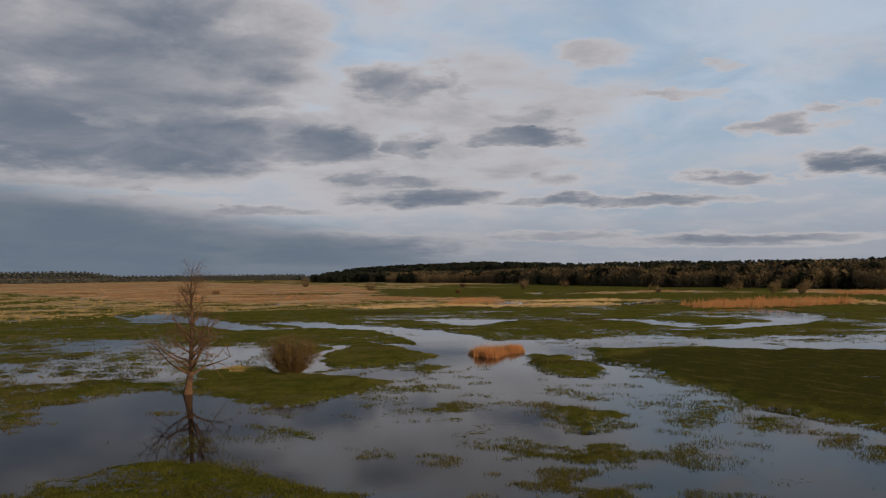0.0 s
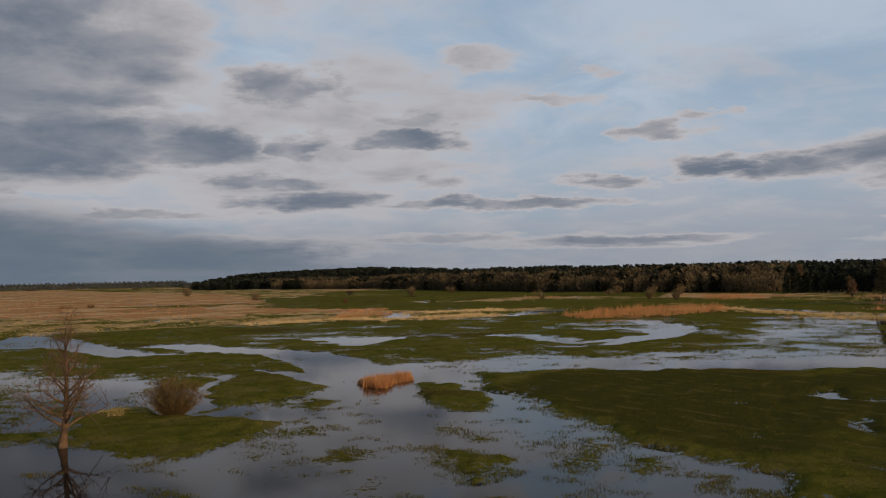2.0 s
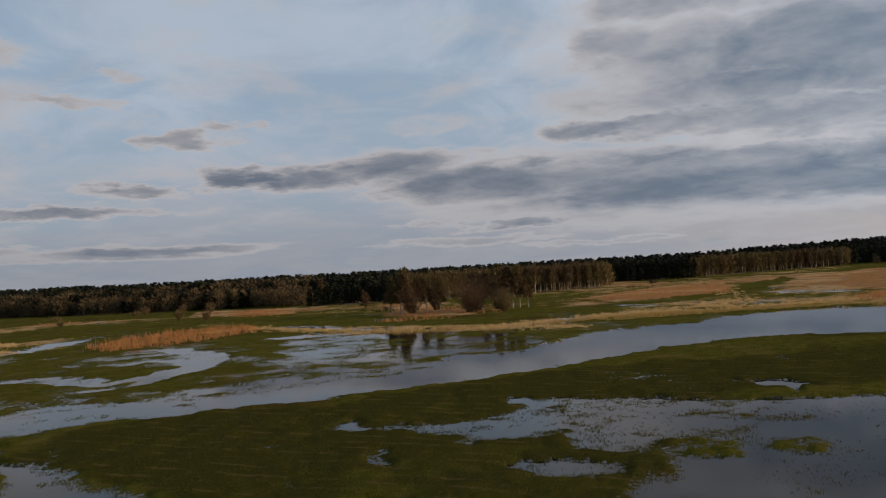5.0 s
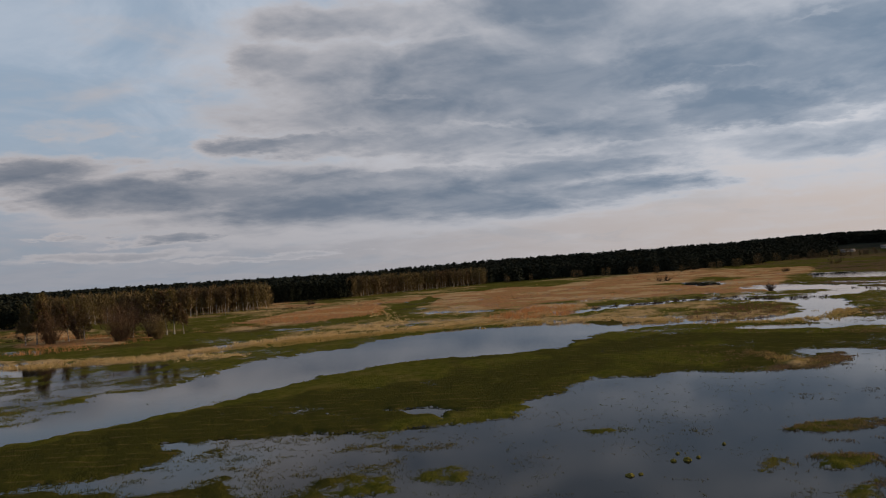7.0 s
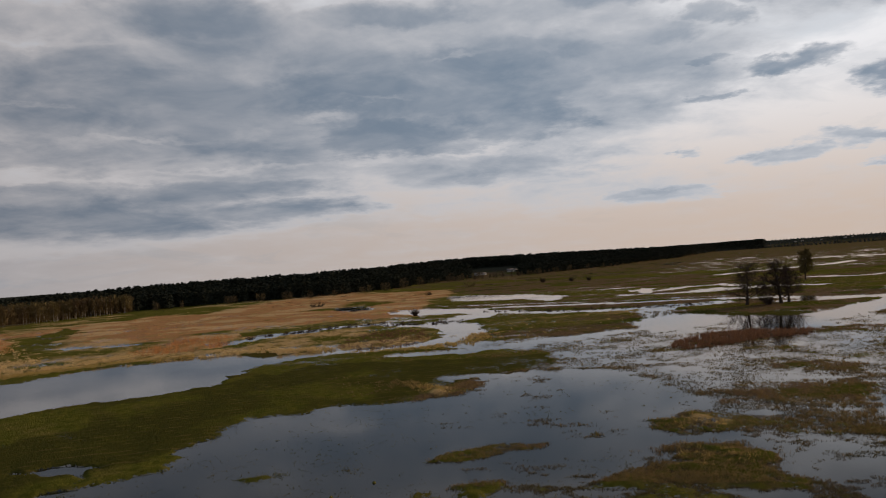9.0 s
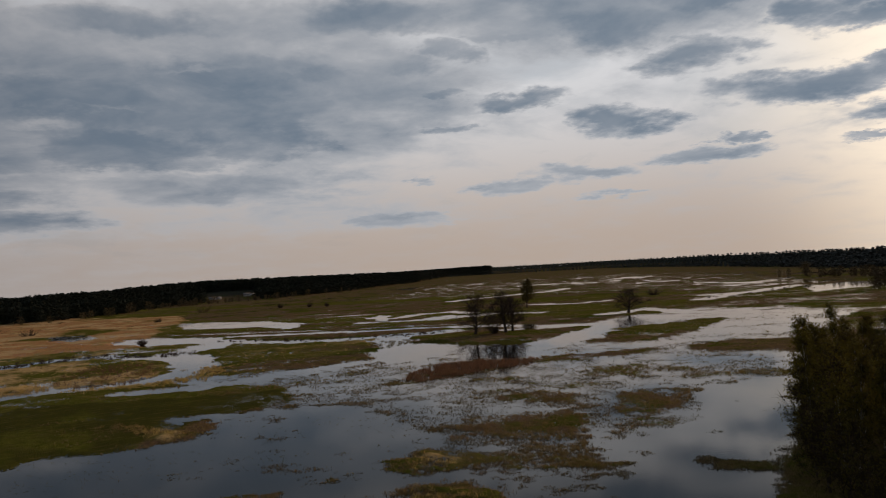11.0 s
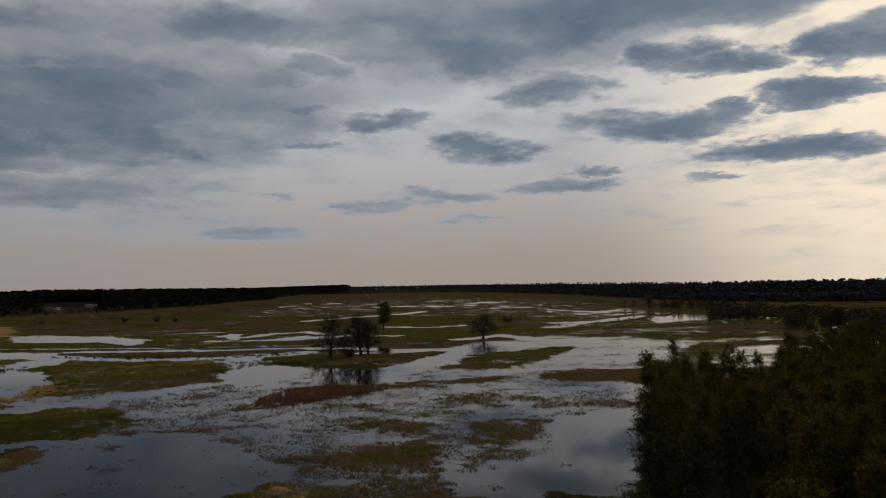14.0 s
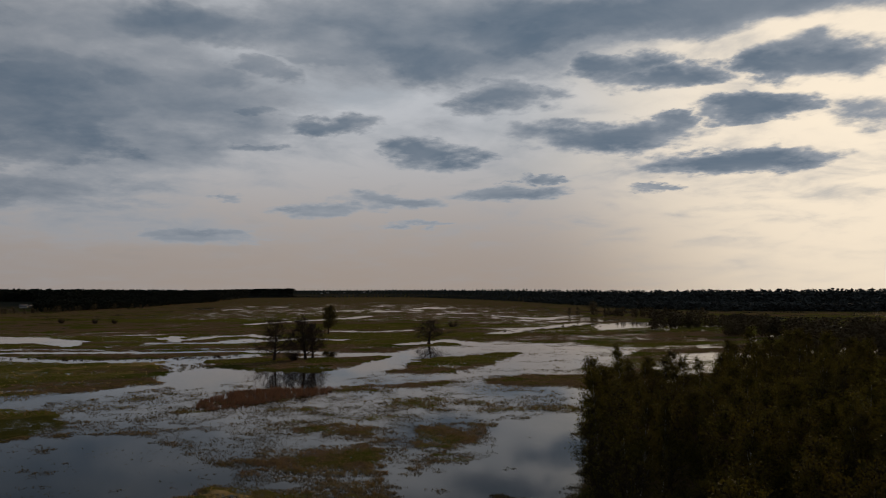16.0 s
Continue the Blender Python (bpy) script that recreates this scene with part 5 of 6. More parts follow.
def tree_meshes(seed, height, girth, limbs, reach, first=0.25, pitch=0.7, rise=0.5, boughs=6, twigs=8, twig=0.9, twig_w=0.02, leaves=0, leaf=0.12,
                bark=None, twig_mat=None, leaf_mat=None, profile=1.0, sides=6, lean=0.03, single=False):
    """Trunk with limbs, and crown of fine twigs (with young leaves), of a tree that stands at 0, 0, 0."""
    rng = np.random.default_rng(seed)
    wood, crown, green, arms = Shape(), Shape(), Shape(), []
    trunk = curve((0, 0, -0.3), (rng.normal() * lean, rng.normal() * lean, 1), height + 0.3, 0.2, 9, rng, 0.035)
    t = np.linspace(0, 1, len(trunk))
    radii = girth * (1 - t) ** 0.85 + 0.015
    radii[0] *= 1.55
    radii[1] *= 1.08
    wood.tube(trunk, radii, sides + 1)
    tips, ways = [], []
    for k in range(limbs):
        h = first + (0.97 - first) * ((k + rng.uniform(0, 0.8)) / limbs) ** 1.15
        at = trunk[0] + (np.array([np.interp(h, t, trunk[:, j]) for j in range(3)]) - trunk[0])
        a = k * 2.4 + rng.uniform(-0.5, 0.5)
        long = reach * (1 - ((h - first) / (1 - first)) ** profile * 0.82) * rng.uniform(0.75, 1.15)
        flat = math.cos(pitch) * (1 - 0.45 * h)
        way = unit(np.array([math.cos(a) * flat, math.sin(a) * flat, math.sin(pitch) + 0.35 * h]))
        line = curve(at, way, long, rise, 5, rng)
        r = min(girth * 0.42 * (1 - h) ** 0.6 + 0.02, 0.3)
        if single:
            arms.append(Shape())
        (arms[-1] if single else wood).tube(line, np.linspace(r, 0.012, len(line)), 5)
        for j in range(max(2, round(boughs * (0.35 + long / reach)))):
            s = rng.uniform(0.25, 1.0)
            p = np.array([np.interp(s, np.linspace(0, 1, len(line)), line[:, c]) for c in range(3)])
            w = unit(way * 0.45 + rng.normal(size=3) * 0.6 + np.array([0, 0, 0.12]))
            sub = curve(p, w, (0.14 * reach + 0.42 * long) * rng.uniform(0.5, 1.0), rise * 0.5, 3, rng, 0.2)
            crown.tube(sub, np.linspace(max(r * 0.35, 0.012), 0.006, 4), 3)
            for q, e in ((1, 0.8), (2, 1.0), (3, 1.0)):
                n = max(1, twigs // 3)
                tips.append(np.repeat(sub[q][None], n, 0) + rng.normal(size=(n, 3)) * 0.05)
                ways.append(unit(np.repeat(unit(sub[q] - sub[q - 1])[None], n, 0) * 0.8 + rng.normal(size=(n, 3)) * 0.65 + np.array([0, 0, 0.12])))
    tips, ways = np.concatenate(tips), np.concatenate(ways)
    crown.slivers(tips, ways, twig * rng.uniform(0.5, 1.3, len(tips)), np.full(len(tips), twig_w), rng)
    if leaves:
        pick = rng.integers(0, len(tips), leaves)
        p = tips[pick] + ways[pick] * (twig * rng.uniform(0.1, 1.3, leaves))[:, None] + rng.normal(size=(leaves, 3)) * 0.12
        green.slivers(p, unit(rng.normal(size=(leaves, 3))), leaf * rng.uniform(0.7, 1.5, leaves), leaf * rng.uniform(0.35, 0.6, leaves), rng)
    return wood.mesh("trunk", bark, True), crown.mesh("crown", twig_mat), green.mesh("leaves", leaf_mat) if leaves else None, [arm.mesh("limb", bark, True) for arm in arms]


def plant(name, meshes, m, label, category, group=""):
    ob = thing(name, m, label, category, group)
    trunk = part("trunk", meshes[0], ob)
    for arm in meshes[3]:
        part("limb", arm, trunk)
    crown = part("crown", meshes[1], ob, "fine bare twigs")
    if meshes[2]:
        part("foliage", meshes[2], crown, "young spring leaves")
    return ob


def bush_mesh(seed, height, width, stems, mat, thick=0.02, twigs=5):
    rng = np.random.default_rng(seed)
    s = Shape()
    for _ in range(stems):
        a, r = rng.uniform(0, 6.283), width * 0.18 * math.sqrt(rng.uniform())
        out = rng.uniform(0.05, 1.0)
        way = np.array([math.cos(a) * out * width / height, math.sin(a) * out * width / height, 1.0])
        line = curve((math.cos(a) * r, math.sin(a) * r, -0.1), unit(way), height * rng.uniform(0.65, 1.05) * (1 - 0.18 * out), 0.1, 3, rng, 0.1)
        s.tube(line, np.linspace(thick, 0.005, 4), 3)
        n = twigs * 3
        q = line[rng.integers(1, 4, n)]
        s.slivers(q, unit(unit(way) * 0.9 + rng.normal(size=(n, 3)) * 0.5), height * rng.uniform(0.12, 0.35, n), np.full(n, thick * 0.55), rng)
    return s.mesh("stems", mat)


def bush(name, x, y, height, width, stems, mat, seed, label, thick=0.02, z=0.1, group=""):
    ob = thing(name, pose(x, y, z), label, "bush", group)
    part("crown", bush_mesh(seed, height, width, stems, mat, thick), ob)
    return ob


def blades(rng, x, y, z, count, height, lean, width, spread):
    """count blades at each place: corners and triangles."""
    n = len(x)
    base = np.repeat(np.stack([x, y, z], 1), count, 0)
    k = n * count
    base[:, :2] += rng.normal(size=(k, 2)) * np.repeat(spread, count)[:, None]
    way = unit(np.concatenate([rng.normal(size=(k, 2)) * lean, np.ones((k, 1))], 1))
    s = Shape()
    s.slivers(base, way, np.repeat(height, count) * rng.uniform(0.6, 1.25, k), np.repeat(width, count) * rng.uniform(0.6, 1.3, k), rng)
    return s


def scatter(rng, n, lo, hi, a0=-31.0, a1=144.0):
    """Places over the plain, as dense to the eye far off as near."""
    az, d = np.radians(rng.uniform(a0, a1, n)), 1 / rng.uniform(1 / hi, 1 / lo, n)
    return d * np.sin(az), d * np.cos(az), d


def height_at(x, y):
    f, c = plain(x, y)
    return f, c, np.maximum(level(f, np.hypot(x, y)), -0.05)


def stuff(name, shape, mat, label, category):
    tagged(new(name, shape.mesh(name, mat)), label, category, kind="stuff")


def in_ring(rng, ring, n):
    ring = np.array(ring, float)
    lo, hi = ring.min(0), ring.max(0)
    x, y = rng.uniform(lo[0], hi[0], n * 4), rng.uniform(lo[1], hi[1], n * 4)
    ok = inside(x + fbm(x, y, 4, 2, 3) * 0.6, y + fbm(x, y, 4, 2, 9) * 0.6, ring) > 0
    return x[ok][:n], y[ok][:n]


# ---- woods on the rim of the plain ----
rng = np.random.default_rng(4)


def crown_pieces(seed, count, shape):
    """The crown of one far tree, 1 high: many small sprays of foliage round a trunk, with gaps between them."""
    r = np.random.default_rng(seed)
    s = Shape()
    s.tube([(0, 0, -0.05), (0, 0, 0.5), (0, 0, 0.85)], [0.018, 0.012, 0.006], 3)
    h = (np.arange(count) + r.uniform(0, 1, count)) / count
    if shape == "pine":
        wide, size, up = 0.18 * (1.08 - h) ** 0.55, 0.095, 0.08
    elif shape == "round":
        wide, size, up = 0.20 * np.sin(np.pi * np.clip(0.14 + 0.82 * h, 0, 0.97)) ** 0.7, 0.09, 0.08
    else:
        wide, size, up = 0.22 * np.sin(np.pi * np.clip(0.25 + 0.70 * h, 0, 0.95)) ** 0.6, 0.26, 0.02
    a, out = r.uniform(0, 6.283, count), wide * np.sqrt(r.uniform(0.05, 1, count))
    start = np.stack([np.cos(a) * out, np.sin(a) * out, up + (0.93 - up) * h], 1)
    ways = unit(np.stack([np.cos(a), np.sin(a), np.full(count, 0.35)], 1) * 0.7 + r.normal(size=(count, 3)) * 0.6)
    s.slivers(start - ways * size * 0.4, ways, size * r.uniform(0.7, 1.3, count), 0.36 * size * r.uniform(0.7, 1.3, count), r)
    return np.concatenate(s.v), np.concatenate(s.f)


PINES = [crown_pieces(k, 170, "pine") for k in range(5)]
ROUNDS = [crown_pieces(20 + k, 170, "round") for k in range(5)]


def bare_pieces(seed, count):
    """A far leafless tree, 1 high: trunk and many upright twigs that thin out towards the top."""
    r = np.random.default_rng(seed)
    s = Shape()
    s.tube([(0, 0, -0.05), (0, 0, 0.45), (0, 0, 0.9)], [0.016, 0.011, 0.004], 3)
    h = r.uniform(0.08, 0.92, count)
    wide = 0.20 * np.sin(np.pi * np.clip(0.14 + 0.8 * h, 0, 0.97)) ** 0.8
    a, out = r.uniform(0, 6.283, count), wide * np.sqrt(r.uniform(0, 1, count))
    start = np.stack([np.cos(a) * out, np.sin(a) * out, h], 1)
    ways = unit(np.stack([np.cos(a) * 0.45, np.sin(a) * 0.45, np.full(count, 0.8)], 1) + r.normal(size=(count, 3)) * 0.3)
    s.slivers(start, ways, r.uniform(0.10, 0.22, count), r.uniform(0.012, 0.026, count), r)
    return np.concatenate(s.v), np.concatenate(s.f)


TWIGGY = [bare_pieces(60 + k, 120) for k in range(5)]


def wood(name, places, kinds, mat, label):
    """A far wood: rows of x, y, base, height, width."""
    p = np.array(places)
    s = Shape()
    which = rng.integers(0, len(kinds), len(p))
    for k, (v, f) in enumerate(kinds):
        q = p[which == k]
        if not len(q):
            continue
        a = rng.uniform(0, 6.283, len(q))
        c, sn = np.cos(a)[:, None], np.sin(a)[:, None]
        wv, hv = (q[:, 3] * q[:, 4])[:, None], q[:, 3][:, None]
        vx, vy, vz = v[None, :, 0] * wv, v[None, :, 1] * wv, v[None, :, 2] * hv
        verts = np.stack([q[:, 0][:, None] + vx * c - vy * sn, q[:, 1][:, None] + vx * sn + vy * c, q[:, 2][:, None] + vz], 2)
        tris = f[None] + (np.arange(len(q)) * len(v))[:, None, None]
        s.put(verts.reshape(-1, 3), tris.reshape(-1, 3))
    tagged(new(name, s.mesh(name, mat)), label, "woodland", kind="stuff")



def rim(a0, a1, back, spacing, jitter=6.0):
    """Places along the rim of the plain, that far behind its front."""
    a, found = a0, []
    while a < a1:
        front = np.interp(a, RIM_AZ, RIM_D)
        d = front + back * max(1.0, front / 750) + rng.normal() * jitter
        found.append((a, d))
        a += math.degrees(spacing * max(1.0, front / 1100) * rng.uniform(0.6, 1.4) / d)
    return found


def stand(a, d, high, wide):
    x, y = at_polar(a, d)
    up, _ = hill(np.array([x]), np.array([y]))
    return x, y, max(up[0] * 0.97 - 0.5, 0.0), high, wide


rows = []
for back in (16, 26, 40, 60, 80, 98, 112, 122):
    for a, d in rim(-9, 104, back, 4.8 if back < 90 else 4.2):
        if back > 70 or not 85.2 < a < 88.6:      # a clearing with cottages
            rows.append(stand(a, d, rng.uniform(14.6, 17.6) if a > -7 else rng.uniform(11, 16.5), rng.uniform(1.2, 1.9) * max(1.0, d / 850)))
wood("pine_wood", rows, PINES, M_PINE, "dark pine wood along the rim of the plain")
rows = []
dark_rows = []
for a0, a1, n in ((-4, 29, 6), (62, 97, 1)):
    for k in range(n):
        for a, d in rim(a0, a1, 8.5 * k - 16, 3.7, 4.0):
            if n == 1 and rng.uniform() < 0.75:
                continue
            clump = noise.noise(Vector((a * 0.55, 3.1, 0.4 * k)))
            high = rng.uniform(8.5, 12.5) + 1.3 * k - (1.5 if n == 1 else 0)
            (dark_rows if clump > 0.24 and n > 1 else rows).append((*at_polar(a, d), 0.1, high * (1 + 0.3 * clump), rng.uniform(1.1, 1.9)))
wood("bare_wood", rows, TWIGGY, M_BROWNWOOD, "brown leafless alder and birch wood before the pines")
wood("conifer_belt", dark_rows, PINES, M_SPRUCE, "dark young conifers among the bare trees at the wood's edge")
rows = []
for a0, a1, front in ((29.0, 35.2, -60), (48.8, 54.3, -15), (19, 24, -8), (9, 12, 0)):
    for back in (0, 8, 16):
        for a, d in rim(a0, a1, front + back, 4.0, 2.0):
            rows.append((*at_polar(a, d), 0.1, rng.uniform(13, 15.5) if a0 > 40 else rng.uniform(10, 13), rng.uniform(0.9, 1.2)))
wood("spruce_plantation", rows, PINES, M_SPRUCE, "very dark dense young spruce plantation")
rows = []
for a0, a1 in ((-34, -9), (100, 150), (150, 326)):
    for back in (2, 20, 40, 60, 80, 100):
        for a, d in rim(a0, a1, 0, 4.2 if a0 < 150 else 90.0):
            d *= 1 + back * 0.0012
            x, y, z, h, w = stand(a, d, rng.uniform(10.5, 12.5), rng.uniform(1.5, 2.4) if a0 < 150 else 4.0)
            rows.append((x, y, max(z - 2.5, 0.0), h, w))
wood("distant_wood", rows, [crown_pieces(40 + k, 44, "far") for k in range(5)], M_HAZEDWOOD, "dark woodland far beyond the plain, paled by painted haze")
rows = []
for a0, a1, d0, d1, h0, h1, n in ((129.5, 134.5, 690, 720, 8, 11, 60), (132, 150, 560, 620, 9, 13, 120), (122, 131, 1000, 900, 6, 12, 50), (127.5, 130, 640, 700, 10, 15, 12), (136, 150, 420, 520, 9, 14, 90), (84, 90.5, 1190, 1320, 5, 9, 40)):
    for _ in range(n):
        u = rng.uniform()
        rows.append((*at_polar(a0 + (a1 - a0) * u, d0 + (d1 - d0) * u + rng.normal() * 9), 0.1, rng.uniform(h0, h1), rng.uniform(1.1, 1.8)))
wood("thicket", rows, ROUNDS, M_BROWNWOOD, "dark leafless thicket on the edge of the plain")

# ---- trees ----
lone = plant("bare_alder", tree_meshes(3, 10.3, 0.30, 30, 6.4, 0.16, 0.42, 0.40, 8, 12, 0.75, 0.013, bark=M_BARK, twig_mat=M_TWIG, profile=0.42, single=True),
             pose(-23.6, 77.6, 0.12, 0, 0, 35), "tall leafless alder with russet bark standing in flood water", "tree")
tree_a = plant("spreading_alder", tree_meshes(8, 14.5, 0.6, 24, 9.4, 0.13, 0.26, 0.5, 9, 12, 1.9, 0.055, bark=M_DARKBARK, twig_mat=M_DARKTWIG, profile=1.6, single=True), pose(346, -80, 0.2, 0, 0, 20),
               "wide dark leafless tree on a low grassy island", "tree", "trees on the island")
tree_b = plant("spreading_alder", tree_meshes(14, 16.0, 0.6, 24, 8.2, 0.13, 0.34, 0.5, 9, 12, 1.9, 0.055, bark=M_DARKBARK, twig_mat=M_DARKTWIG, profile=1.6, single=True), pose(348, -93.5, 0.2, 0, 0, 200),
               "tall dark leafless tree on a low grassy island", "tree", "trees on the island")
copy_thing(tree_b, pose(352, -97.5, 0.2, 0, 0, 80) @ Matrix.Diagonal((0.8, 0.8, 0.85, 1)))
copy_thing(tree_a, pose(341, -86, 0.2, 0, 0, 130) @ Matrix.Diagonal((0.5, 0.5, 0.45, 1)))
copy_thing(tree_a, pose(428, -182, 0.2, 0, 0, 70) @ Matrix.Diagonal((1.1, 1.1, 0.74, 1)))
tree_d = plant("willow", tree_meshes(23, 17, 0.4, 20, 6.5, 0.15, 0.6, 0.4, 9, 15, 1.8, 0.12, 2200, 0.4, bark=M_DARKBARK, twig_mat=M_HAZE, leaf_mat=M_YOUNG, profile=1.8), pose(547, -161, 0.2),
               "round budding willow beside flood channels", "tree")

birch_a = plant("birch", tree_meshes(31, 19, 0.24, 20, 4.4, 0.26, 0.55, 0.1, 6, 15, 1.7, 0.16, 600, 0.45, bark=M_BIRCH, twig_mat=M_HAZE, leaf_mat=M_YOUNG, profile=1.1), pose(205, 293, 0.2),
                "tall bare birch with white trunk beside water", "tree", "birches by the river")
birch_b = plant("birch", tree_meshes(32, 17, 0.22, 18, 4.0, 0.28, 0.55, 0.1, 6, 15, 1.6, 0.16, 500, 0.45, bark=M_BIRCH, twig_mat=M_TWIG, leaf_mat=M_YOUNG, profile=1.1), pose(241, 263, 0.2),
                "slim bare birch with white trunk beside water", "tree", "birches by the river")
for x, y, k, s, r in ((207, 290, 1, 0.95, 40), (203, 297, 0, 0.8, 90), (215, 288, 1, 0.85, 10), (219, 284, 0, 0.75, 160), (231, 271, 1, 0.85, 210), (236, 268, 0, 0.95, 300), (243, 261, 0, 0.9, 250), (246, 259, 1, 0.7, 20), (262, 456, 1, 0.95, 77)):
    copy_thing((birch_a, birch_b)[k], pose(x, y, 0.15, 0, 0, r) @ Matrix.Diagonal((s, s, s, 1)))
wood_birch = plant("birch", tree_meshes(33, 17.5, 0.2, 22, 3.6, 0.24, 0.85, 0.3, 5, 9, 1.9, 0.10, 120, 0.5, bark=M_BIRCH, twig_mat=M_HAZE, leaf_mat=M_YOUNG, profile=1.2, sides=4), pose(*at_polar(44, 520), 0.1),
                   "bare birch with pale trunk in a birch wood", "tree", "birch wood")
for a0, a1, back, n, s0 in ((35.6, 48.8, -90, 125, 0.92), (54.4, 63, -6, 110, 0.9)):
    for k in range(n):
        a = a0 + (a1 - a0) * (k + rng.uniform()) / n
        d = np.interp(a, RIM_AZ, RIM_D) + back + rng.uniform(-6, 26)
        s = s0 * rng.uniform(0.85, 1.05)
        copy_thing(wood_birch, pose(*at_polar(a, d), 0.1, 0, 0, rng.uniform(0, 360)) @ Matrix.Diagonal((s * 0.9, s * 0.9, s, 1)))

rows = []
for a0, a1, back, high in ((35.4, 49.0, -84, 15.5), (54.2, 63.4, -2, 15.0)):
    for deep in (0, 7, 14, 21):
        for a, d in rim(a0, a1, 0, 3.1, 2.0):
            rows.append((*at_polar(a, d + back + deep), 0.1, high * rng.uniform(0.85, 1.08), rng.uniform(0.75, 1.15)))
wood("birch_thicket", rows, TWIGGY, M_HAZE, "crowded olive-brown birch crowns with upright bare twigs")

oval = plant("alder", tree_meshes(41, 8.6, 0.2, 18, 3.4, 0.12, 0.6, 0.3, 8, 15, 1.0, 0.11, bark=M_DARKBARK, twig_mat=M_TWIG, profile=1.6), pose(232.6, 362.8, 0.2),
             "small round leafless alder on the meadow", "tree")

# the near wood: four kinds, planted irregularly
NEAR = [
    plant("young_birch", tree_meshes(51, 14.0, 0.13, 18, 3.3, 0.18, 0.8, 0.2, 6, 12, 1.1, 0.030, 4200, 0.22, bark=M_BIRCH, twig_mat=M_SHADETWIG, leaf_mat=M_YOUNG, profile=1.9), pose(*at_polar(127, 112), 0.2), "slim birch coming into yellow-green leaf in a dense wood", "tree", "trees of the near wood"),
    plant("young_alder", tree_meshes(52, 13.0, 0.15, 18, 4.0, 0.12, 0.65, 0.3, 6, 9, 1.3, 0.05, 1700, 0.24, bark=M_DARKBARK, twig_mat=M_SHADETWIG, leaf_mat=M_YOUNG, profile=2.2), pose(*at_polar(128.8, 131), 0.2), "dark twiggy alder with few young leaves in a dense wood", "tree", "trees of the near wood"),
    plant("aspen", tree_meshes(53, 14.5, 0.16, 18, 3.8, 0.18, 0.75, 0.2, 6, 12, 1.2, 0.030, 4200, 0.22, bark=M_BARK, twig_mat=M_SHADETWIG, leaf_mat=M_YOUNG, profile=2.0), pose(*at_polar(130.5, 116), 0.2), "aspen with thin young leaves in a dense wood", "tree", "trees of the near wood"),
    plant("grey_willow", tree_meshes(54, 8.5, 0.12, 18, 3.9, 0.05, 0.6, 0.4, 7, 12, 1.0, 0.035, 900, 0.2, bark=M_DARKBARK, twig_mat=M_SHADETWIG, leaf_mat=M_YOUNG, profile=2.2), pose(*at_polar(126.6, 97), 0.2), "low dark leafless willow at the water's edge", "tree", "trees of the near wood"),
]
EDGE = np.array([at_polar(a, d) for a, d in ((123.6, 110), (124.2, 150), (124.2, 195), (126, 222), (128, 226), (131, 215), (132.5, 285), (147, 300), (147, 60), (144, 40), (135, 46), (129.0, 66), (126.2, 86))])
taken = [at_polar(127, 112), at_polar(128.8, 131), at_polar(130.5, 116), at_polar(126.6, 97)]
tries = 0
while len(taken) < 240 and tries < 16000:
    tries += 1
    x, y = rng.uniform(20, 320), rng.uniform(-300, -20)
    gap = 4.6 if math.hypot(x, y) < 170 else 7.0
    deep = inside(np.array([x]), np.array([y]), EDGE)[0]
    if deep < 0 or min((x - a) ** 2 + (y - b) ** 2 for a, b in taken) < gap * gap:
        continue
    taken.append((x, y))
    azimuth = math.degrees(math.atan2(x, y))
    s = rng.uniform(0.78, 1.02) * (0.88 if 126 < azimuth < 131.5 and math.hypot(x, y) < 190 else 1.0) * (1.08 if azimuth > 131.5 and math.hypot(x, y) > 150 else 1.0)
    kind = 3 if deep < 4 and rng.uniform() < 0.7 else int(rng.choice([0, 0, 1, 1, 2, 2]))
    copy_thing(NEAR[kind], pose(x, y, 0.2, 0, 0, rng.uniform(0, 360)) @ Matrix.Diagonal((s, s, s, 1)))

# ---- bushes ----
bush("willow_bush", -17.0, 92.4, 3.9, 4.6, 420, M_BUSH, 61, "olive-brown leafless willow bush on a green bank", 0.026)
bush("willow_bush", -143.2, 862.6, 9.2, 9.5, 60, M_HAZE, 70, "budding grey-brown willow bush on the meadow", 0.140, group="bushes on the plain")
bush("willow_bush", -55.4, 613.0, 6.5, 7.3, 60, M_HAZE, 71, "budding grey-brown willow bush on the meadow", 0.098, group="bushes on the plain")
bush("willow_bush", -153.5, 516.0, 3.2, 10.6, 60, M_REDTWIG, 72, "low russet bush among straw sedge", 0.086, group="bushes on the plain")
bush("willow_bush", -142.7, 526.3, 2.9, 4.3, 60, M_REDTWIG, 73, "low russet bush among straw sedge", 0.087, group="bushes on the plain")
bush("willow_bush", 58.3, 657.2, 5.7, 4.2, 60, M_HAZE, 74, "budding grey-brown willow bush on the meadow", 0.106, group="bushes on the plain")
bush("willow_bush", 135.1, 565.0, 3.8, 9.8, 60, M_HAZE, 75, "budding grey-brown willow bush on the meadow", 0.093, group="bushes on the plain")
bush("willow_bush", 185.0, 547.1, 5.3, 4.6, 60, M_HAZE, 76, "budding grey-brown willow bush on the meadow", 0.092, group="bushes on the plain")
bush("willow_bush", 190.1, 496.3, 6.3, 3.4, 60, M_HAZE, 77, "budding grey-brown willow bush on the meadow", 0.085, group="bushes on the plain")
bush("willow_bush", 205.1, 491.4, 6.3, 4.0, 60, M_HAZE, 78, "budding grey-brown willow bush on the meadow", 0.085, group="bushes on the plain")
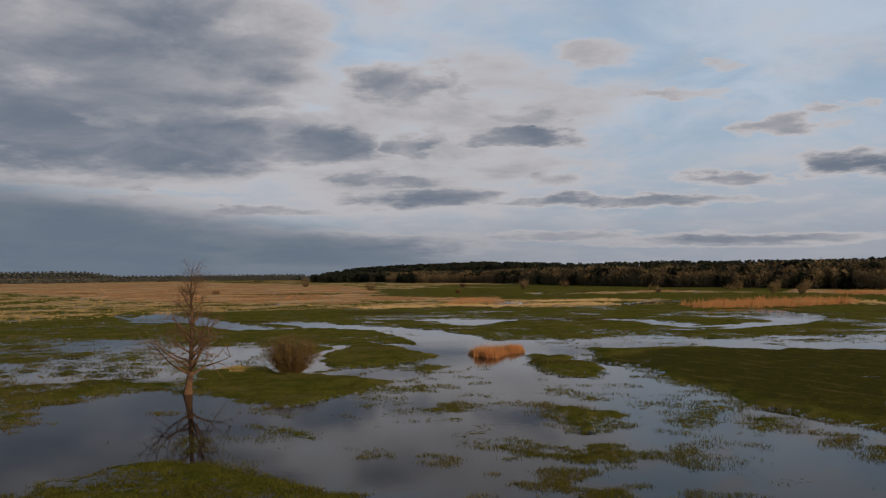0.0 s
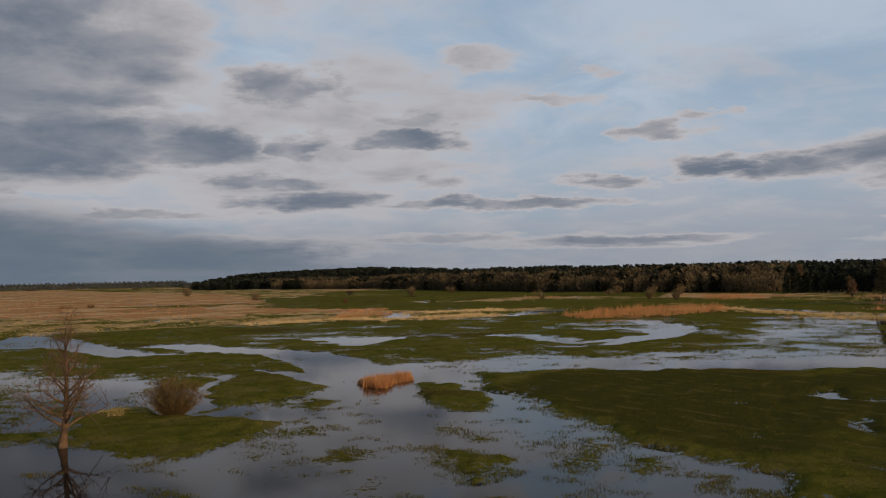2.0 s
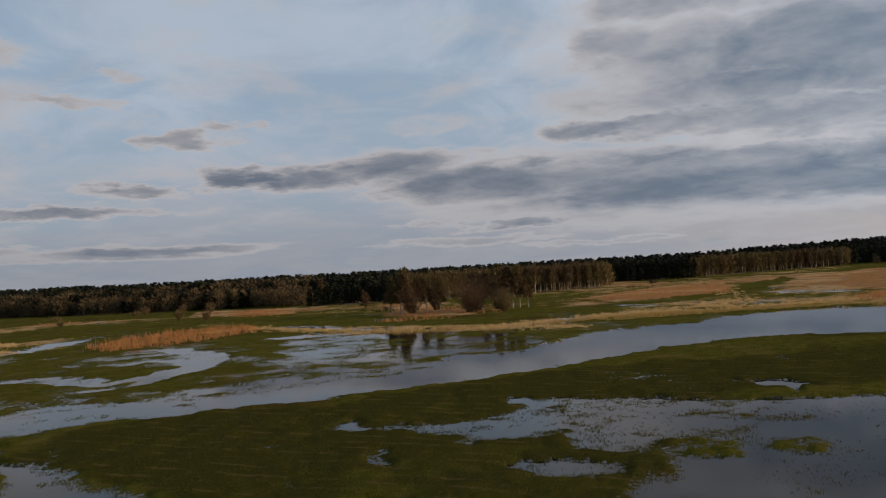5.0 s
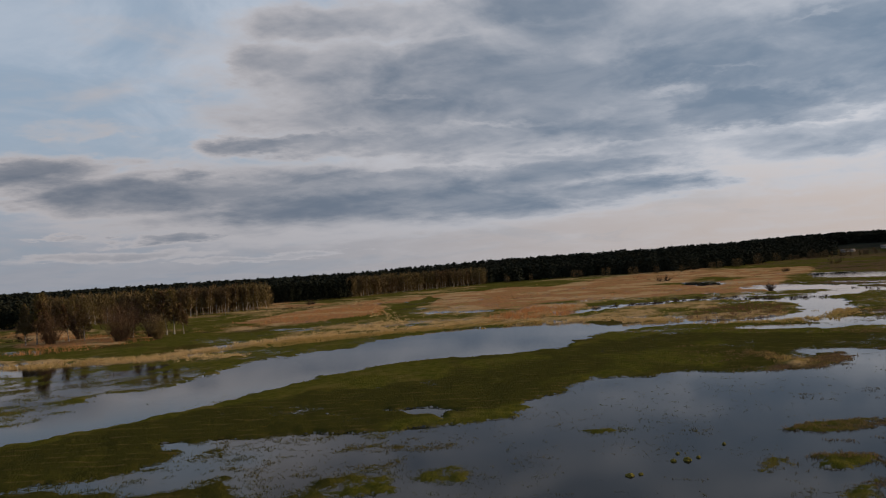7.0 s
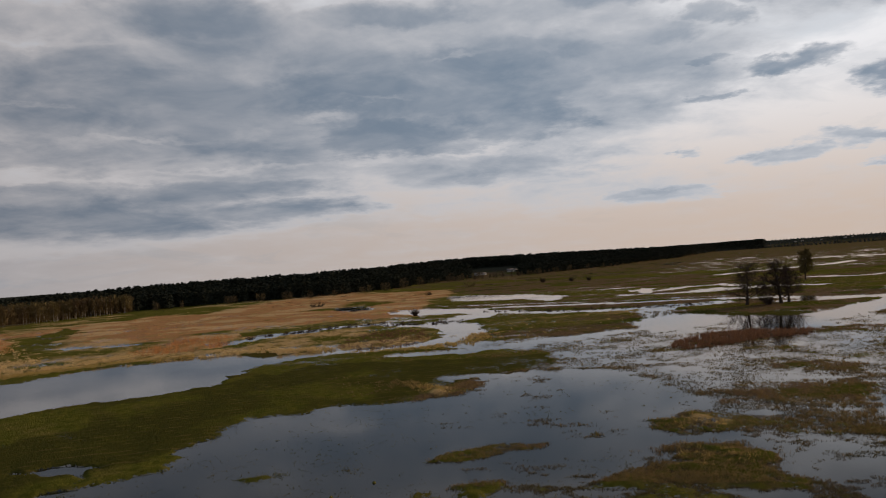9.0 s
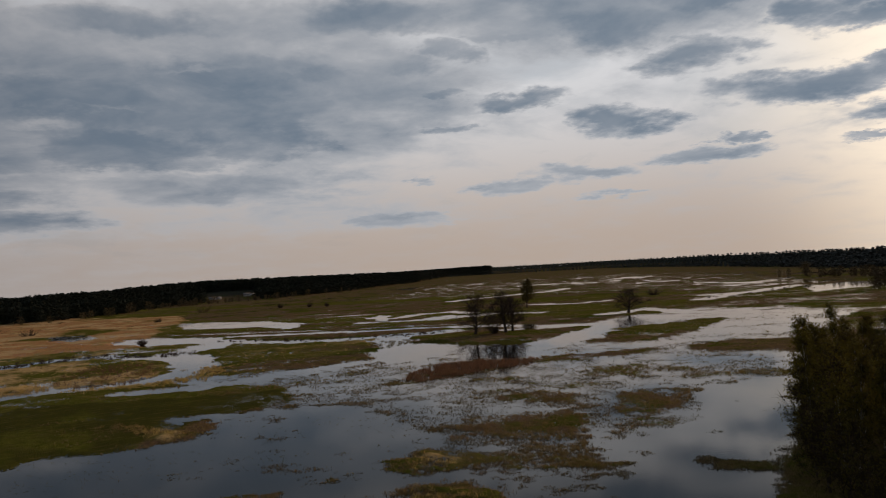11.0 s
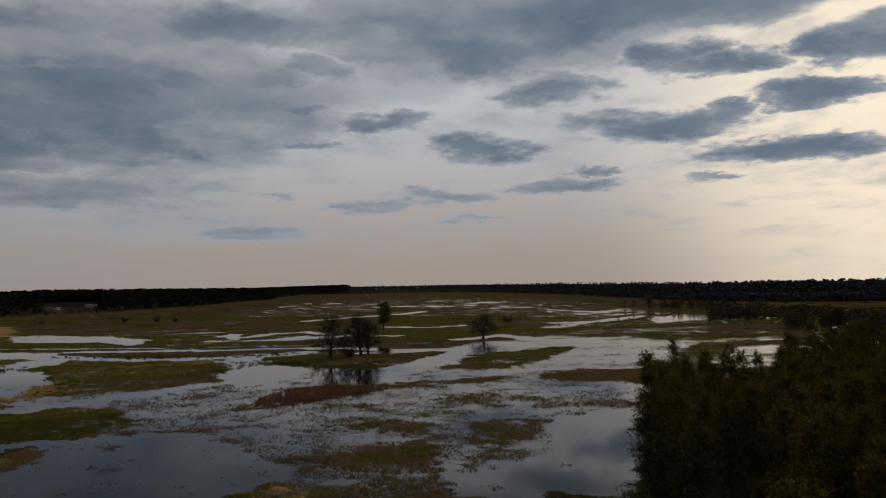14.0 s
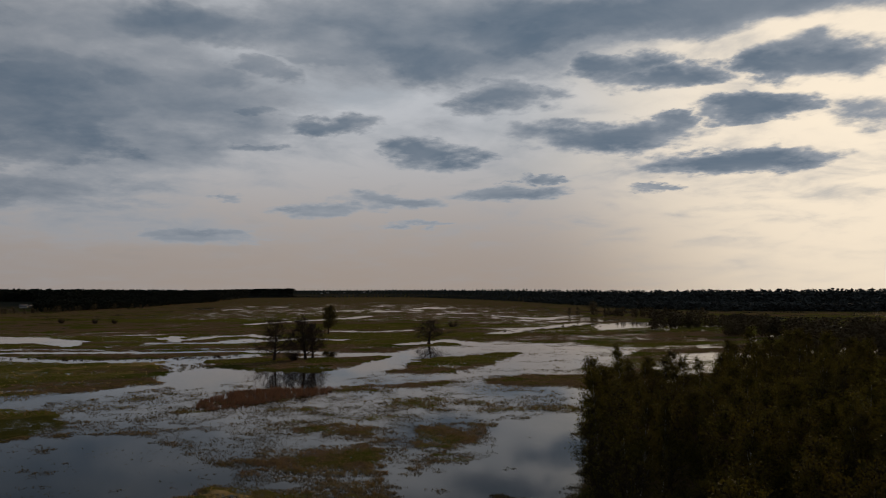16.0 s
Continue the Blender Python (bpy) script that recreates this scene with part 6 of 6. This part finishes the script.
bush("willow_bush", 5.8, 497.0, 2.6, 2.9, 90, M_REDTWIG, 79, "low russet bush among straw sedge", 0.080, group="bushes on the plain")
bush("willow_bush", 223.5, 265.6, 14.2, 12.0, 90, M_DARKTWIG, 80, "dark leafless bush on the meadow", 0.056, group="bushes on the plain")
bush("willow_bush", 226.9, 297.1, 11.1, 6.3, 90, M_DARKTWIG, 81, "dark leafless bush on the meadow", 0.060, group="bushes on the plain")
bush("willow_bush", 230.9, 260.9, 9.2, 5.2, 90, M_DARKTWIG, 82, "dark leafless bush on the meadow", 0.056, group="bushes on the plain")
bush("willow_bush", 583.1, 156.7, 5.2, 13.7, 60, M_DARKTWIG, 83, "dark leafless bush on the meadow", 0.097, group="bushes on the plain")
bush("willow_bush", 442.3, 350.0, 3.3, 5.6, 60, M_DARKTWIG, 84, "dark leafless bush on the meadow", 0.090, group="bushes on the plain")
bush("willow_bush", 860.1, 72.9, 7.4, 17.1, 60, M_HAZE, 85, "budding grey-brown willow bush on the meadow", 0.138, group="bushes on the plain")
bush("willow_bush", 854.1, -0.6, 4.5, 5.9, 60, M_DARKTWIG, 86, "dark leafless bush on the meadow", 0.137, group="bushes on the plain")
bush("willow_bush", 832.1, -28.1, 3.8, 5.8, 60, M_DARKTWIG, 87, "dark leafless bush on the meadow", 0.133, group="bushes on the plain")
bush("willow_bush", 815.9, -43.8, 3.8, 4.0, 60, M_DARKTWIG, 88, "dark leafless bush on the meadow", 0.131, group="bushes on the plain")
bush("willow_bush", 423.7, 63.6, 3.1, 4.7, 90, M_DARKTWIG, 89, "dark leafless bush on the meadow", 0.069, group="bushes on the plain")
bush("willow_bush", 677.5, 90.7, 3.6, 5.4, 60, M_DARKTWIG, 90, "dark leafless bush on the meadow", 0.109, group="bushes on the plain")
bush("willow_bush", 880.2, -588.4, 15.4, 7.3, 60, M_HAZE, 91, "budding grey-brown willow bush on the meadow", 0.169, group="bushes on the plain")
bush("willow_bush", 845.7, -593.0, 8.2, 22.5, 60, M_DARKTWIG, 92, "dark leafless bush on the meadow", 0.165, group="bushes on the plain")
bush("willow_bush", 616.6, -283.0, 5.8, 11.4, 60, M_DARKTWIG, 93, "dark leafless bush on the meadow", 0.109, group="bushes on the plain")
bush("willow_bush", 344.1, -87.8, 3.3, 3.5, 90, M_DARKTWIG, 94, "dark leafless bush on the meadow", 0.057, group="bushes on the plain")
bush("willow_bush", -822.6, 2466.4, 8.6, 38.6, 60, M_DARKTWIG, 95, "dark leafless bush on the meadow", 0.416, group="bushes on the plain")
bush("willow_bush", -457.4, 2062.2, 5.6, 27.2, 60, M_DARKTWIG, 96, "dark leafless bush on the meadow", 0.338, group="bushes on the plain")
bush("willow_bush", -977.5, 2409.3, 8.6, 51.4, 60, M_DARKTWIG, 97, "dark leafless bush on the meadow", 0.416, group="bushes on the plain")
bush("willow_bush", 99.7, 737.7, 5.9, 7.4, 60, M_HAZE, 98, "budding grey-brown willow bush on the meadow", 0.119, group="bushes on the plain")
bush("willow_bush", 12.7, 750.4, 4.0, 4.5, 60, M_DARKTWIG, 99, "dark leafless bush on the meadow", 0.120, group="bushes on the plain")
bush("willow_bush", 59.1, 669.8, 7.1, 4.7, 60, M_HAZE, 100, "budding grey-brown willow bush on the meadow", 0.108, group="bushes on the plain")
bush("willow_bush", 113.7, 465.2, 3.2, 3.3, 90, M_HAZE, 101, "budding grey-brown willow bush on the meadow", 0.077, group="bushes on the plain")
bush("willow_bush", 158.8, 420.5, 5.3, 3.1, 90, M_HAZE, 102, "budding grey-brown willow bush on the meadow", 0.072, group="bushes on the plain")
bush("willow_bush", 163.6, 397.4, 5.1, 3.0, 90, M_HAZE, 103, "budding grey-brown willow bush on the meadow", 0.069, group="bushes on the plain")
bush("willow_bush", 830.7, 531.9, 3.9, 19.5, 60, M_DARKTWIG, 104, "dark leafless bush on the meadow", 0.158, group="bushes on the plain")
bush("willow_bush", 177.0, 541.0, 3.8, 8.4, 60, M_HAZE, 105, "budding grey-brown willow bush on the meadow", 0.091, group="bushes on the plain")

bush("willow_bush", 206.1, 286.6, 11, 8, 150, M_TWIG, 120, "tall brown leafless willow thicket under the birches", 0.05, group="thickets under the birches")
bush("willow_bush", 215.4, 259.0, 13, 10, 150, M_TWIG, 123, "tall brown leafless willow thicket under the birches", 0.05, group="thickets under the birches")
bush("willow_bush", 222.1, 247.2, 9, 6, 150, M_HAZE, 125, "tall brown leafless willow thicket under the birches", 0.05, group="thickets under the birches")

# ---- houses at the edge of the wood ----


def box(s, x0, x1, y0, y1, z0, z1):
    v = [(x, y, z) for x in (x0, x1) for y in (y0, y1) for z in (z0, z1)]
    s.put(v, [(0, 1, 3), (0, 3, 2), (4, 6, 7), (4, 7, 5), (0, 4, 5), (0, 5, 1), (2, 3, 7), (2, 7, 6), (0, 2, 6), (0, 6, 4), (1, 5, 7), (1, 7, 3)])


def house(m, long, deep, high, wall_mat, label):
    ob = thing("house", m, label, "house", "houses by the wood")
    s = Shape()
    box(s, -long / 2, long / 2, -deep / 2, deep / 2, 0, high)
    s.put([(-long / 2, -deep / 2, high), (-long / 2, deep / 2, high), (-long / 2, 0, high + deep * 0.42)], [(0, 2, 1)])
    s.put([(long / 2, -deep / 2, high), (long / 2, deep / 2, high), (long / 2, 0, high + deep * 0.42)], [(0, 1, 2)])
    part("wall", s.mesh("wall", wall_mat), ob)
    r = Shape()
    for side in (-1, 1):
        a = [(x, side * (deep / 2 + 0.5), high - 0.42) for x in (-long / 2 - 0.5, long / 2 + 0.5)] + [(x, 0, high + deep * 0.42) for x in (long / 2 + 0.5, -long / 2 - 0.5)]
        a += [(x, y, z + 0.18) for x, y, z in a]
        r.put(a, [(0, 1, 2), (0, 2, 3), (4, 6, 5), (4, 7, 6), (0, 4, 5), (0, 5, 1), (1, 5, 6), (1, 6, 2), (3, 7, 4), (3, 4, 0), (2, 6, 7), (2, 7, 3)])
    roof = part("roof", r.mesh("roof", M_ROOF), ob, "pale sheet roof")
    c = Shape()
    box(c, long * 0.2, long * 0.2 + 0.7, -0.35, 0.35, high + deep * 0.3, high + deep * 0.42 + 0.9)
    part("chimney", c.mesh("chimney", M_WOODWALL), roof)
    for k in range(3):
        w = Shape()
        x = -long * 0.33 + k * long * 0.33
        box(w, x - 0.6, x + 0.6, -deep / 2 - 0.06, -deep / 2 + 0.02, 1.0 if k != 1 else 0.0, 2.2)
        part("window" if k != 1 else "door", w.mesh("pane", M_GLASS if k != 1 else M_WOODWALL), ob)
    return ob


HILLSIDE = float(hill(*(np.array([c]) for c in at_polar(85.7, 1345)))[0][0]) + 0.1
first_house = house(pose(*at_polar(85.7, 1345), HILLSIDE, 0, 0, 95), 9, 5.5, 2.4, M_PLASTER, "low whitewashed cottage with a sheet roof before dark pines")
for a, d, r, s in ((86.1, 1352, 110, 0.9), (87.9, 1385, 80, 1.1), (88.2, 1392, 95, 0.8), (105.8, 4700, 60, 1.2), (106.2, 4720, 90, 1.4), (107.3, 4750, 70, 1.1), (108.6, 4760, 100, 1.4), (109.0, 4780, 80, 1.2)):
    x, y = at_polar(a, d)
    copy_thing(first_house, pose(x, y, hill(np.array([x]), np.array([y]))[0][0] + 0.1, 0, 0, -a + 90 + r) @ Matrix.Diagonal((s, s, s, 1)))

# ---- reeds, sedge and grass ----
rng = np.random.default_rng(12)


def reed_bed(name, ring, n, height, mat, label, width=0.03):
    x, y = in_ring(rng, ring, n)
    f, c, z = height_at(x, y)
    d = np.hypot(x, y)
    s = blades(rng, x, y, z, 5, height * rng.uniform(0.5, 1.15, len(x)) * (0.75 + 0.5 * fbm(x, y, 3.0, 3, 5)) * (0.7 + 0.3 * np.clip(inside(x, y, np.array(ring, float)) / (0.012 * d + 0.3), 0, 1)), 0.17, np.maximum(width, d * 0.00022), np.maximum(0.12, d * 0.0009))
    ob = new(name, s.mesh(name, mat))
    tagged(ob, label, "reed bed", kind="stuff")


reed_bed("reed_clump", [(3.0, 110.1), (2.7, 114.8), (4.7, 118.5), (8.4, 120.7), (10.9, 124.2), (9.8, 116.1), (7.5, 114.2), (6.2, 108.7)], 1300, 1.7, M_REED, "clump of dry orange reed standing in shallow water")
reed_bed("reed_bed", [(72, 273), (89, 298), (120, 319), (143, 309), (135, 280), (113, 259), (88, 255), (74, 250)], 1500, 2.4, M_REED, "long bed of dry orange reed across the meadow")
reed_bed("reed_bed", [(216, -31), (230, -35), (244, -44), (249, -58), (243, -67), (243, -75), (229, -68), (222, -53), (210, -40), (209, -33)], 1900, 1.4, M_BROWNREED, "dark brown reed bed in shallow water")
reed_bed("reed_bed", [(264, 65), (305, 69), (322, 60), (314, 41), (280, 37), (258, 41), (251, 53)], 800, 1.3, M_BROWNREED, "dark brown reed in the bend of a channel")
reed_bed("reed_bed", [(289, 272), (363, 288), (400, 270), (327, 215), (286, 227)], 1100, 1.9, M_REED, "dry orange reed bed on the far bank")
reed_bed("reed_bed", [(285, 146), (338, 146), (341, 126), (287, 112), (265, 131)], 700, 2.2, M_REED, "dry orange reed bed at the end of the river")
reed_bed("reed_bed", [(-2, 299), (6, 377), (17, 366), (18, 311), (4, 281)], 500, 1.8, M_REED, "dry reed bed beside a small pond")
reed_bed("reed_bed", [(181, 417), (218, 468), (226, 435), (197, 375), (179, 383)], 400, 1.9, M_REED, "dry reed bed before the wood")
reed_bed("reed_bed", [(168, 263), (189, 274), (247, 346), (250, 288), (220, 244), (172, 245)], 600, 1.5, M_REED, "low dry reed under the birches")
reed_bed("sedge_bank", [(132, 255), (144, 205), (167, 182), (173, 189), (153, 218), (141, 269)], 900, 1.1, M_STRAW, "pale straw sedge along the river bank")
reed_bed("sedge_bank", [(195, 181), (221, 175), (244, 146), (259, 132), (249, 128), (219, 152), (191, 165)], 1500, 1.1, M_STRAW, "pale straw sedge along the river bank")
reed_bed("sedge_bank", [(248, 75), (272, 74), (258, 63), (246, 67)], 200, 1.1, M_STRAW, "tall pale sedge at the channel's mouth")
reed_bed("sedge_bank", [(103.6, -12.7), (106.4, -16.6), (106.2, -20.9), (99.6, -25.7), (95.4, -25.9), (98.7, -18.7)], 200, 0.55, M_DEADBLADE, "pale sedge tussocks on a low island")
reed_bed("sedge_bank", [(119.4, -14.2), (122.9, -21.6), (114.3, -25.5), (114.4, -17.8)], 130, 0.5, M_DEADBLADE, "pale sedge tussocks on a low island")
reed_bed("sedge_bank", [(175, 30), (172, 21), (159, 17), (159, 23)], 220, 0.8, M_STRAW, "pale sedge at the end of the green bank")
reed_bed("sedge_bank", [(-26.4, 93.6), (-22.3, 100.3), (-20.1, 96.1), (-22.9, 92.1)], 160, 0.5, M_STRAW, "pale sedge behind the bush")

def tufts(name, n, lo, hi, a0, a1, deep, keep, most, count, tall, mat, label, wide=0.00024):
    """Tufts that stand in the shallows, in patches."""
    x, y, d = scatter(rng, n, lo, hi, a0, a1)
    f, c, z = height_at(x, y)
    clump = fbm(x, y, 9, 3, 51)
    inner = np.clip((np.degrees(np.arctan2(x, y)) - a0) / 9, 0, 1) if a0 > 0 else np.ones_like(x)
    k = np.flatnonzero((f < 0.06) & (f > deep + 0.25 * clump) & (clump > keep + rng.uniform(-0.4, 0.4, len(x))) & (rng.uniform(size=len(x)) < inner))[:most]
    stuff(name, blades(rng, x[k], y[k], np.maximum(z[k], -0.03), count, rng.uniform(tall * 0.4, tall, len(k)), 0.75, np.maximum(0.012, d[k] * wide), rng.uniform(0.06, 0.26, len(k))), mat, label, "grass")


tufts("emergent_grass", 230000, 38, 260, -31, 84, -0.5, -0.1, 46000, 4, 0.24, M_BLADE, "tufts of green grass standing in shallow water")
tufts("emergent_stalks", 200000, 80, 420, 80, 128, -0.42, -0.1, 46000, 3, 0.26, M_DEADBLADE, "dull brown stalks standing in shallow water", 0.00030)
tufts("pool_tufts", 60000, 60, 170, 40, 100, -1.2, 0.22, 2600, 4, 0.22, M_BLADE, "small dark tufts scattered over the open pool", 0.00030)
x, y, d = scatter(rng, 120000, 90, 700, 68, 130)
f, c, z = height_at(x, y)
fade = np.clip((np.degrees(np.arctan2(x, y)) - 70) / 24, 0, 1)
k = np.flatnonzero((f > -0.1) & (c["dark"] < 0.4) & (rng.uniform(size=len(x)) < fade) & (fbm(x, y, 14, 3, 63) > rng.uniform(-0.9, 0.5, len(x))))[:24000]
stuff("dull_tussocks", blades(rng, x[k], y[k], np.maximum(z[k], -0.02), 5, rng.uniform(0.2, 0.55, len(k)), 0.7, np.maximum(0.03, d[k] * 0.00028), np.maximum(0.18, d[k] * 0.0007)), M_SEDGE, "dull straw and olive tussocks over the wet meadow", "grass")
x, y, d = scatter(rng, 160000, 36, 330)
f, c, z = height_at(x, y)
k = np.flatnonzero((f > -0.14) & (f < 0.22))[:36000]
stuff("shore_grass", blades(rng, x[k], y[k], np.maximum(z[k], -0.03), 4, rng.uniform(0.10, 0.30, len(k)), 0.7, np.maximum(0.013, d[k] * 0.00025), rng.uniform(0.08, 0.3, len(k))), M_BLADE, "uneven grass along the water's edge", "grass")
x, y, d = scatter(rng, 90000, 36, 330)
f, c, z = height_at(x, y)
k = np.flatnonzero((f > 0.02) & (c["straw"] + c["reed"] < 0.5))[:30000]
stuff("meadow_grass", blades(rng, x[k], y[k], z[k], 4, rng.uniform(0.10, 0.32, len(k)) * (1 - 0.6 * c["dark"][k]), 0.5, np.maximum(0.014, d[k] * 0.00025), rng.uniform(0.1, 0.4, len(k))), M_BLADE, "short uneven green meadow grass", "grass")
x, y, d = scatter(rng, 140000, 60, 900)
f, c, z = height_at(x, y)
k = np.flatnonzero((f > 0.0) & (c["straw"] > rng.uniform(0.25, 0.8, len(x))))[:26000]
stuff("sedge_tussocks", blades(rng, x[k], y[k], z[k], 7, rng.uniform(0.3, 0.75, len(k)), 0.6, np.maximum(0.03, d[k] * 0.00030), np.maximum(0.2, d[k] * 0.0008)), M_STRAW, "straw-coloured sedge tussocks", "grass")
k = np.flatnonzero((f > -0.1) & (c["reed"] > rng.uniform(0.3, 0.9, len(x))))[:18000]
stuff("reed_stand", blades(rng, x[k], y[k], z[k], 6, rng.uniform(0.6, 1.3, len(k)), 0.22, np.maximum(0.03, d[k] * 0.00030), np.maximum(0.3, d[k] * 0.0012)), M_REED, "dry russet reed on the far meadows", "reed")



def tussock_row(line, n, tall, mat, label):
    """Small tussocks along the edge of a channel."""
    line = np.array(line, float)
    t = np.sort(rng.uniform(0, len(line) - 1, n))
    x, y = np.interp(t, np.arange(len(line)), line[:, 0]), np.interp(t, np.arange(len(line)), line[:, 1])
    away = 0.6 + np.hypot(x, y) * 0.009
    x, y = x + rng.normal(size=n) * away, y + rng.normal(size=n) * away
    f, c, z = height_at(x, y)
    d = np.hypot(x, y)
    stuff("bank_tussocks", blades(rng, x, y, z, 16, rng.uniform(0.5, 1.0, n) * tall, 0.75, d * 0.00028, np.full(n, 0.45)), mat, label, "grass")


tussock_row([(343, 107), (369, 94), (373, 73), (353, 48), (359, 37)], 90, 0.9, M_DARKTWIG, "dark tussocks along the edge of a channel")
tussock_row([(416, 22), (387, -11), (379, -46), (377, -71)], 80, 0.9, M_DARKTWIG, "dark tussocks along the edge of a ditch")
tussock_row([(323, 121), (348, 102), (360, 83), (357, 48)], 80, 0.9, M_DARKTWIG, "dark tussocks along the edge of a channel")
tussock_row([(274, -18), (322, -32), (345, -48), (327, -53)], 60, 0.9, M_DEADBLADE, "dull tussocks round a pool")
tussock_row([(248, 52), (245, 35), (264, 21), (291, 21)], 240, 0.9, M_STRAW, "straw tussocks along a meander")
tussock_row([(180, 184), (201, 174), (230, 156), (255, 130), (259, 105)], 420, 0.9, M_STRAW, "straw tussocks along the river bank")
tussock_row([(534, -283), (542, -324), (576, -367), (619, -411)], 60, 0.9, M_DARKTWIG, "dark tussocks along the edge of a channel")

# pale mounds of sedge along the water and over the wet meadow
tussock_row([(152, 220), (160, 196), (164, 183), (171, 161)], 260, 1.3, M_PALE, "pale straw tussocks along the river bank")
tussock_row([(198, 186), (216, 183), (230, 171), (256, 145), (275, 134)], 520, 1.3, M_PALE, "pale straw tussocks along the river bank")
tussock_row([(226, 177), (246, 173), (282, 182), (463, 324)], 240, 1.2, M_PALE, "pale straw tussocks on the far bank")
tussock_row([(260, 104), (270, 94), (257, 77), (265, 74)], 200, 1.3, M_PALE, "pale straw tussocks at the river's end")
tussock_row([(27, 285), (39, 289), (54, 300)], 320, 1.3, M_PALE, "pale straw tussocks beside a pond")
tussock_row([(31, 323), (49, 330), (63, 338)], 260, 1.2, M_PALE, "pale straw tussocks beside a pond")
tussock_row([(-26, 278), (-13, 282), (3, 291), (20, 280)], 420, 1.1, M_PALE, "pale straw tussocks on the meadow's edge")
tussock_row([(118, 294), (139, 291), (140, 258), (143, 238)], 260, 1.2, M_PALE, "pale straw tussocks along a ditch")
tussock_row([(138, 226), (156, 210), (164, 191), (180, 190), (191, 189)], 320, 1.1, M_PALE, "pale straw tussocks on the river bank")
tussock_row([(176, 32), (168, 24), (158, 17)], 80, 0.9, M_SEDGE, "pale straw tussocks at the end of the bank")
tussock_row([(105, -14), (105, -18), (101, -23), (98, -27)], 65, 0.7, M_SEDGE, "pale straw tussocks on a low island")

# mossy hummocks in the open water
for x, y, r, h in ((86, 21, 0.55, 0.3), (85.2, 22.2, 0.4, 0.22), (87.4, 20.2, 0.3, 0.2), (78.5, 24.6, 0.5, 0.25), (79.3, 23.8, 0.3, 0.18), (88.5, 22.6, 0.25, 0.2), (94, 19, 0.25, 0.2)):
    bm = bmesh.new()
    bmesh.ops.create_icosphere(bm, subdivisions=3, radius=1.0)
    for v in bm.verts:
        v.co *= 1 + 0.35 * noise.noise(v.co * 2.1 + Vector((x, y, 0)))
        v.co = Vector((v.co.x * r, v.co.y * r * 0.8, v.co.z * h))
    me = bpy.data.meshes.new("hummock")
    bm.to_mesh(me)
    bm.free()
    me.materials.append(M_MOSS)
    tagged(new("hummock", me), "yellow mossy grass hummock in open water", "hummock", "hummocks in the water").location = (x, y, 0.0)
